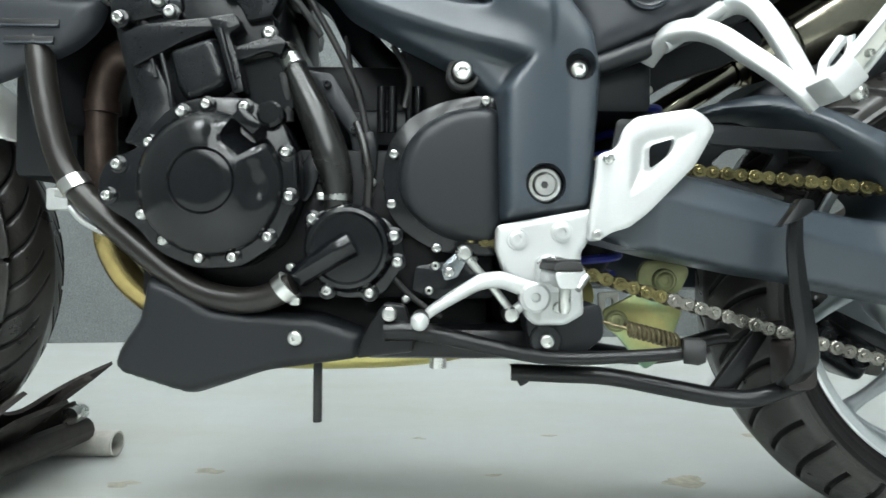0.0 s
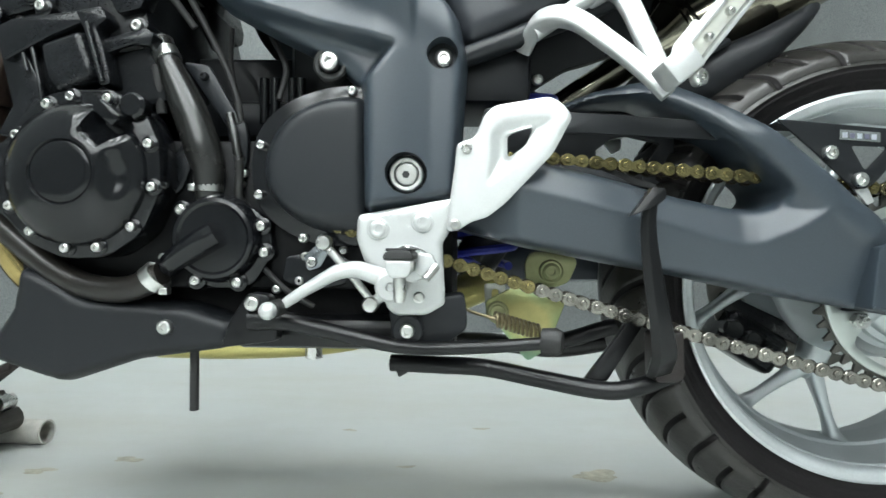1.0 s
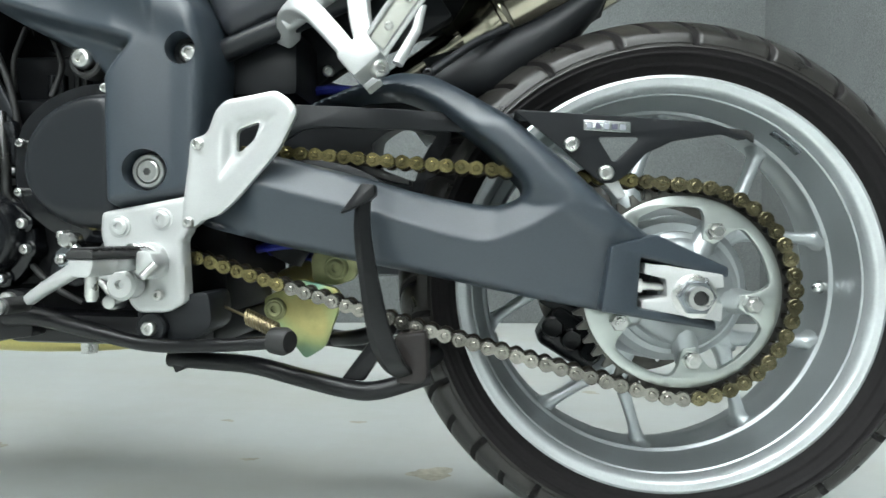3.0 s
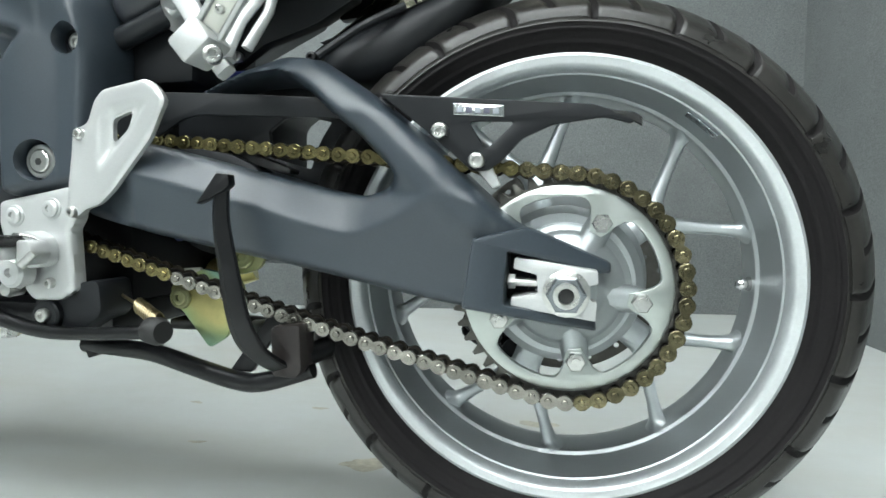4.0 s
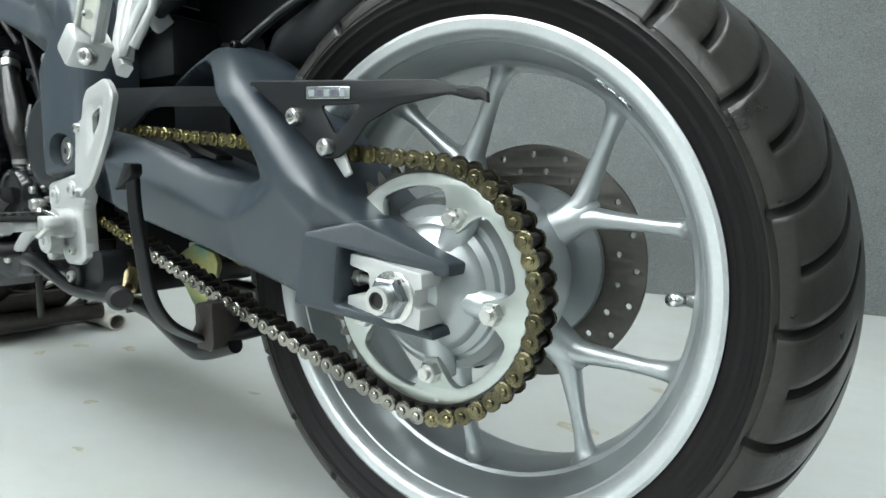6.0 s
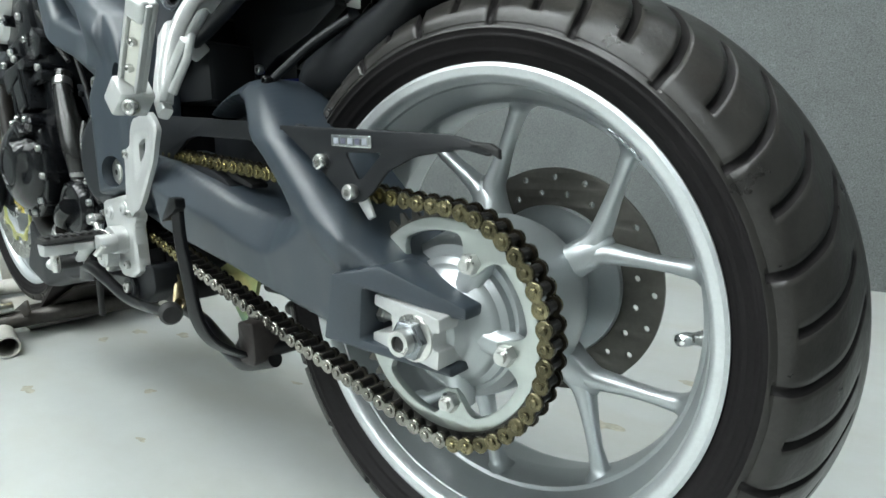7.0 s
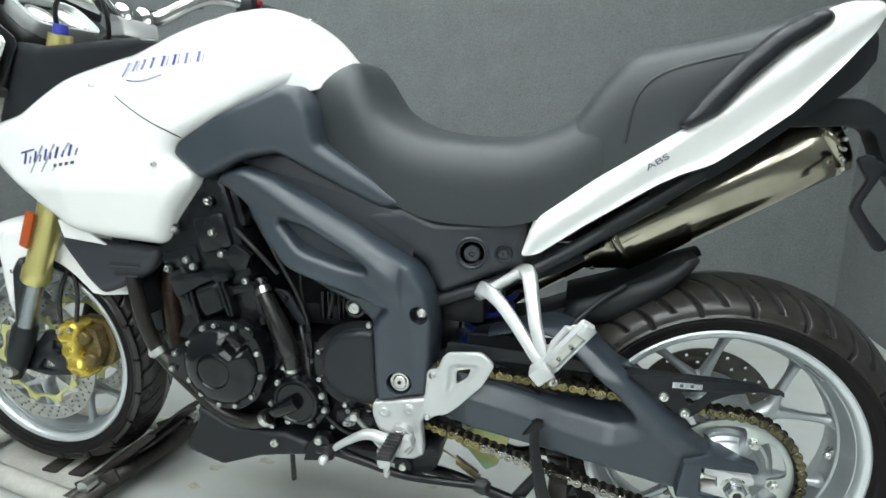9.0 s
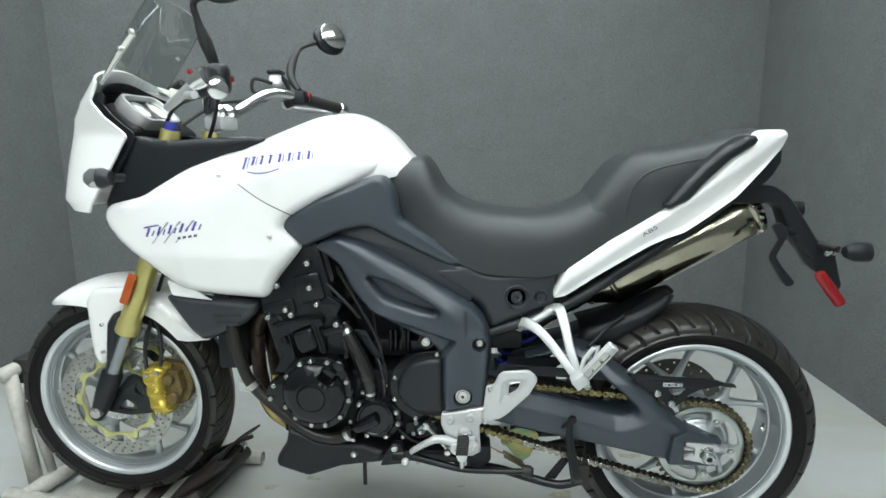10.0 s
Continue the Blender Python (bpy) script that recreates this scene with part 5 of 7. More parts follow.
bm.transform(pose(-0.668, -0.095, 0.224, 90, 0, 0))
part("drain_plug", bm, STEEL, bike, angle=20)
plate("stand_lug", [(-0.575, 0.285), (-0.492, 0.300), (-0.488, 0.262), (-0.525, 0.236), (-0.566, 0.236)], -0.150, -0.10, PLASTIC, bike, corner=0.01)
screw((-0.553, -0.158, 0.260), 0.008, bike, name="stand_bolt")
bm = revolve(fresh(), [(-0.14, 0.017), (-0.156, 0.017), (-0.158, 0.015), (-0.158, 0.0)], (-0.553, 0, 0.260), 28)
part("stand_pivot", bm, PLASTIC, bike)
plate("stand_mount", [(-0.752, 0.238), (-0.742, 0.268), (-0.722, 0.298), (-0.700, 0.296), (-0.690, 0.268), (-0.690, 0.246)], -0.150, -0.128, STANDMAT, bike, corner=0.005)
screw((-0.716, -0.152, 0.287), 0.0085, bike, name="stand_mount_bolt")

# side stand, folded up
side = tube("side_stand", [(-0.725, -0.145, 0.268), (-0.685, -0.150, 0.268), (-0.627, -0.154, 0.256), (-0.553, -0.160, 0.243), (-0.476, -0.166, 0.245), (-0.408, -0.172, 0.251)], [0.012, 0.0105, 0.0085, 0.0078, 0.0070, 0.0068], STANDMAT, bike, "black side stand folded up under the frame")
bm = revolve(fresh(), [(-0.012, 0.0), (-0.013, 0.011), (-0.006, 0.0145), (0.008, 0.0135), (0.010, 0.0)], (0, 0, 0), 20)
bm.transform(pose(-0.404, -0.174, 0.253, 0, 0, 70))
part("stand_foot", bm, RUBBER, side)
coil = []
for k in range(120):
    u = k / 119
    a = 2 * math.pi * 11 * u
    coil.append((-0.458 + 0.047 * u, -0.130 - 0.028 * u + 0.0075 * math.cos(a), 0.2705 - 0.011 * u + 0.0075 * math.sin(a)))
tube("stand_spring", coil, 0.0020, SPRINGMAT, side, "coiled plated steel stand spring", segs=6, smooth=False)
tube("spring_hook", [(-0.496, -0.114, 0.281), (-0.480, -0.120, 0.276), (-0.458, -0.130, 0.2705)], 0.0018, SPRINGMAT, side)


# centre stand, folded up
centre = tube("centre_stand", [(-0.579, -0.072, 0.209), (-0.52, -0.082, 0.209), (-0.466, -0.095, 0.209), (-0.403, -0.110, 0.200), (-0.345, -0.122, 0.192), (-0.310, -0.128, 0.194), (-0.255, -0.125, 0.211)], [0.0105, 0.0105, 0.0105, 0.0105, 0.0105, 0.0105, 0.0100], STANDMAT, bike, "black tubular centre stand folded up")
tube("far_leg", [(-0.579, 0.10, 0.209), (-0.45, 0.11, 0.207), (-0.345, 0.13, 0.194), (-0.240, 0.11, 0.215)], 0.0135, STANDMAT, centre)
tube("cross_tube", [(-0.268, -0.125, 0.222), (-0.230, 0.00, 0.232), (-0.240, 0.11, 0.222)], 0.012, STANDMAT, centre)
TANG = spline([(-0.311, -0.200, 0.406), (-0.313, -0.199, 0.365), (-0.306, -0.197, 0.315), (-0.298, -0.195, 0.272), (-0.291, -0.184, 0.245), (-0.286, -0.160, 0.226), (-0.280, -0.135, 0.213)], 6)
sections = []
for k, p_ in enumerate(TANG):
    u = k / (len(TANG) - 1)
    w_ = 0.0065 + 0.0065 * min(1.0, u * 1.6)
    d_ = TANG[min(k + 1, len(TANG) - 1)] - TANG[max(k - 1, 0)]
    out_ = np.cross((1, 0, 0), d_ / np.linalg.norm(d_))
    out_ = out_ if out_[1] < 0 or out_[2] < -0.5 else -out_
    x_ = np.array((1.0, 0, 0))
    sections.append([p_ + x_ * w_ * a_ + out_ * b_ for a_, b_ in ((-1.0, 0.0030), (-0.35, 0.0075), (-0.2, 0.0076), (0.9, 0.0035), (1.0, 0.0020), (0.9, -0.0025), (-0.1, 0.0005), (-0.9, -0.0015))])
bm = loft(fresh(), sections)
part("tang", bm, STANDMAT, centre, "folded foot tang of the centre stand", angle=25)
plate("tang_foot", [(-0.333, 0.381), (-0.312, 0.4100), (-0.300, 0.4085), (-0.299, 0.399), (-0.306, 0.393), (-0.318, 0.387)], -0.210, -0.198, STANDMAT, centre, corner=0.002, bevel=0.001)
plate("stand_pad", [(-0.290, 0.258), (-0.258, 0.262), (-0.256, 0.214), (-0.262, 0.207), (-0.288, 0.207)], -0.152, -0.115, PADMAT, centre, "oily brown rubber stand pad", corner=0.005, bevel=0.003)
plate("gusset", [(-0.357, 0.200), (-0.330, 0.200), (-0.291, 0.262), (-0.299, 0.272), (-0.307, 0.268)], -0.117, -0.108, STANDMAT, centre, corner=0.003)
tube("stand_brace", [(-0.400, 0.02, 0.221), (-0.356, -0.02, 0.232), (-0.304, -0.03, 0.249), (-0.268, -0.05, 0.246)], 0.0105, STANDMAT, centre)
plate("leg_end", [(-0.580, 0.217), (-0.560, 0.217), (-0.558, 0.199), (-0.569, 0.193)], -0.082, -0.058, STANDMAT, centre, corner=0.002)

# the engine group sits a little further forward than its castings were drawn
for ob in set(bpy.data.objects) - BEFORE:
    if ob.parent == bike and ob.type == "MESH" and sum(v.co.x for v in ob.data.vertices) < -0.68 * len(ob.data.vertices):
        ob.location.x = -0.005

# suspension linkage behind the chain
plate("linkage_plate", [(-0.466, 0.284), (-0.422, 0.307), (-0.376, 0.298), (-0.368, 0.284), (-0.390, 0.226), (-0.414, 0.211), (-0.450, 0.255), (-0.462, 0.262)], -0.066, -0.058, RAINBOW, bike, "rainbow zinc-plated suspension linkage plate", corner=0.006)
boss((-0.4505, -0.066, 0.2712), 0.0135, 0.003, PLATED, bike, "linkage_boss")
screw((-0.4505, -0.066, 0.2712), 0.0098, bike, PLATED, name="linkage_bolt")
plate("linkage_ear", [(-0.416, 0.330), (-0.408, 0.345), (-0.362, 0.345), (-0.348, 0.334), (-0.360, 0.306), (-0.384, 0.298), (-0.412, 0.300)], -0.042, -0.034, PLATED, bike, "pale plated suspension link ear", corner=0.008)
plate("linkage_tab", [(-0.466, 0.304), (-0.440, 0.306), (-0.438, 0.276), (-0.464, 0.276)], -0.044, -0.036, CREAM, bike, "pale bracket with a bolt hole", holes=[[(-0.4565, 0.2975), (-0.4475, 0.2975), (-0.4475, 0.2855), (-0.4565, 0.2855)]], corner=0.004)
boss((-0.3826, -0.042, 0.3204), 0.0150, 0.004, PLATED, bike, "linkage_boss")
screw((-0.3826, -0.044, 0.3204), 0.0110, bike, PLATED, name="linkage_bolt")
shock = tube("shock_spring", [(-0.475, 0.02, 0.332), (-0.44, 0.02, 0.40), (-0.42, 0.02, 0.56)], 0.03, PLASTIC, bike, "shock absorber with a blue spring")
coil = []
for k in range(160):
    u = k / 159
    a = 2 * math.pi * 8 * u
    coil.append((-0.47 + 0.06 * u + 0.040 * math.cos(a), 0.02 + 0.040 * math.sin(a), 0.325 + 0.225 * u))
tube("coil", coil, 0.006, BLUE, shock, "blue painted coil spring", segs=8, smooth=False)
bm = fresh()
box(bm, (-0.52, -0.09, 0.52), (-0.415, 0.06, 0.60), 0.012)
part("battery_tray", bm, PLASTIC, bike)
plate("tray_bracket", [(-0.460, 0.620), (-0.425, 0.540), (-0.403, 0.556), (-0.362, 0.582), (-0.333, 0.590), (-0.295, 0.603), (-0.243, 0.632), (-0.262, 0.660), (-0.460, 0.660)], -0.02, 0.0, PLASTIC, bike, corner=0.006)
screw((-0.399, -0.022, 0.566), 0.007, bike, name="tray_bolt")
plate("inner_guard", [(-0.45, 0.415), (-0.45, 0.495), (-0.24, 0.495), (-0.24, 0.405)], -0.068, -0.060, PLASTIC, bike, "black plastic guard ahead of the wheel", holes=[[(-0.334, 0.468), (-0.316, 0.482), (-0.296, 0.486), (-0.257, 0.477), (-0.267, 0.462), (-0.276, 0.445), (-0.282, 0.424), (-0.330, 0.438)]], corner=0.003, bevel=0.001)
plate("hose_clip", [(-0.303, 0.507), (-0.270, 0.503), (-0.272, 0.489), (-0.284, 0.482)], 0.048, 0.052, ALLOY, bike, "small bright hose clip", corner=0.002, bevel=0.001)
slider = plate("chain_slider", [(-0.500, 0.456), (-0.428, 0.4495), (-0.376, 0.4475), (-0.345, 0.4440), (-0.314, 0.4330), (-0.279, 0.4200), (-0.280, 0.4150), (-0.303, 0.4195), (-0.316, 0.4235), (-0.345, 0.4365), (-0.376, 0.4420), (-0.428, 0.4430), (-0.500, 0.446)], -0.127, -0.104, RUBBER, bike, "black rubber chain slider on the swingarm", corner=0.002, bevel=0.0015)
plate("slider_lip", [(-0.500, 0.4445), (-0.425, 0.4415), (-0.374, 0.4405), (-0.343, 0.4350), (-0.319, 0.4250), (-0.309, 0.4180), (-0.315, 0.4100), (-0.364, 0.4200), (-0.425, 0.4320), (-0.500, 0.4360)], -0.137, -0.104, PLASTIC, slider, corner=0.002, bevel=0.0015)
bm = fresh()
box(bm, (-0.048, 0.060, -0.030), (0.048, 0.128, 0.030), 0.012, 3, m=Matrix.Translation((-0.078, 0, 0.218)) @ Matrix.Rotation(radians(32), 4, "Y"))
caliper = part("rear_caliper", bm, CASTMAT, bike, "black rear brake caliper")
for x, z in ((-0.110, 0.238), (-0.085, 0.222), (-0.060, 0.206)):
    bm = revolve(fresh(), [(0.062, 0.0), (0.050, 0.0), (0.048, 0.012), (0.052, 0.015), (0.066, 0.015)], (x, 0, z), 18)
    part("caliper_boss", bm, CASTMAT, caliper)
bm = fresh()
box(bm, (-0.070, 0.070, -0.012), (0.070, 0.080, 0.012), 0.004, m=Matrix.Translation((-0.060, 0, 0.250)) @ Matrix.Rotation(radians(25), 4, "Y"))
part("caliper_carrier", bm, CASTMAT, caliper)


# ---- bodywork ----
def ring_section(x, top, bottom, half, power=0.62, n=22, y0=None, roof=1.0):
    y0 = centre_y(x) if y0 is None else y0
    out = []
    for a in np.linspace(0, math.pi, n):
        c, s = math.cos(a), math.sin(a)
        out.append((x, y0 + half * math.copysign(abs(c) ** power, c), bottom + (top - bottom) * abs(s) ** (power * roof)))
    return out


def loft_rows(rows, power=0.62, n=22, fine=4, roof=1.0):
    rows = spline(rows, fine)
    return loft(fresh(), [ring_section(*r, power=power, n=n, roof=roof) for r in rows])


bm = loft_rows([(-1.30, 0.90, 0.84, 0.10), (-1.25, 0.935, 0.85, 0.12), (-1.18, 0.972, 0.86, 0.14), (-1.065, 1.018, 0.88, 0.158), (-0.931, 1.069, 0.90, 0.165), (-0.875, 1.081, 0.915, 0.160), (-0.815, 1.0805, 0.93, 0.150), (-0.746, 1.044, 0.93, 0.120), (-0.700, 0.996, 0.94, 0.096), (-0.678, 0.972, 0.945, 0.085)], power=0.66, n=30)
part("fuel_tank", bm, WHITE, bike, "glossy white fuel tank with blue lettering")


TOP_X = [-1.42, -1.30, -1.18, -1.065, -0.931, -0.875, -0.815, -0.746, -0.69]
TOP_Z = [0.84, 0.905, 0.972, 1.018, 1.069, 1.081, 1.080, 1.044, 0.984]


def fairing_edge(x, z):
    """The white flank: upright below, turning in towards the tank's top and towards the nose and the seat."""
    below = float(np.interp(x, TOP_X, TOP_Z)) - z
    over = max(0.0, 1 - below / 0.12) * max(0.0, min(1.0, (x + 1.32) / 0.25))
    return -0.161 + 0.095 * over ** 2 + 0.20 * max(0.0, -1.20 - x) + 0.28 * max(0.0, 0.76 - z) + 0.22 * max(0.0, x + 0.98) + 0.25 * max(0.0, x + 0.84)


fairing = shell("side_fairing", [(-1.395, 0.872), (-1.408, 0.856), (-1.410, 0.840), (-1.402, 0.818), (-1.375, 0.785), (-1.302, 0.728), (-1.232, 0.676), (-1.152, 0.661), (-1.021, 0.651), (-0.994, 0.700), (-0.926, 0.781), (-0.968, 0.826), (-0.955, 0.848), (-0.889, 0.884), (-0.800, 0.922), (-0.762, 0.942), (-0.735, 0.965), (-0.722, 0.990), (-0.746, 1.022), (-0.815, 1.068), (-0.875, 1.069), (-0.931, 1.057), (-1.065, 1.006), (-1.18, 0.960), (-1.30, 0.893)],
                fairing_edge, -0.05, WHITE, bike, "glossy white side fairing with a blue model script", rise=0.018, run=0.026, step=0.006, corner=0.012)
mirrored(fairing)
screw((-0.989, -0.181, 0.808), 0.005, fairing)
screw((-1.096, -0.181, 0.943), 0.004, fairing)
plate("fairing_lip", [(-1.268, 0.692), (-1.258, 0.654), (-1.160, 0.642), (-1.200, 0.668)], -0.130, -0.122, WHITE, fairing, corner=0.006)


def lettering(text, size, at, slope, mat, parent, squeeze=1.0, bend=None):
    cu = bpy.data.curves.new("tmp", "FONT")
    cu.body, cu.size, cu.extrude = text, size, 0.0004
    tmp = bpy.data.objects.new("tmp", cu)
    me = bpy.data.meshes.new_from_object(tmp)
    bpy.data.objects.remove(tmp)
    bpy.data.curves.remove(cu)
    bm = fresh()
    bm.from_mesh(me)
    bpy.data.meshes.remove(me)
    c, s = math.cos(radians(slope)), math.sin(radians(slope))
    for v in bm.verts:
        x, z, y = v.co.x * squeeze, v.co.y, v.co.z
        px, pz = at[0] + x * c - z * s, at[2] + x * s + z * c
        v.co = (px, at[1] - y + (bend(px, pz) if bend else 0), pz)
    return part("lettering", bm, mat, parent, smooth=False)


# side panels of the seat and tank
grey = shell("knee_panel", [(-0.978, 0.826), (-0.962, 0.848), (-0.889, 0.887), (-0.760, 0.942), (-0.735, 0.938), (-0.712, 0.905), (-0.700, 0.842), (-0.545, 0.742), (-0.560, 0.733), (-0.594, 0.729), (-0.774, 0.827), (-0.830, 0.818), (-0.858, 0.806), (-0.921, 0.778)],
             lambda x, z: -0.144 + 0.036 * max(0.0, min(1.0, (x + 0.84) / 0.25)) ** 1.2 + 0.05 * max(0.0, z - 0.86), -0.07, GREY, bike, "dark grey knee panel below the tank", rise=0.013, run=0.012, step=0.004)
mirrored(grey)
plate("knee_infill", [(-0.860, 0.808), (-0.774, 0.829), (-0.590, 0.737), (-0.530, 0.700), (-0.540, 0.640), (-0.640, 0.700), (-0.790, 0.785)], -0.116, -0.09, PANELMAT, bike, "satin dark infill panel", corner=0.01)
sidep = shell("side_panel", [(-0.655, 0.722), (-0.595, 0.733), (-0.545, 0.738), (-0.500, 0.712), (-0.337, 0.722), (-0.352, 0.664), (-0.335, 0.650), (-0.492, 0.580), (-0.516, 0.634), (-0.560, 0.665)], -0.108, -0.07, PANELMAT, bike, "satin dark side panel with a round cap", rise=0.010, run=0.015, step=0.006, corner=0.01)
mirrored(sidep)
for x, z, r in ((-0.433, 0.660, 0.026), (-0.379, 0.663, 0.014)):
    bm = revolve(fresh(), [(-0.110, r), (-0.1185, r), (-0.1195, r * 0.95), (-0.1185, r * 0.85), (-0.115, r * 0.8), (-0.115, r * 0.55), (-0.1205, r * 0.5), (-0.1205, r * 0.2), (-0.118, r * 0.15), (-0.118, 0.0)], (x, -0.003, z), 40)
    part("panel_cap", bm, PANELMAT, sidep)
    bm = revolve(fresh(), [(-0.1185, r * 1.12), (-0.1235, r * 1.12), (-0.1245, r * 1.06), (-0.1215, r * 1.0)], (x, 0, z), 40)
    part("cap_ring", bm, GREY, sidep)
tube("subframe_tube", [(-0.510, -0.105, 0.562), (-0.424, -0.108, 0.594), (-0.320, -0.106, 0.638), (-0.200, -0.100, 0.715), (-0.075, -0.085, 0.800)], 0.0125, SATIN, bike, "black subframe tube")
tube("subframe_tube", [(-0.510, 0.135, 0.590), (-0.424, 0.135, 0.628), (-0.320, 0.125, 0.674), (-0.075, 0.09, 0.800)], 0.0125, SATIN, bike)

# seat
bm = loft_rows([(-0.752, 0.944, 0.905, 0.075), (-0.728, 0.962, 0.862, 0.105), (-0.682, 0.978, 0.818, 0.122), (-0.648, 0.976, 0.794, 0.130), (-0.605, 0.907, 0.760, 0.138), (-0.560, 0.874, 0.735, 0.140), (-0.505, 0.856, 0.715, 0.141), (-0.430, 0.849, 0.710, 0.142), (-0.366, 0.850, 0.712, 0.142),
                (-0.310, 0.866, 0.730, 0.142), (-0.270, 0.886, 0.755, 0.141), (-0.235, 0.912, 0.775, 0.138), (-0.205, 0.930, 0.790, 0.130)], power=0.50, n=30, roof=0.9)
part("rider_seat", bm, SEATMAT, bike, "black vinyl stepped rider seat")
bm = loft_rows([(-0.274, 0.878, 0.770, 0.132), (-0.246, 0.917, 0.775, 0.135), (-0.220, 0.950, 0.785, 0.136), (-0.196, 0.974, 0.800, 0.137), (-0.168, 0.988, 0.818, 0.137), (-0.10, 0.997, 0.862, 0.134), (0.00, 1.018, 0.945, 0.126), (0.050, 1.034, 0.985, 0.122), (0.078, 1.041, 1.000, 0.112), (0.094, 1.036, 1.012, 0.100)], power=0.42, n=30, roof=0.9)
pillion = part("passenger_seat", bm, SEATMAT, bike, "black vinyl passenger seat pad")


def pillion_side(x, z):
    """The passenger seat's near flank at this place."""
    top, low, half = [float(np.interp(x, (-0.27, -0.220, -0.168, -0.10, 0.0, 0.07), row)) for row in ((0.88, 0.950, 0.988, 0.997, 1.018, 1.038), (0.77, 0.785, 0.818, 0.862, 0.945, 0.990), (0.132, 0.137, 0.137, 0.134, 0.126, 0.115))]
    s_ = min(1.0, max(0.0, (z - low) / (top - low))) ** (1 / (0.42 * 0.9))
    return centre_y(x) - half * math.sqrt(max(0.0, 1 - s_ * s_)) ** 0.42


SEAM = spline([(-0.196, 0.848), (-0.191, 0.885), (-0.181, 0.918), (-0.158, 0.943), (-0.115, 0.960), (-0.03, 0.978), (0.03, 0.990)], 6)
tube("seat_piping", [(x, pillion_side(x, z), z) for x, z in SEAM], 0.0024, SEATMAT, pillion, smooth=False, segs=8)

# tail
def tail_y(x, z=0):
    return -0.121 - 0.019 * max(0.0, min(1.0, (x + 0.33) / 0.20)) + 0.16 * max(0.0, x - 0.03)


tail = shell("tail_panel", [(-0.352, 0.659), (-0.344, 0.684), (-0.327, 0.733), (-0.255, 0.780), (-0.173, 0.832), (-0.116, 0.868), (-0.066, 0.900), (-0.030, 0.938), (0.010, 0.978), (0.056, 1.012), (0.060, 1.030), (0.082, 1.037), (0.126, 1.037), (0.134, 1.025), (0.122, 0.999), (0.086, 0.955), (0.032, 0.895), (-0.022, 0.853), (-0.072, 0.817), (-0.112, 0.803), (-0.146, 0.786), (-0.181, 0.763), (-0.252, 0.716), (-0.324, 0.664)], tail_y, -0.06, WHITE, bike,
             "glossy white tail panel", rise=0.013, run=0.013, step=0.004, corner=0.006, shape=lambda x, z: -0.50 * max(0.0, 0.686 + 0.74 * (x + 0.34) - z))
mirrored(tail)
rail = shell("grab_rail", [(-0.125, 0.874), (-0.112, 0.868), (-0.072, 0.888), (-0.035, 0.933), (0.007, 0.975), (0.055, 1.004), (0.064, 1.016), (0.056, 1.027), (0.032, 1.023), (-0.006, 1.002), (-0.048, 0.965), (-0.086, 0.923)], lambda x, z: tail_y(x) - 0.012, -0.09, SATIN, bike, "black grab rail beside the seat", rise=0.012, run=0.010, step=0.0035, corner=0.008)
mirrored(rail)
sheet("tail_top", lambda u, v: (0.088 + 0.052 * u - 0.03 * (2 * v - 1) ** 2 * u, centre_y(0.1) + (0.110 - 0.030 * u) * (2 * v - 1), 1.026 + 0.012 * u - 0.006 * (2 * v - 1) ** 2), 8, 9, WHITE, bike, "white tail cover behind the seat", 0.006)
bm = loft_rows([(-0.15, 0.86, 0.76, 0.09), (-0.06, 0.90, 0.79, 0.085), (0.05, 0.97, 0.875, 0.08), (0.12, 1.010, 0.925, 0.07), (0.155, 1.012, 0.965, 0.05)], power=0.5, n=18)
part("tail_underside", bm, PLASTIC, bike)
shell("tail_skirt", [(-0.335, 0.650), (-0.300, 0.652), (-0.200, 0.728), (-0.130, 0.772), (-0.060, 0.822), (-0.070, 0.800), (-0.160, 0.735), (-0.300, 0.640)], -0.110, -0.06, PLASTIC, bike, rise=0.006, run=0.01, step=0.005)
lettering("ABS", 0.012, (-0.163, -0.1515, 0.808), 33, DARKINK, tail, 1.8)

# number plate holder with lamp, stays and reflectors
holder = plate("plate_holder", [(0.05, 0.918), (0.160, 0.911), (0.190, 0.892), (0.216, 0.862), (0.272, 0.779), (0.262, 0.735), (0.234, 0.762), (0.198, 0.812), (0.177, 0.862), (0.153, 0.870), (0.05, 0.868)], -0.030, 0.028, PLASTIC, bike, "black number plate holder arm", corner=0.012, bevel=0.006)
plate("plate_bracket", [(0.272, 0.782), (0.286, 0.764), (0.314, 0.764), (0.326, 0.720), (0.341, 0.672), (0.334, 0.658), (0.313, 0.690), (0.280, 0.703), (0.258, 0.722), (0.230, 0.766), (0.255, 0.770)], -0.016, 0.012, SATIN, holder, corner=0.006)
plate("plate_stay", [(0.146, 0.822), (0.166, 0.830), (0.184, 0.808), (0.181, 0.795), (0.160, 0.752), (0.176, 0.728), (0.209, 0.690), (0.200, 0.680), (0.189, 0.681), (0.148, 0.744), (0.150, 0.756), (0.166, 0.790)], -0.066, -0.052, PLASTIC, holder, corner=0.007)
tube("plate_stay", [(0.168, -0.058, 0.812), (0.200, -0.030, 0.802), (0.235, -0.01, 0.800)], 0.011, PLASTIC, holder)
bm = sweep(fresh(), [(0.278, -0.028, 0.708), (0.283, -0.028, 0.700), (0.308, -0.028, 0.668), (0.334, -0.028, 0.634), (0.338, -0.028, 0.628)], [0.008, 0.0135, 0.0145, 0.0135, 0.008], segs=14, flat=0.6)
bmesh.ops.recalc_face_normals(bm, faces=bm.faces)
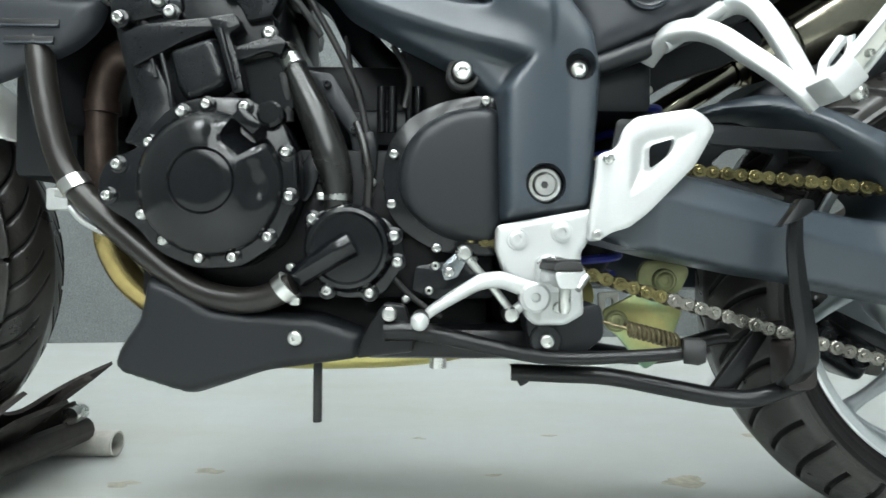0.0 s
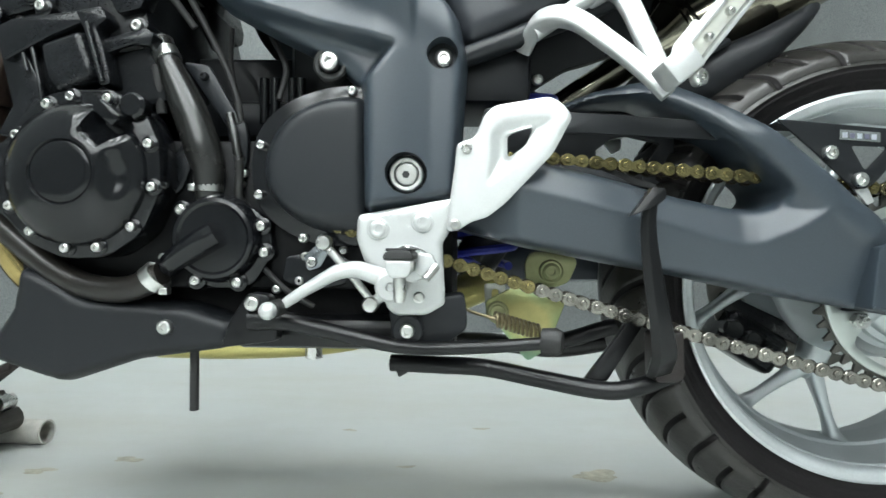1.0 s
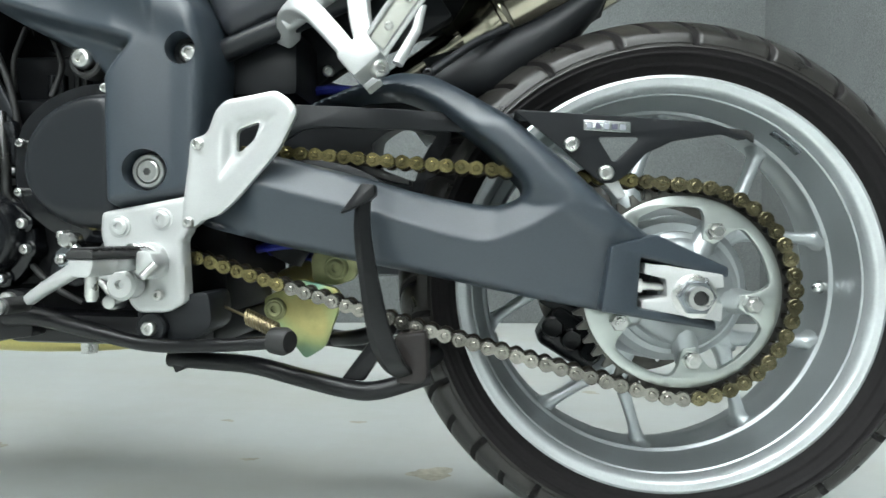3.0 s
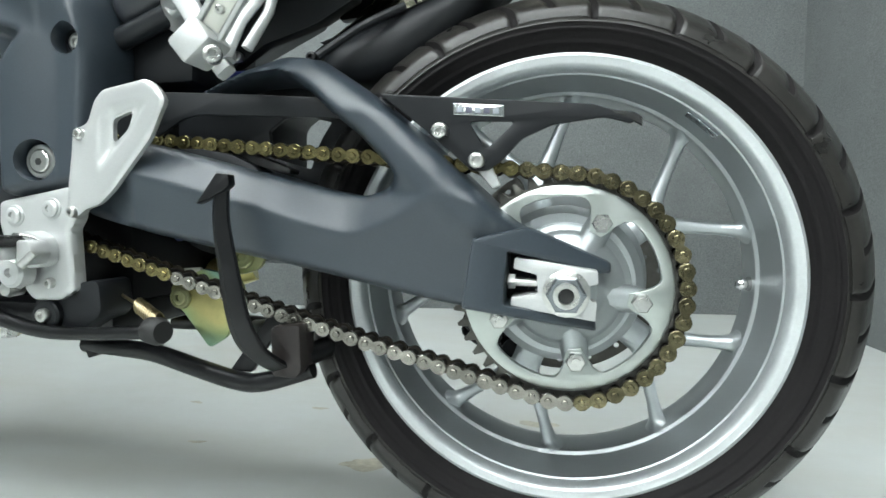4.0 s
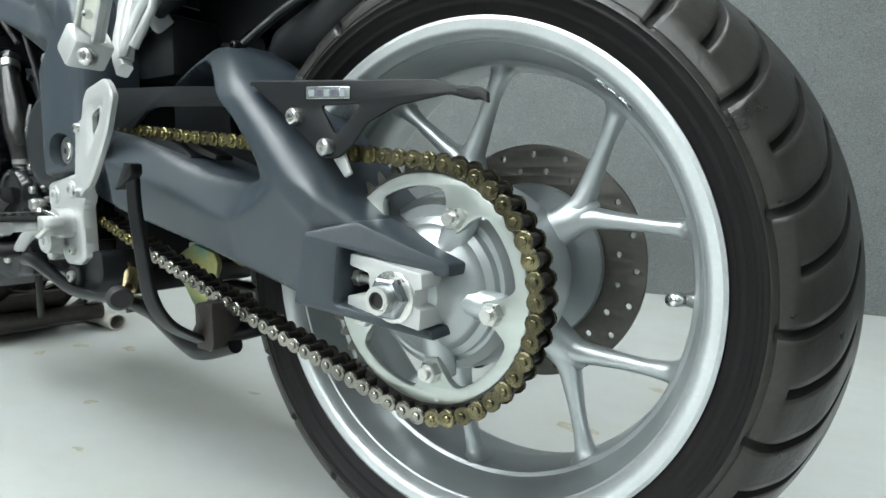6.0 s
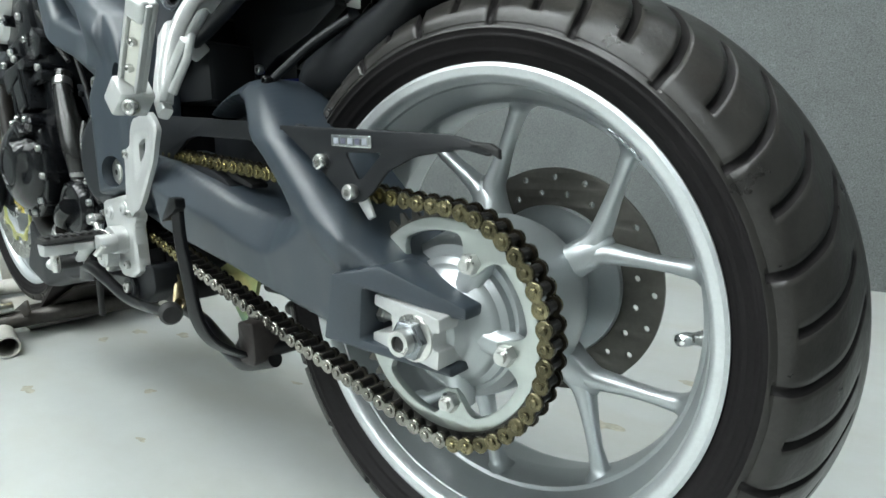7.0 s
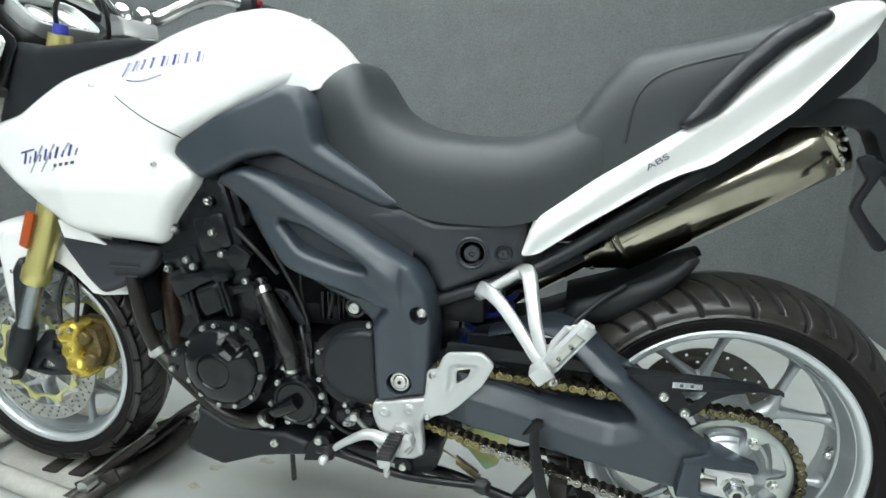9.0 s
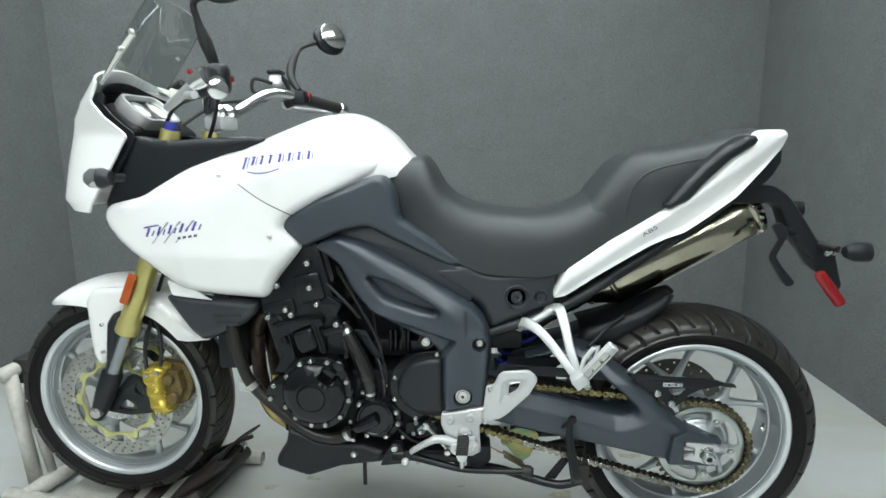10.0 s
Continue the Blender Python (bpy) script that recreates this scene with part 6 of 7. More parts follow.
part("reflector", bm, RED, holder, "red rear reflector")
screw((0.298, -0.017, 0.750), 0.006, holder)
screw((0.312, -0.014, 0.752), 0.007, holder)
for y, s in ((-0.10, 1), (0.14, 1)):
    x0, z0 = (0.292, 0.770) if y < 0 else (0.262, 0.838)
    stem = tube("rear_indicator", [(0.27, y * 0.15, 0.775), (x0, y * 0.7, z0)], 0.008, RUBBER, bike, "black rear indicator with a clear lens", smooth=False)
    bm = revolve(fresh(), [(0.0, 0.0), (0.002, 0.012), (0.02, 0.021), (0.045, 0.022), (0.052, 0.021)], (0, 0, 0), 24)
    bm.transform(Matrix.Translation((x0 - 0.005, y, z0)) @ Matrix.Rotation(radians(-90), 4, "Z"))
    part("indicator_body", bm, PLASTIC, stem)
    bm = revolve(fresh(), [(0.052, 0.0212), (0.060, 0.020), (0.068, 0.013), (0.070, 0.0)], (0, 0, 0), 24)
    bm.transform(Matrix.Translation((x0 - 0.005, y, z0)) @ Matrix.Rotation(radians(-90), 4, "Z"))
    part("indicator_lens", bm, CHROME, stem)

# silencer
A, Bq = np.array([-0.237, 0.062, 0.625]), np.array([0.157, 0.056, 0.852])
ax = (Bq - A) / np.linalg.norm(Bq - A)
silencer = tube("silencer", [A, A + ax * 0.03, A + ax * 0.06, Bq - ax * 0.05, Bq - ax * 0.012, Bq], [0.031, 0.045, 0.0605, 0.0615, 0.0605, 0.054], INOX, bike, "polished oval stainless silencer", segs=40, n=3, flat=0.85, smooth=False)
bm = sweep(fresh(), [A + ax * 0.052, A + ax * 0.066], 0.0622, segs=40, flat=0.85, smooth=False)
part("silencer_band", bm, INOX, silencer)
bm = sweep(fresh(), [Bq - ax * 0.030, Bq - ax * 0.006], 0.0622, segs=40, flat=0.85, smooth=False)
part("end_band", bm, INOX, silencer)
for k in range(5):
    screw(tuple(Bq - ax * 0.018 + np.array([0.010, -0.0535 - 0.001 * k, 0.022 - 0.016 * k])), 0.0035, silencer)
tube("link_pipe", [(-0.40, 0.07, 0.520), (-0.34, 0.062, 0.562), (-0.29, 0.060, 0.594), (-0.235, 0.060, 0.630), (-0.200, 0.060, 0.653)], [0.020, 0.020, 0.021, 0.022, 0.024], INOX, silencer, "stained exhaust link pipe", segs=24)
band([(-0.252, 0.060, 0.619), (-0.238, 0.060, 0.628)], 0.0240, silencer, INOX)

# rear hugger
HUG = [(-0.288, 0.515), (-0.268, 0.566), (-0.210, 0.588), (-0.140, 0.616), (-0.062, 0.657), (-0.050, 0.661), (-0.056, 0.648), (-0.078, 0.618), (-0.118, 0.578), (-0.190, 0.530)]
hug = shell("rear_mudguard", HUG, -0.052, 0.0, PLASTIC, bike, "matt black rear hugger mudguard", rise=0.016, run=0.03, step=0.007)
bm = fresh()
rows = []
for x, z, wide in ((-0.275, 0.576, 1.0), (-0.21, 0.596, 1.0), (-0.14, 0.622, 0.95), (-0.085, 0.648, 0.85), (-0.052, 0.664, 0.6)):
    rows.append([bm.verts.new((x, 0.010 + (y - 0.010) * wide, z - 0.014 + 0.010 * math.cos(y / 0.09 * 1.5))) for y in np.linspace(-0.06, 0.08, 9)])
for a, b in zip(rows, rows[1:]):
    for k in range(8):
        bm.faces.new((a[k], a[k + 1], b[k + 1], b[k]))
bmesh.ops.solidify(bm, geom=bm.faces[:], thickness=0.004)
part("mudguard_top", bm, PLASTIC, hug)
plate("inner_mudguard", [(-0.46, 0.42), (-0.44, 0.50), (-0.36, 0.520), (-0.31, 0.535), (-0.25, 0.560), (-0.20, 0.560), (-0.256, 0.510), (-0.299, 0.510), (-0.322, 0.504), (-0.344, 0.488), (-0.344, 0.42)], -0.04, 0.06, PLASTIC, hug, corner=0.01)

tube("mudguard_stay", [(-0.262, -0.104, 0.538), (-0.246, -0.096, 0.552), (-0.215, -0.080, 0.578), (-0.175, -0.062, 0.602)], 0.0048, PLASTIC, hug, "thin black mudguard stay", segs=10)
screw((-0.262, -0.110, 0.537), 0.006, hug, STANDMAT)

# passenger footrest
PA, PB, PJ = (-0.417, -0.124, 0.588), (-0.352, -0.124, 0.632), (-0.308, -0.216, 0.506)
rest = tube("passenger_footrest", [PB, PA], 0.009, ALLOY, bike, "bead-blasted silver passenger footrest bracket, peg folded up", smooth=False, flat=1.1)
tube("front_strut", [(-0.424, -0.095, 0.582), (-0.420, -0.106, 0.590), (-0.411, -0.128, 0.600), (-0.393, -0.150, 0.598), (-0.374, -0.165, 0.586), (-0.352, -0.180, 0.563), (-0.332, -0.195, 0.540), (-0.314, -0.207, 0.517), (-0.299, -0.212, 0.498)], [0.0095, 0.0098, 0.0095, 0.0085, 0.0078, 0.0074, 0.0070, 0.0066, 0.006], ALLOY, rest, flat=1.35, segs=20, square=0.42)
tube("rear_strut", [(-0.360, -0.100, 0.624), (-0.350, -0.112, 0.631), (-0.336, -0.132, 0.634), (-0.330, -0.155, 0.621), (-0.324, -0.175, 0.595), (-0.318, -0.190, 0.567), (-0.309, -0.202, 0.536), (-0.302, -0.210, 0.508)], [0.0095, 0.0098, 0.0095, 0.0085, 0.0078, 0.0074, 0.0070, 0.0066], ALLOY, rest, flat=1.35, segs=20, square=0.42)
bm = fresh()
box(bm, (-0.016, -0.018, -0.013), (0.016, 0.018, 0.013), 0.004, m=Matrix.Translation((-0.303, -0.245, 0.514)) @ Matrix.Rotation(radians(-40), 4, "Y"))
part("knuckle", bm, ALLOY, rest)
PEG = Matrix.Translation((-0.300, -0.243, 0.516)) @ Matrix.Rotation(radians(-9), 4, "Z") @ Matrix.Rotation(radians(-52), 4, "Y") @ Matrix.Rotation(radians(118), 4, "X")
bm = fresh()
box(bm, (0.0, -0.012, -0.006), (0.104, 0.012, 0.004), 0.004, 3, m=PEG)
part("peg_arm", bm, ALLOY, rest)
for y in (-0.0125, 0.0085):
    bm = fresh()
    box(bm, (0.010, y, 0.002), (0.102, y + 0.004, 0.010), 0.0015, m=PEG)
    part("peg_flange", bm, ALLOY, rest)
bm = fresh()
box(bm, (0.082, -0.011, 0.002), (0.104, 0.011, 0.014), 0.005, 3, m=PEG)
part("peg_tip", bm, ALLOY, rest)
bm = fresh()
box(bm, (0.014, -0.0075, 0.004), (0.080, 0.0075, 0.0065), 0.001, m=PEG)
part("peg_insert", bm, CREAM, rest)
for u in (0.032, 0.060):
    screw(tuple(PEG @ Vector((u, 0, 0.0065))), 0.004, rest, aim=tuple((PEG.to_3x3() @ Vector((0, 0, 1)))))
tube("peg_tab", [(-0.298, -0.214, 0.512), (-0.288, -0.206, 0.545), (-0.268, -0.202, 0.570), (-0.258, -0.200, 0.574), (-0.262, -0.204, 0.552), (-0.278, -0.214, 0.518)], [0.0055, 0.0055, 0.0055, 0.005, 0.005, 0.0055], ALLOY, rest, smooth=False, flat=0.8)
screw((-0.287, -0.252, 0.503), 0.008, rest, aim=(0.5, -0.86, 0))

# dark filler pieces added to close gaps under the tail and behind the engine
plate("inner_tail", [(-0.310, 0.711), (-0.310, 0.640), (-0.190, 0.650), (-0.146, 0.698), (0.107, 0.795), (-0.050, 0.806)], 0.085, 0.10, PLASTIC, bike, corner=0.01)
bm = fresh()
box(bm, (-0.905, 0.05, 0.50), (-0.858, 0.15, 0.70), 0.012)
part("engine_gap_filler", bm, PLASTIC, bike)
bm = fresh()
box(bm, (-1.035, 0.04, 0.44), (-0.975, 0.12, 0.63), 0.012)
part("header_gap_filler", bm, PLASTIC, bike)


# ---- front end ----
def along(a, b, u):
    return tuple(np.array(a) * (1 - u) + np.array(b) * u)


for s in (-1, 1):
    y = FC[1] + s * 0.105
    lo, hi = (-1.535, y, 0.310), (-1.300, y, 0.840)
    leg = tube("fork_leg", [along(lo, hi, 0.18), along(lo, hi, 0.50)], 0.0215, SLIDERMAT, bike, "gold fork leg with a bright slider", smooth=False, segs=24)
    tube("upper_tube", [along(lo, hi, 0.415), along(lo, hi, 0.425), along(lo, hi, 0.475), along(lo, hi, 0.485), along(lo, hi, 1.0)], [0.027, 0.030, 0.030, 0.026, 0.026], GOLD, leg, "gold anodised upper fork tube", smooth=False, segs=24)
    tube("fork_bottom", [along(lo, hi, -0.04), along(lo, hi, 0.0), along(lo, hi, 0.10), along(lo, hi, 0.20), along(lo, hi, 0.215)], [0.016, 0.021, 0.026, 0.027, 0.023], SATIN, leg, "black fork foot", smooth=False, segs=24)
    bm = revolve(fresh(), [(-0.014, 0.0), (-0.016, 0.010), (-0.014, 0.014), (0.02, 0.016), (0.03, 0.0)], (-1.531, y - 0.012, 0.312), 24)
    part("axle_cap", bm, STEEL, leg)
    shell("fork_guard", [(-1.500, 0.415), (-1.492, 0.455), (-1.478, 0.560), (-1.455, 0.590), (-1.438, 0.575), (-1.452, 0.527), (-1.478, 0.415)], y - 0.012, y + 0.012, SATIN, leg, rise=0.010, run=0.010, step=0.004) if s < 0 else None
refl = fresh()
box(refl, (-0.011, -0.004, -0.042), (0.011, 0.004, 0.042), 0.003, m=Matrix.Translation((-1.398, -0.083, 0.655)) @ Matrix.Rotation(radians(24), 4, "Y"))
part("fork_reflector", refl, ORANGE, bike, "orange reflector on the fork leg")

for s in (-1, 1):
    y = FC[1] + s * 0.066
    drilled_disc("front_brake_disc", FC, y, 0.160, 0.122, 0.0045, [(0.152, 0.0), (0.141, 0.33), (0.131, 0.66)], front, "drilled steel front brake disc", mat=FRONTDISC)
    outer = []
    for k in range(10):
        for f, r in ((-0.36, 0.1025), (-0.26, 0.106), (-0.15, 0.119), (0.15, 0.119), (0.26, 0.106), (0.36, 0.1025)):
            a = 2 * math.pi * (k + f) / 10
            outer.append((FC[0] + r * math.cos(a), FC[2] + r * math.sin(a)))
    plate("disc_carrier", outer, y - 0.003, y + 0.003, PALEGOLD, front, "pale gold disc carrier", holes=[[(FC[0] + (0.0975 + 0.0030 * math.cos(10 * a)) * math.cos(a), FC[2] + (0.0975 + 0.0030 * math.cos(10 * a)) * math.sin(a)) for a in np.linspace(0, 2 * math.pi, 80, endpoint=False)]], bevel=0.001, corner=0.002)
    for k in range(10):
        a = 2 * math.pi * k / 10
        bm = revolve(fresh(), [(-0.006, 0.0), (-0.006, 0.007), (0.006, 0.007), (0.006, 0.0)], (FC[0] + 0.121 * math.cos(a), y, FC[2] + 0.121 * math.sin(a)), 14)
        part("disc_bobbin", bm, STEEL, front)
bm = revolve(fresh(), [(-0.07, 0.0), (-0.07, 0.028), (-0.055, 0.040), (-0.03, 0.050), (0.03, 0.050), (0.055, 0.040), (0.07, 0.028), (0.07, 0.0)], FC, 40)
part("hub", bm, SILVER, front)
bm = revolve(fresh(), [(-0.074, 0.032), (-0.074, 0.052), (-0.071, 0.052), (-0.071, 0.032)], FC, 60, closed=True)
part("sensor_ring", bm, STEEL, front, "toothed steel sensor ring")

cal = shell("front_caliper", [(-1.424, 0.421), (-1.400, 0.432), (-1.370, 0.437), (-1.345, 0.424), (-1.362, 0.400), (-1.364, 0.357), (-1.346, 0.318), (-1.337, 0.305), (-1.360, 0.292), (-1.394, 0.290), (-1.400, 0.312), (-1.407, 0.342), (-1.413, 0.379)], -0.030, 0.0, CALGOLD, bike, "gold four-piston front brake caliper", rise=0.016, run=0.012, step=0.004,
            shape=lambda x, z: 0.004 * math.sin(z * 180), corner=0.007)
plate("caliper_far_half", [(-1.39, 0.432), (-1.330, 0.425), (-1.306, 0.405), (-1.300, 0.360), (-1.318, 0.315), (-1.36, 0.298)], 0.006, 0.034, BROWNGOLD, cal, corner=0.012, bevel=0.005)
plate("pad_gap", [(-1.372, 0.420), (-1.325, 0.410), (-1.316, 0.360), (-1.338, 0.318), (-1.372, 0.310)], -0.022, 0.008, BROWNGOLD, cal, corner=0.006)
for x, z in ((-1.350, 0.392), (-1.340, 0.340)):
    bm = revolve(fresh(), [(-0.036, 0.0), (-0.036, 0.013), (-0.032, 0.016), (-0.018, 0.016)], (x, 0, z), 24)
    part("piston_cap", bm, BROWNGOLD, cal)
for x, z in ((-1.398, 0.412), (-1.372, 0.304), (-1.368, 0.418)):
    screw((x, -0.047, z), 0.0065, cal)
plate("caliper_bracket", [(-1.545, 0.300), (-1.520, 0.330), (-1.455, 0.405), (-1.425, 0.395), (-1.400, 0.330), (-1.398, 0.296), (-1.470, 0.288)], -0.030, -0.016, SATIN, cal, corner=0.01, holes=[[(-1.500, 0.305), (-1.470, 0.335), (-1.440, 0.310), (-1.455, 0.300)], [(-1.448, 0.355), (-1.436, 0.385), (-1.420, 0.360), (-1.425, 0.340)]])
for pts in ([(-1.365, -0.03, 0.43), (-1.37, -0.01, 0.50), (-1.385, 0.0, 0.58), (-1.36, 0.02, 0.68)], [(-1.40, -0.04, 0.42), (-1.405, -0.02, 0.50), (-1.38, 0.02, 0.60)]):
    tube("brake_hose", pts, 0.005, RUBBER, bike, "black brake hose")

# front mudguard
def guard_point(u, v):
    """u runs from the front tip over the tyre to the rear tip, v across."""
    deg = 127 - 94 * u
    low = float(np.interp(deg, (33, 38, 43, 50, 60, 80, 99, 112, 120, 127), (0.322, 0.280, 0.262, 0.268, 0.272, 0.272, 0.268, 0.292, 0.305, 0.318)))
    top = float(np.interp(deg, (33, 45, 80, 100, 127), (0.326, 0.338, 0.345, 0.338, 0.322)))
    half = float(np.interp(deg, (33, 40, 50, 110, 118, 124, 127), (0.060, 0.072, 0.080, 0.080, 0.066, 0.040, 0.012)))
    p = math.pi * (v - 0.5)
    r = low + (top - low) * abs(math.cos(p)) ** 0.7
    y = half * math.copysign(abs(math.sin(p)) ** 0.8, p)
    return (FC[0] + r * math.cos(radians(deg)), FC[1] + y, FC[2] + r * math.sin(radians(deg)))


fender = sheet("front_mudguard", guard_point, 48, 25, WHITE, bike, "glossy white front mudguard")
for s in (-1, 1):
    y = FC[1] + s * 0.081
    flap = shell("mudguard_side", [(-1.556, 0.602), (-1.553, 0.586), (-1.552, 0.50), (-1.548, 0.453), (-1.532, 0.428), (-1.512, 0.445), (-1.490, 0.520), (-1.475, 0.565), (-1.45, 0.588), (-1.432, 0.620), (-1.44, 0.645), (-1.53, 0.640)], y, y + 0.012, WHITE, fender, rise=0.007, run=0.012, step=0.005)
for x, z in ((-1.512, 0.545), (-1.518, 0.470)):
    screw((x, -0.035, z), 0.005, fender)

# radiator and its side cowl
bm = fresh()
box(bm, (-0.02, -0.11, -0.13), (0.02, 0.20, 0.13), 0.006, m=Matrix.Translation((-1.14, 0, 0.62)) @ Matrix.Rotation(radians(-12), 4, "Y"))
part("radiator", bm, PLASTIC, bike)
# filler box added to keep the gap below the radiator dark
bm = fresh()
box(bm, (-1.190, -0.06, 0.440), (-1.110, 0.15, 0.585), 0.01)
part("radiator_gap_filler", bm, PLASTIC, bike)
rc = shell("radiator_cowl", [(-1.285, 0.648), (-1.255, 0.655), (-1.150, 0.645), (-1.048, 0.637), (-1.061, 0.606), (-1.084, 0.584), (-1.120, 0.566), (-1.158, 0.549), (-1.196, 0.536), (-1.226, 0.563)], -0.112, -0.100, PANELMAT, bike, "satin dark radiator cowl with two slots", rise=0.014, run=0.02, step=0.005, corner=0.008)
# dark bars on the closed cowl imitate the shade in two slots
for z in (0.605, 0.586):
    bm = fresh()
    box(bm, (-1.160 if z > 0.6 else -1.153, -0.1275, z - 0.0035), (-1.092 if z > 0.6 else -1.098, -0.125, z + 0.0035), 0.001)
    part("slot_shade", bm, RUBBER, rc)
    bm = fresh()
    box(bm, (-1.160 if z > 0.6 else -1.153, -0.1300, z - 0.0058), (-1.092 if z > 0.6 else -1.098, -0.125, z - 0.0034), 0.0008)
    part("slot_lip", bm, GREY, rc)

# headlamp nose, cockpit and screen
NZ = (0.851, 0.877, 0.957, 1.032, 1.076, 1.111, 1.152, 1.20)
NAFT = (-1.455, -1.445, -1.390, -1.342, -1.395, -1.422, -1.404, -1.37)
NFRONT = (-1.565, -1.591, -1.577, -1.557, -1.541, -1.511, -1.475, -1.440)


def nose_point(u, v, inset=0.0):
    """u runs upwards, v from the near flank round the front to the far one."""
    w = 2 * v - 1
    z = 0.851 + (0.301 + 0.045 * (1 - w * w)) * u
    a, f = float(np.interp(z, NZ, NAFT)), float(np.interp(z, NZ, NFRONT))
    return (f + (a - f) * abs(w) ** 3 + inset * 1.2, FC[1] - 0.005 + (0.165 - inset) * w, z - inset * (u > 0.9))


nose = sheet("nose_fairing", nose_point, 40, 41, WHITE, bike, "glossy white headlamp fairing", 0.005)
sheet("nose_lining", lambda u, v: nose_point(0.25 + 0.70 * u, v, 0.014), 16, 31, SATIN, nose, "black inner lining", 0.003)
tube("cockpit_rim", [(-1.475, 0.185, 1.160), (-1.44, 0.19, 1.162), (-1.40, 0.192, 1.150), (-1.37, 0.19, 1.120)], [0.008, 0.008, 0.008, 0.006], CREAM, nose)
wing = shell("cockpit_panel", [(-1.445, 0.862), (-1.392, 0.957), (-1.344, 1.034), (-1.281, 1.020), (-1.226, 1.022), (-1.172, 1.025), (-1.050, 1.030), (-1.00, 1.020), (-1.10, 0.985), (-1.200, 0.94), (-1.300, 0.885), (-1.38, 0.835)], lambda x, z: -0.098 + 0.18 * max(0.0, -1.27 - x), -0.05, SATIN, bike, "satin black inner cockpit panel", rise=0.010, run=0.02, step=0.005)
mirrored(wing)
bm = fresh()
box(bm, (-1.41, -0.07, 0.985), (-1.10, 0.17, 1.008), 0.01)
dash = part("instrument_panel", bm, PLASTIC, bike, "black instrument pod with a silver-framed display")
POD = Matrix.Translation((-1.372, 0.040, 1.092)) @ Matrix.Rotation(radians(42), 4, "Y")
bm = fresh()
box(bm, (-0.055, -0.092, -0.055), (0.052, 0.092, -0.012), 0.018, 3, m=POD)
part("pod_body", bm, RUBBER, dash)
bm = fresh()
frame_ring = rounded([(-0.050, -0.090), (0.050, -0.090), (0.050, 0.090), (-0.050, 0.090)], 0.035, 5)
loft(bm, [[(x * k, y * k, z) for x, y in frame_ring] for k, z in ((0.96, -0.02), (1.0, 0.0), (0.97, 0.014), (0.86, 0.014), (0.80, 0.002))], cap=False)
bm.transform(POD)
part("pod_frame", bm, ALLOY, dash, "silver display frame")
bm = fresh()
box(bm, (-0.040, -0.078, -0.004), (0.042, 0.078, 0.0), 0.001, m=POD)
part("display", bm, SLIDERMAT, dash)
for x, y, r in ((0.0, -0.036, 0.030), (0.0, 0.040, 0.036)):
    bm = hollow(fresh(), (x, y, 0.0), (x, y, 0.006), r, r - 0.006, 32)
    bm.transform(POD)
    part("gauge_ring", bm, STEEL, dash)
    bm = revolve(fresh(), [(0.0, 0.0), (0.0, r - 0.005), (0.002, r - 0.005)], (0, 0, 0), 32)
    bm.transform(POD @ Matrix.Translation((x, y, 0.003)) @ Matrix.Rotation(radians(90), 4, "X"))
    part("gauge_face", bm, STICKER if y < 0 else CREAM, dash)
bm = fresh()
box(bm, (-0.018, -0.012, -0.014), (0.018, 0.012, 0.014), 0.005, m=Matrix.Translation((-1.255, -0.03, 1.130)) @ Matrix.Rotation(radians(30), 4, "Z"))
part("ignition_switch", bm, CREAM, dash)
tube("switch_hood", [(-1.270, -0.03, 1.142), (-1.235, -0.04, 1.156)], 0.010, RUBBER, dash, smooth=False)
for s in (-1, 1):
    stalk = tube("front_indicator", [(-1.36, FC[1] + s * 0.17, 0.935), (-1.358, FC[1] + s * 0.22, 0.937)], 0.010, RUBBER, bike, "black front indicator with a clear lens", smooth=False)
    bm = revolve(fresh(), [(-0.058, 0.0), (-0.056, 0.014), (-0.045, 0.022), (-0.02, 0.023), (0.0, 0.016), (0.003, 0.0)], (0, 0, 0), 24)
    bm.transform(Matrix.Translation((-1.345, FC[1] + s * 0.235, 0.938)) @ Matrix.Rotation(radians(-90), 4, "Z"))
    part("indicator_body", bm, SATIN, stalk)
    bm = revolve(fresh(), [(-0.0595, 0.0), (-0.0575, 0.0150), (-0.046, 0.0228), (-0.026, 0.0235)], (0, 0, 0), 24)
    bm.transform(Matrix.Translation((-1.345, FC[1] + s * 0.235, 0.938)) @ Matrix.Rotation(radians(-90), 4, "Z"))
    part("indicator_lens", bm, CHROME, stalk, "clear silver lens")

GLASS = bpy.data.materials.new("smoked_clear_screen")
GLASS.use_nodes = True
gb = GLASS.node_tree.nodes["Principled BSDF"]
gb.inputs["Base Color"].default_value = (0.74, 0.78, 0.77, 1)
gb.inputs["Roughness"].default_value = 0.03
gb.inputs["IOR"].default_value = 1.4
gb.inputs["Transmission Weight"].default_value = 1.0
SCREEN_Y = FC[1] - 0.002


def screen_point(u, v):
    w = 2 * v - 1
    half = 0.140 - 0.018 * u - 0.035 * max(0.0, u - 0.8) / 0.2 * 0.4
    top = 0.178 + 0.040 * (1 - abs(w) ** 2.5)
    return (-1.475 + 0.14 * u + 0.066 * abs(w) ** 2.2, SCREEN_Y + half * w, 1.150 + top * u + 0.012 * (1 - w * w))


screen = sheet("windscreen", screen_point, 20, 31, GLASS, bike, "clear lightly smoked windscreen", 0.003)
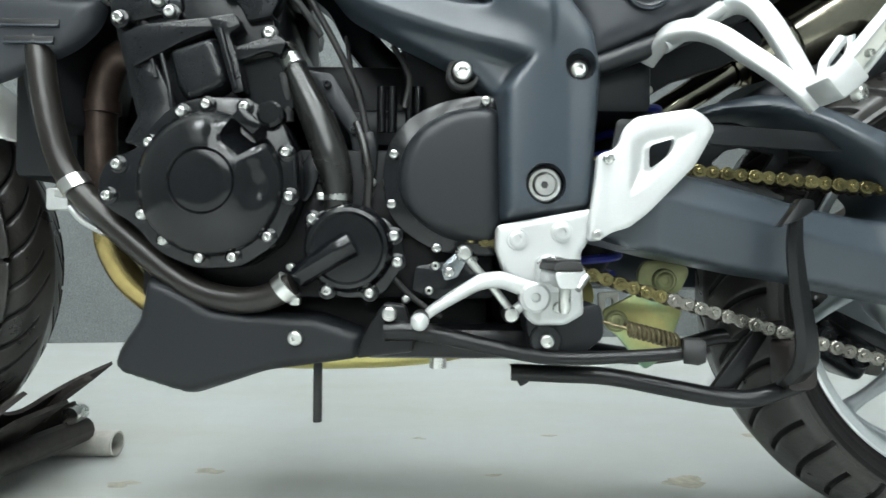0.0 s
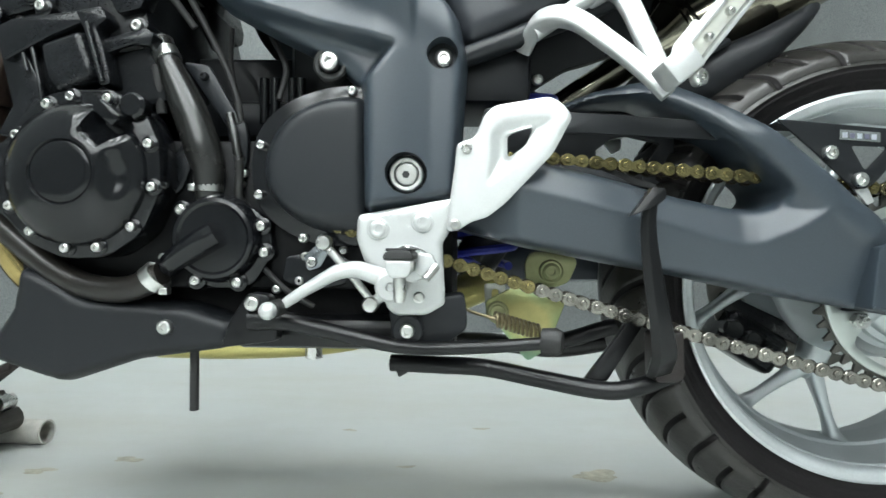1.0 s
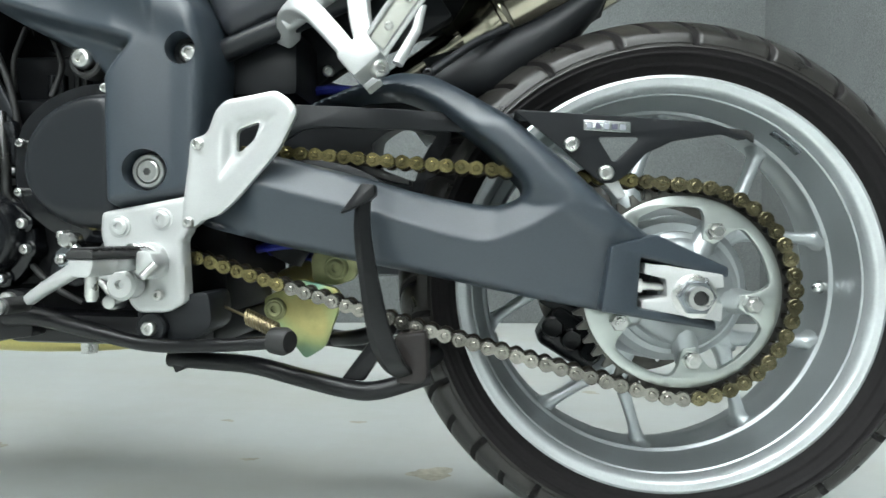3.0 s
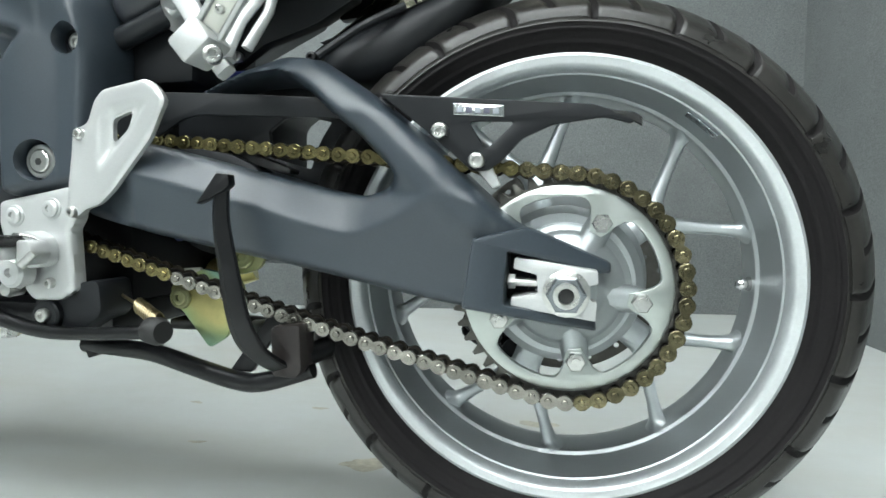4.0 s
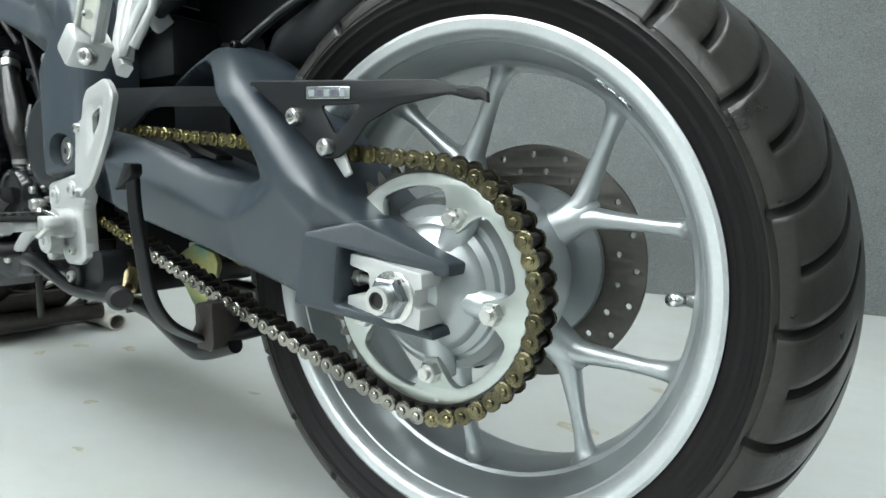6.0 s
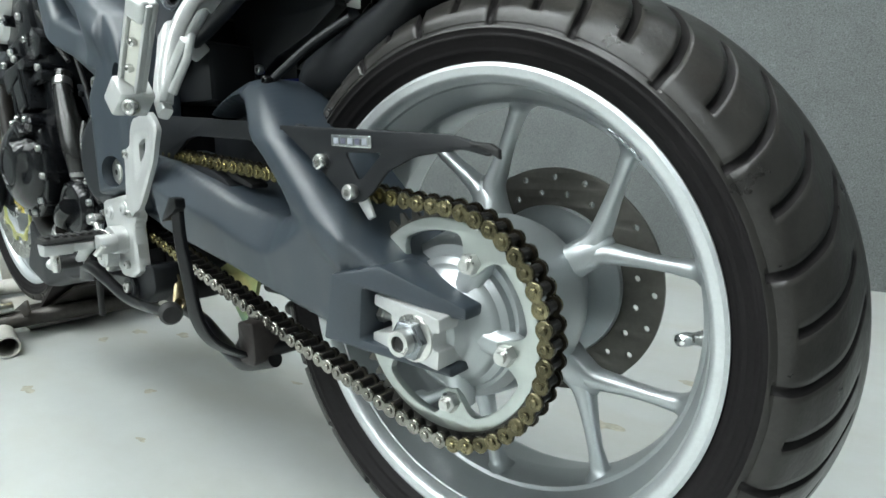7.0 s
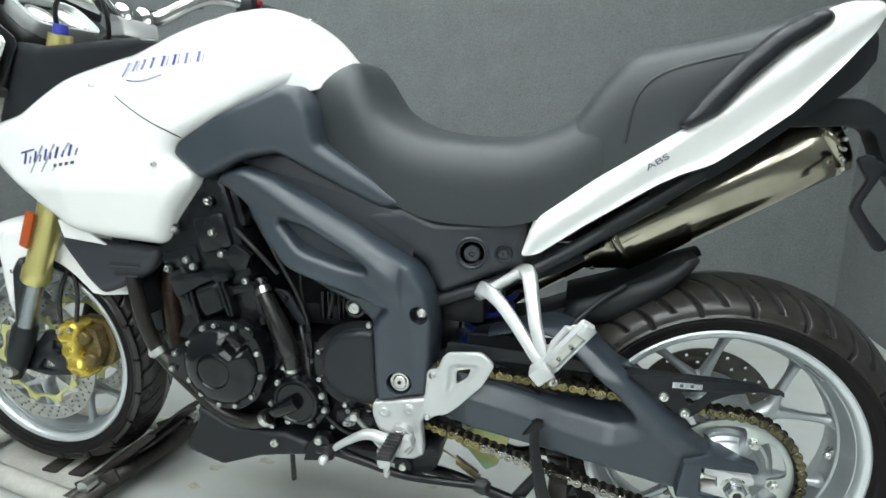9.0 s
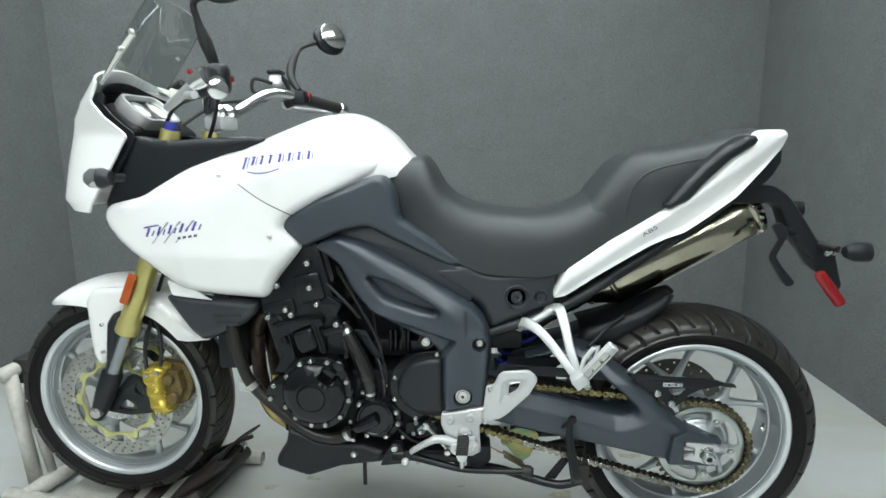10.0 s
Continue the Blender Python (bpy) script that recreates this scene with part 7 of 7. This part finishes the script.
# thin metal tube added to imitate the glint in the screen's edge
EDGE = [screen_point(u, 0) for u in np.linspace(0, 1, 12)] + [screen_point(1, v) for v in np.linspace(0, 1, 24)[1:-1]] + [screen_point(u, 1) for u in np.linspace(1, 0, 12)]
tube("edge_glint", EDGE, 0.0011, SLIDERMAT, screen, "thin grey tube drawn as the bright glint along the screen edge", smooth=False, segs=6)
for y, z in ((-0.072, 1.232), (-0.072, 1.27), (0.175, 1.24)):
    u = (z - 1.15) / 0.178
    screw((-1.475 + 0.14 * u + 0.050, y, z), 0.006, screen, aim=(-0.5, -0.8 if y < 0 else 0.8, 0.2))
for a_, b_ in ((0.02, 0.24),):
    sheet("screen_base", lambda u, v: tuple(np.array(screen_point(0.62 * u, (a_ if a_ < 0.5 else b_) + (1 if a_ < 0.5 else -1) * (b_ - a_) * v * (1 - 0.75 * u))) + (0.005, 0, 0)), 12, 7, CREAM, screen, "pale frosted foot of the screen", 0.002)
screen.visible_shadow = False

# handlebar with grips, levers and mirrors
CL = (-1.180, 0.042, 1.085)
bars = tube("handlebar", [(-1.000, -0.360, 1.115), (-1.055, -0.240, 1.135), (-1.120, -0.140, 1.145), (-1.175, -0.030, 1.095), (-1.182, 0.042, 1.088), (-1.175, 0.115, 1.095), (-1.110, 0.215, 1.150), (-1.040, 0.315, 1.138), (-0.975, 0.425, 1.118)], [0.0115, 0.0120, 0.0145, 0.0165, 0.0165, 0.0165, 0.0145, 0.0120, 0.0115], CHROME, bike, "silver handlebar with black controls", n=8)
for s in (-1, 1):
    g = [(-1.000, -0.360, 1.115), (-1.055, -0.240, 1.135)] if s < 0 else [(-0.975, 0.425, 1.118), (-1.040, 0.315, 1.138)]
    d_ = (np.array(g[0]) - g[1]) / np.linalg.norm(np.array(g[0]) - g[1])
    tube("grip", g, 0.0165, RUBBER, bars, "black rubber grip", smooth=False, segs=20)
    tube("bar_end", [g[0], np.array(g[0]) + d_ * 0.006, np.array(g[0]) + d_ * 0.026, np.array(g[0]) + d_ * 0.030], [0.012, 0.018, 0.018, 0.010], CHROME, bars, "bright bar-end weight", smooth=False, segs=20)
    c_ = np.array(g[1]) - d_ * 0.03
    bm = fresh()
    box(bm, c_ - (0.024, 0.026, 0.022), c_ + (0.024, 0.026, 0.020), 0.012)
    part("switch_block", bm, PLASTIC, bars)
    if s < 0:
        bm = fresh()
        box(bm, c_ + (-0.012, -0.040, -0.030), c_ + (0.036, -0.004, 0.036), 0.016, 4)
        part("switch_housing", bm, SATIN, bars)
        tube("clutch_cylinder", [c_ + (-0.040, -0.030, -0.004), c_ + (-0.028, -0.032, 0.002), c_ + (-0.006, -0.036, 0.010)], [0.017, 0.021, 0.021], CHROME, bars, "silver clutch lever clamp", smooth=False, segs=20)
        tube("lever_arm", [c_ + (-0.040, -0.030, -0.006), c_ + (-0.085, -0.012, -0.034), c_ + (-0.120, 0.010, -0.050)], [0.010, 0.0095, 0.0085], ALLOY, bars, smooth=False)
        bm = fresh()
        box(bm, c_ + (-0.040, -0.050, 0.012), c_ + (-0.030, -0.040, 0.022), 0.003)
        part("switch_button", bm, RED, bars, "red switch button")
    bm = fresh()
    box(bm, c_ + (0.024, -0.006, 0.0), c_ + (0.034, 0.008, 0.012), 0.003)
    part("switch_button", bm, RED, bars, "red switch button")
    tube("lever", [c_ + (-0.02, 0.03, -0.01), c_ + (-0.055, 0.02, -0.02), c_ + d_ * 0.06 + (-0.065, 0, -0.020), c_ + d_ * 0.19 + (-0.045, 0, -0.010)], [0.010, 0.009, 0.0075, 0.007], ALLOY, bars, "silver hand lever")
    tube("lever_perch", [c_ + (-0.005, 0.02, 0), c_ + (-0.05, 0.022, -0.018)], 0.014, SATIN, bars, smooth=False)
    e_ = c_ + np.array([0.0, 0.0, 0.02])
    m_ = e_ + (np.array([0.055, 0.10, 0.145]) if s > 0 else np.array([0.030, -0.045, 0.145]))
    if s > 0:
        m_ = np.array([-1.034, 0.406, 1.314])
        stalk = [e_, (-1.082, 0.310, 1.195), (-1.090, 0.335, 1.235), (-1.078, 0.370, 1.286), (-1.054, 0.395, 1.306), m_]
    else:
        stalk = [e_ + np.array(p) for p in ((0, 0, 0), (-0.006, -0.005, 0.03), (-0.014, -0.012, 0.06), (-0.024, -0.02, 0.10), (-0.022, -0.03, 0.135))] + [m_]
    tube("mirror_stalk", stalk, [0.008, 0.012, 0.0135, 0.0075, 0.007, 0.009], RUBBER, bars)
    TURN = Matrix.Rotation(radians(-38 if s > 0 else -62), 4, "Z") @ Matrix.Rotation(radians(-22), 4, "Y")
    bm = fresh()
    bmesh.ops.create_uvsphere(bm, u_segments=28, v_segments=16, radius=1)
    bm.transform(Matrix.Translation(m_ + np.array([0.030, 0.048 * s, 0.014])) @ TURN @ Matrix.Diagonal((0.026, 0.056, 0.050, 1)))
    part("mirror_shell", bm, SATIN, bars, "black mirror shell")
    bm = fresh()
    revolve(bm, [(0.0, 0.0), (0.0, 0.95), (0.001, 1.0)], (0, 0, 0), 36)
    bm.transform(Matrix.Translation(m_ + np.array([0.030, 0.048 * s, 0.014])) @ TURN @ Matrix.Translation((0.0270, 0, 0)) @ Matrix.Diagonal((1, 0.046, 0.041, 1)) @ Matrix.Rotation(radians(90), 4, "Z"))
    part("mirror_glass", bm, CHROME, bars, "bright mirror glass")
bm = fresh()
box(bm, (-1.131, 0.247, 1.174), (-1.097, 0.287, 1.206), 0.010, 3)
reservoir = part("brake_reservoir", bm, STICKER, bars, "pale brake fluid reservoir with a black lid")
bm = fresh()
box(bm, (-1.134, 0.244, 1.206), (-1.094, 0.290, 1.217), 0.004)
part("lid", bm, PLASTIC, reservoir)
tube("reservoir_bracket", [(-1.100, 0.270, 1.20), (-1.085, 0.275, 1.18), (-1.080, 0.28, 1.15)], 0.007, PLASTIC, bars)
tube("reservoir_hose", [(-1.12, 0.25, 1.18), (-1.16, 0.22, 1.19), (-1.165, 0.22, 1.155), (-1.12, 0.23, 1.15)], 0.005, RUBBER, bars)
bm = fresh()
box(bm, (-1.205, -0.01, 1.045), (-1.160, 0.095, 1.080), 0.008)
yoke = part("top_yoke", bm, ALLOY, bike, "silver top yoke with bar clamps")
for y in (0.012, 0.072):
    bm = fresh()
    bmesh.ops.create_uvsphere(bm, u_segments=20, v_segments=12, radius=0.023)
    bm.transform(Matrix.Translation((-1.182, y, 1.090)) @ Matrix.Diagonal((1.1, 0.8, 1.0, 1)))
    part("bar_clamp", bm, CHROME, yoke)
for s in (-1, 1):
    y = FC[1] - 0.012 + s * 0.105
    tube("fork_top", [(-1.268, y, 1.02), (-1.262, y, 1.045)], [0.024, 0.022], GOLD, yoke, smooth=False)
    tube("fork_adjuster", [(-1.262, y, 1.046), (-1.258, y, 1.064)], [0.015, 0.013], BLUE, yoke, "blue anodised fork adjuster", smooth=False)
for pts in ([(-1.12, 0.2, 1.13), (-1.25, 0.18, 1.12), (-1.33, 0.12, 1.06)], [(-1.10, -0.13, 1.13), (-1.22, -0.10, 1.10), (-1.30, -0.03, 1.04)], [(-1.11, -0.12, 1.12), (-1.16, -0.05, 1.06), (-1.2, -0.02, 1.0)]):
    tube("control_cable", pts, 0.0045, RUBBER, bars)

# lettering on tank and fairing
def decal(outline, mat, name="decal_mark"):
    """A flat mark of ink that follows the curve of the fairing."""
    bm = fresh()
    bm.faces.new([bm.verts.new((x, fairing_edge(x, z) - 0.0190, z)) for x, z in outline])
    part(name, bm, mat, fairing, smooth=False)


slope = 0.105
for k in range(8):
    x0 = -1.050 + k * 0.0212
    zb = 0.959 + slope * (x0 + 1.050) + (0.004 if k else -0.003)
    zt = zb + (0.018 if k else 0.025)
    decal([(x0, zb), (x0 + 0.0058, zb), (x0 + 0.0072, zt), (x0 + 0.0015, zt)], INK)
    if k not in (2, 3):
        decal([(x0 + 0.0105, zb + 0.001), (x0 + 0.0125, zb + 0.001), (x0 + 0.0135, zt + 0.001), (x0 + 0.0115, zt + 0.001)], INK)
    decal([(x0 - 0.002, zt - 0.0012), (x0 + 0.009, zt - 0.0006), (x0 + 0.009, zt + 0.0012), (x0 - 0.002, zt + 0.0006)], INK)
for k in range(10):
    u = k / 10
    decal([(-1.035 + 0.075 * u, 0.950 - 0.006 * math.sin(math.pi * u) + 0.008 * u), (-1.0275 + 0.075 * u, 0.950 - 0.006 * math.sin(math.pi * (u + 0.1)) + 0.008 * u),
           (-1.0275 + 0.075 * u, 0.9522 - 0.006 * math.sin(math.pi * (u + 0.1)) + 0.008 * u), (-1.035 + 0.075 * u, 0.9522 - 0.006 * math.sin(math.pi * u) + 0.008 * u)], INK)
GAP = spline([(-1.055, 0.925), (-1.010, 0.893), (-0.965, 0.868), (-0.936, 0.853)], 6)
for (x0, z0), (x1, z1) in zip(GAP, GAP[1:]):
    decal([(x0, z0 - 0.0011), (x1, z1 - 0.0011), (x1, z1 + 0.0011), (x0, z0 + 0.0011)], RUBBER, "panel_gap")
for k in range(5):
    x0 = -1.290 + k * 0.030
    z0 = 0.802 + 0.15 * (x0 + 1.290)
    decal([(x0, z0), (x0 + 0.006, z0), (x0 + 0.016, z0 + 0.021), (x0 + 0.010, z0 + 0.021)], INK)
    decal([(x0 + 0.016, z0 + 0.002), (x0 + 0.020, z0 + 0.002), (x0 + 0.027, z0 + 0.015), (x0 + 0.023, z0 + 0.015)], INK)
decal([(-1.292, 0.821), (-1.252, 0.829), (-1.251, 0.832), (-1.293, 0.824)], INK)
for k in range(3):
    x0 = -1.275 + k * 0.032
    decal([(x0, 0.786 + 0.003 * k), (x0 + 0.003, 0.786 + 0.003 * k), (x0 + 0.052, 0.838 + 0.003 * k), (x0 + 0.046, 0.838 + 0.003 * k)], PALEINK)
for k in range(4):
    x0 = -1.205 + 0.013 * k
    decal([(x0, 0.799 + 0.002 * k), (x0 + 0.008, 0.800 + 0.002 * k), (x0 + 0.010, 0.806 + 0.002 * k), (x0 + 0.002, 0.805 + 0.002 * k)], DARKINK)

# ---- wheel chock ----
chock = thing("wheel_chock", (-1.5, 0.08, 0.0), "cream-painted steel wheel chock with dirty cross bars", "wheel chock")
chock_m = Matrix.Translation((1.5, -0.08, 0.0))


def chock_part(name, bm, mat, label=""):
    bm.transform(chock_m)
    return part(name, bm, mat, chock, label)


chock_part("rail", hollow(fresh(), (-1.184, -0.154, 0.0245), (-1.86, -0.022, 0.0245), 0.0240, 0.0205), CHOCKWHITE)
chock_part("rail", hollow(fresh(), (-1.212, 0.228, 0.0215), (-1.86, 0.250, 0.0215), 0.0210, 0.0178), CHOCKWHITE)
chock_part("cross_bar", sweep(fresh(), [(-1.318, -0.150, 0.050), (-1.262, 0.215, 0.050)], 0.021, smooth=False), CHOCKGREY)
chock_part("cross_bar", sweep(fresh(), [(-1.365, -0.130, 0.035), (-1.312, 0.220, 0.035)], 0.016, smooth=False), CHOCKGREY)
chock_part("front_bar", sweep(fresh(), [(-1.80, -0.035, 0.031), (-1.75, 0.31, 0.031)], 0.024, smooth=False), CHOCKWHITE)
for y in (0.036, 0.235):
    chock_part("post", sweep(fresh(), [(-1.823, y, 0.03), (-1.842, y, 0.20), (-1.858, y, 0.364)], 0.020, smooth=False), CHOCKWHITE, "cream tubular post")
    chock_part("brace", sweep(fresh(), [(-1.790, y + 0.03, 0.03), (-1.845, y + 0.03, 0.30)], 0.013, smooth=False), CHOCKWHITE)
chock_part("top_bar", sweep(fresh(), [(-1.862, 0.012, 0.372), (-1.862, 0.26, 0.372)], 0.021, smooth=False), CHOCKWHITE)
bm = fresh()
box(bm, (-1.872, 0.06, 0.325), (-1.815, 0.21, 0.405), 0.012)
chock_part("tyre_stop", bm, RUBBER, "black rubber tyre stop")
for y in (-0.085, 0.195):
    bm = fresh()
    box(bm, (-0.085, -0.004, -0.016), (0.045, 0.004, 0.016), 0.003, m=Matrix.Translation((-1.300, y, 0.070)) @ Matrix.Rotation(radians(-24), 4, "Y"))
    chock_part("cam_plate", bm, CHOCKGREY)


def cradle(u, v):
    """The cradle behind the tyre: low in the middle, with a pointed wing at each side."""
    w = 2 * v - 1
    return (-1.375 + 0.115 * u + 0.075 * abs(w) ** 3 * u + 1.5, 0.058 + 0.10 * w - 0.08, 0.045 + (0.080 + 0.050 * abs(w) ** 2) * u ** 1.2)


sheet("cradle_plate", cradle, 10, 21, RUST, chock, "dark rusted cradle plate", 0.006)
sheet("lower_wing", lambda u, v: (-1.355 + 0.13 * u + 1.5, 0.06 + (0.105 - 0.05 * u) * (2 * v - 1) - 0.08, 0.035 + 0.085 * u), 6, 9, CHOCKGREY, chock, "", 0.006)
for x in (-1.53, -1.45):
    bm = fresh()
    box(bm, (x - 0.022, -0.022, 0.014), (x + 0.022, 0.12, 0.022), 0.003)
    chock_part("ramp_tab", bm, RUST)
for y in (-0.12, 0.19):
    bm = fresh()
    revolve(bm, [(-0.016, 0.0), (-0.016, 0.014), (0.016, 0.014), (0.016, 0.0)], (-1.290 + 0.15 * y, y, 0.082), 12)
    chock_part("pivot_bolt", bm, STEEL)
chock_part("lock_pin", sweep(fresh(), [(-1.275, 0.13, 0.09), (-1.235, 0.12, 0.135), (-1.190, 0.11, 0.160)], 0.006), RUST)
bm = fresh()
box(bm, (-1.72, -0.06, 0.004), (-1.36, 0.27, 0.012), 0.002)
chock_part("base_plate", bm, CHOCKWHITE)

# ---- marks on the floor ----
for i, (x, y, r) in enumerate(((-0.281, 0.125, 0.036), (-0.577, 0.148, 0.012), (-1.140, 0.106, 0.022), (-0.595, -0.145, 0.010), (-0.034, 0.357, 0.030), (0.03, 0.622, 0.02), (-0.768, -0.048, 0.014), (-0.96, -0.188, 0.020), (-0.45, 0.35, 0.014), (-1.03, 0.160, 0.022), (-1.15, 0.026, 0.018), (-0.70, 0.33, 0.012))):
    tagged(part("floor_stain", stain(x, y, r, i), STAINMAT, smooth=False), "small brown stain on the painted floor", "stain", "floor stains")
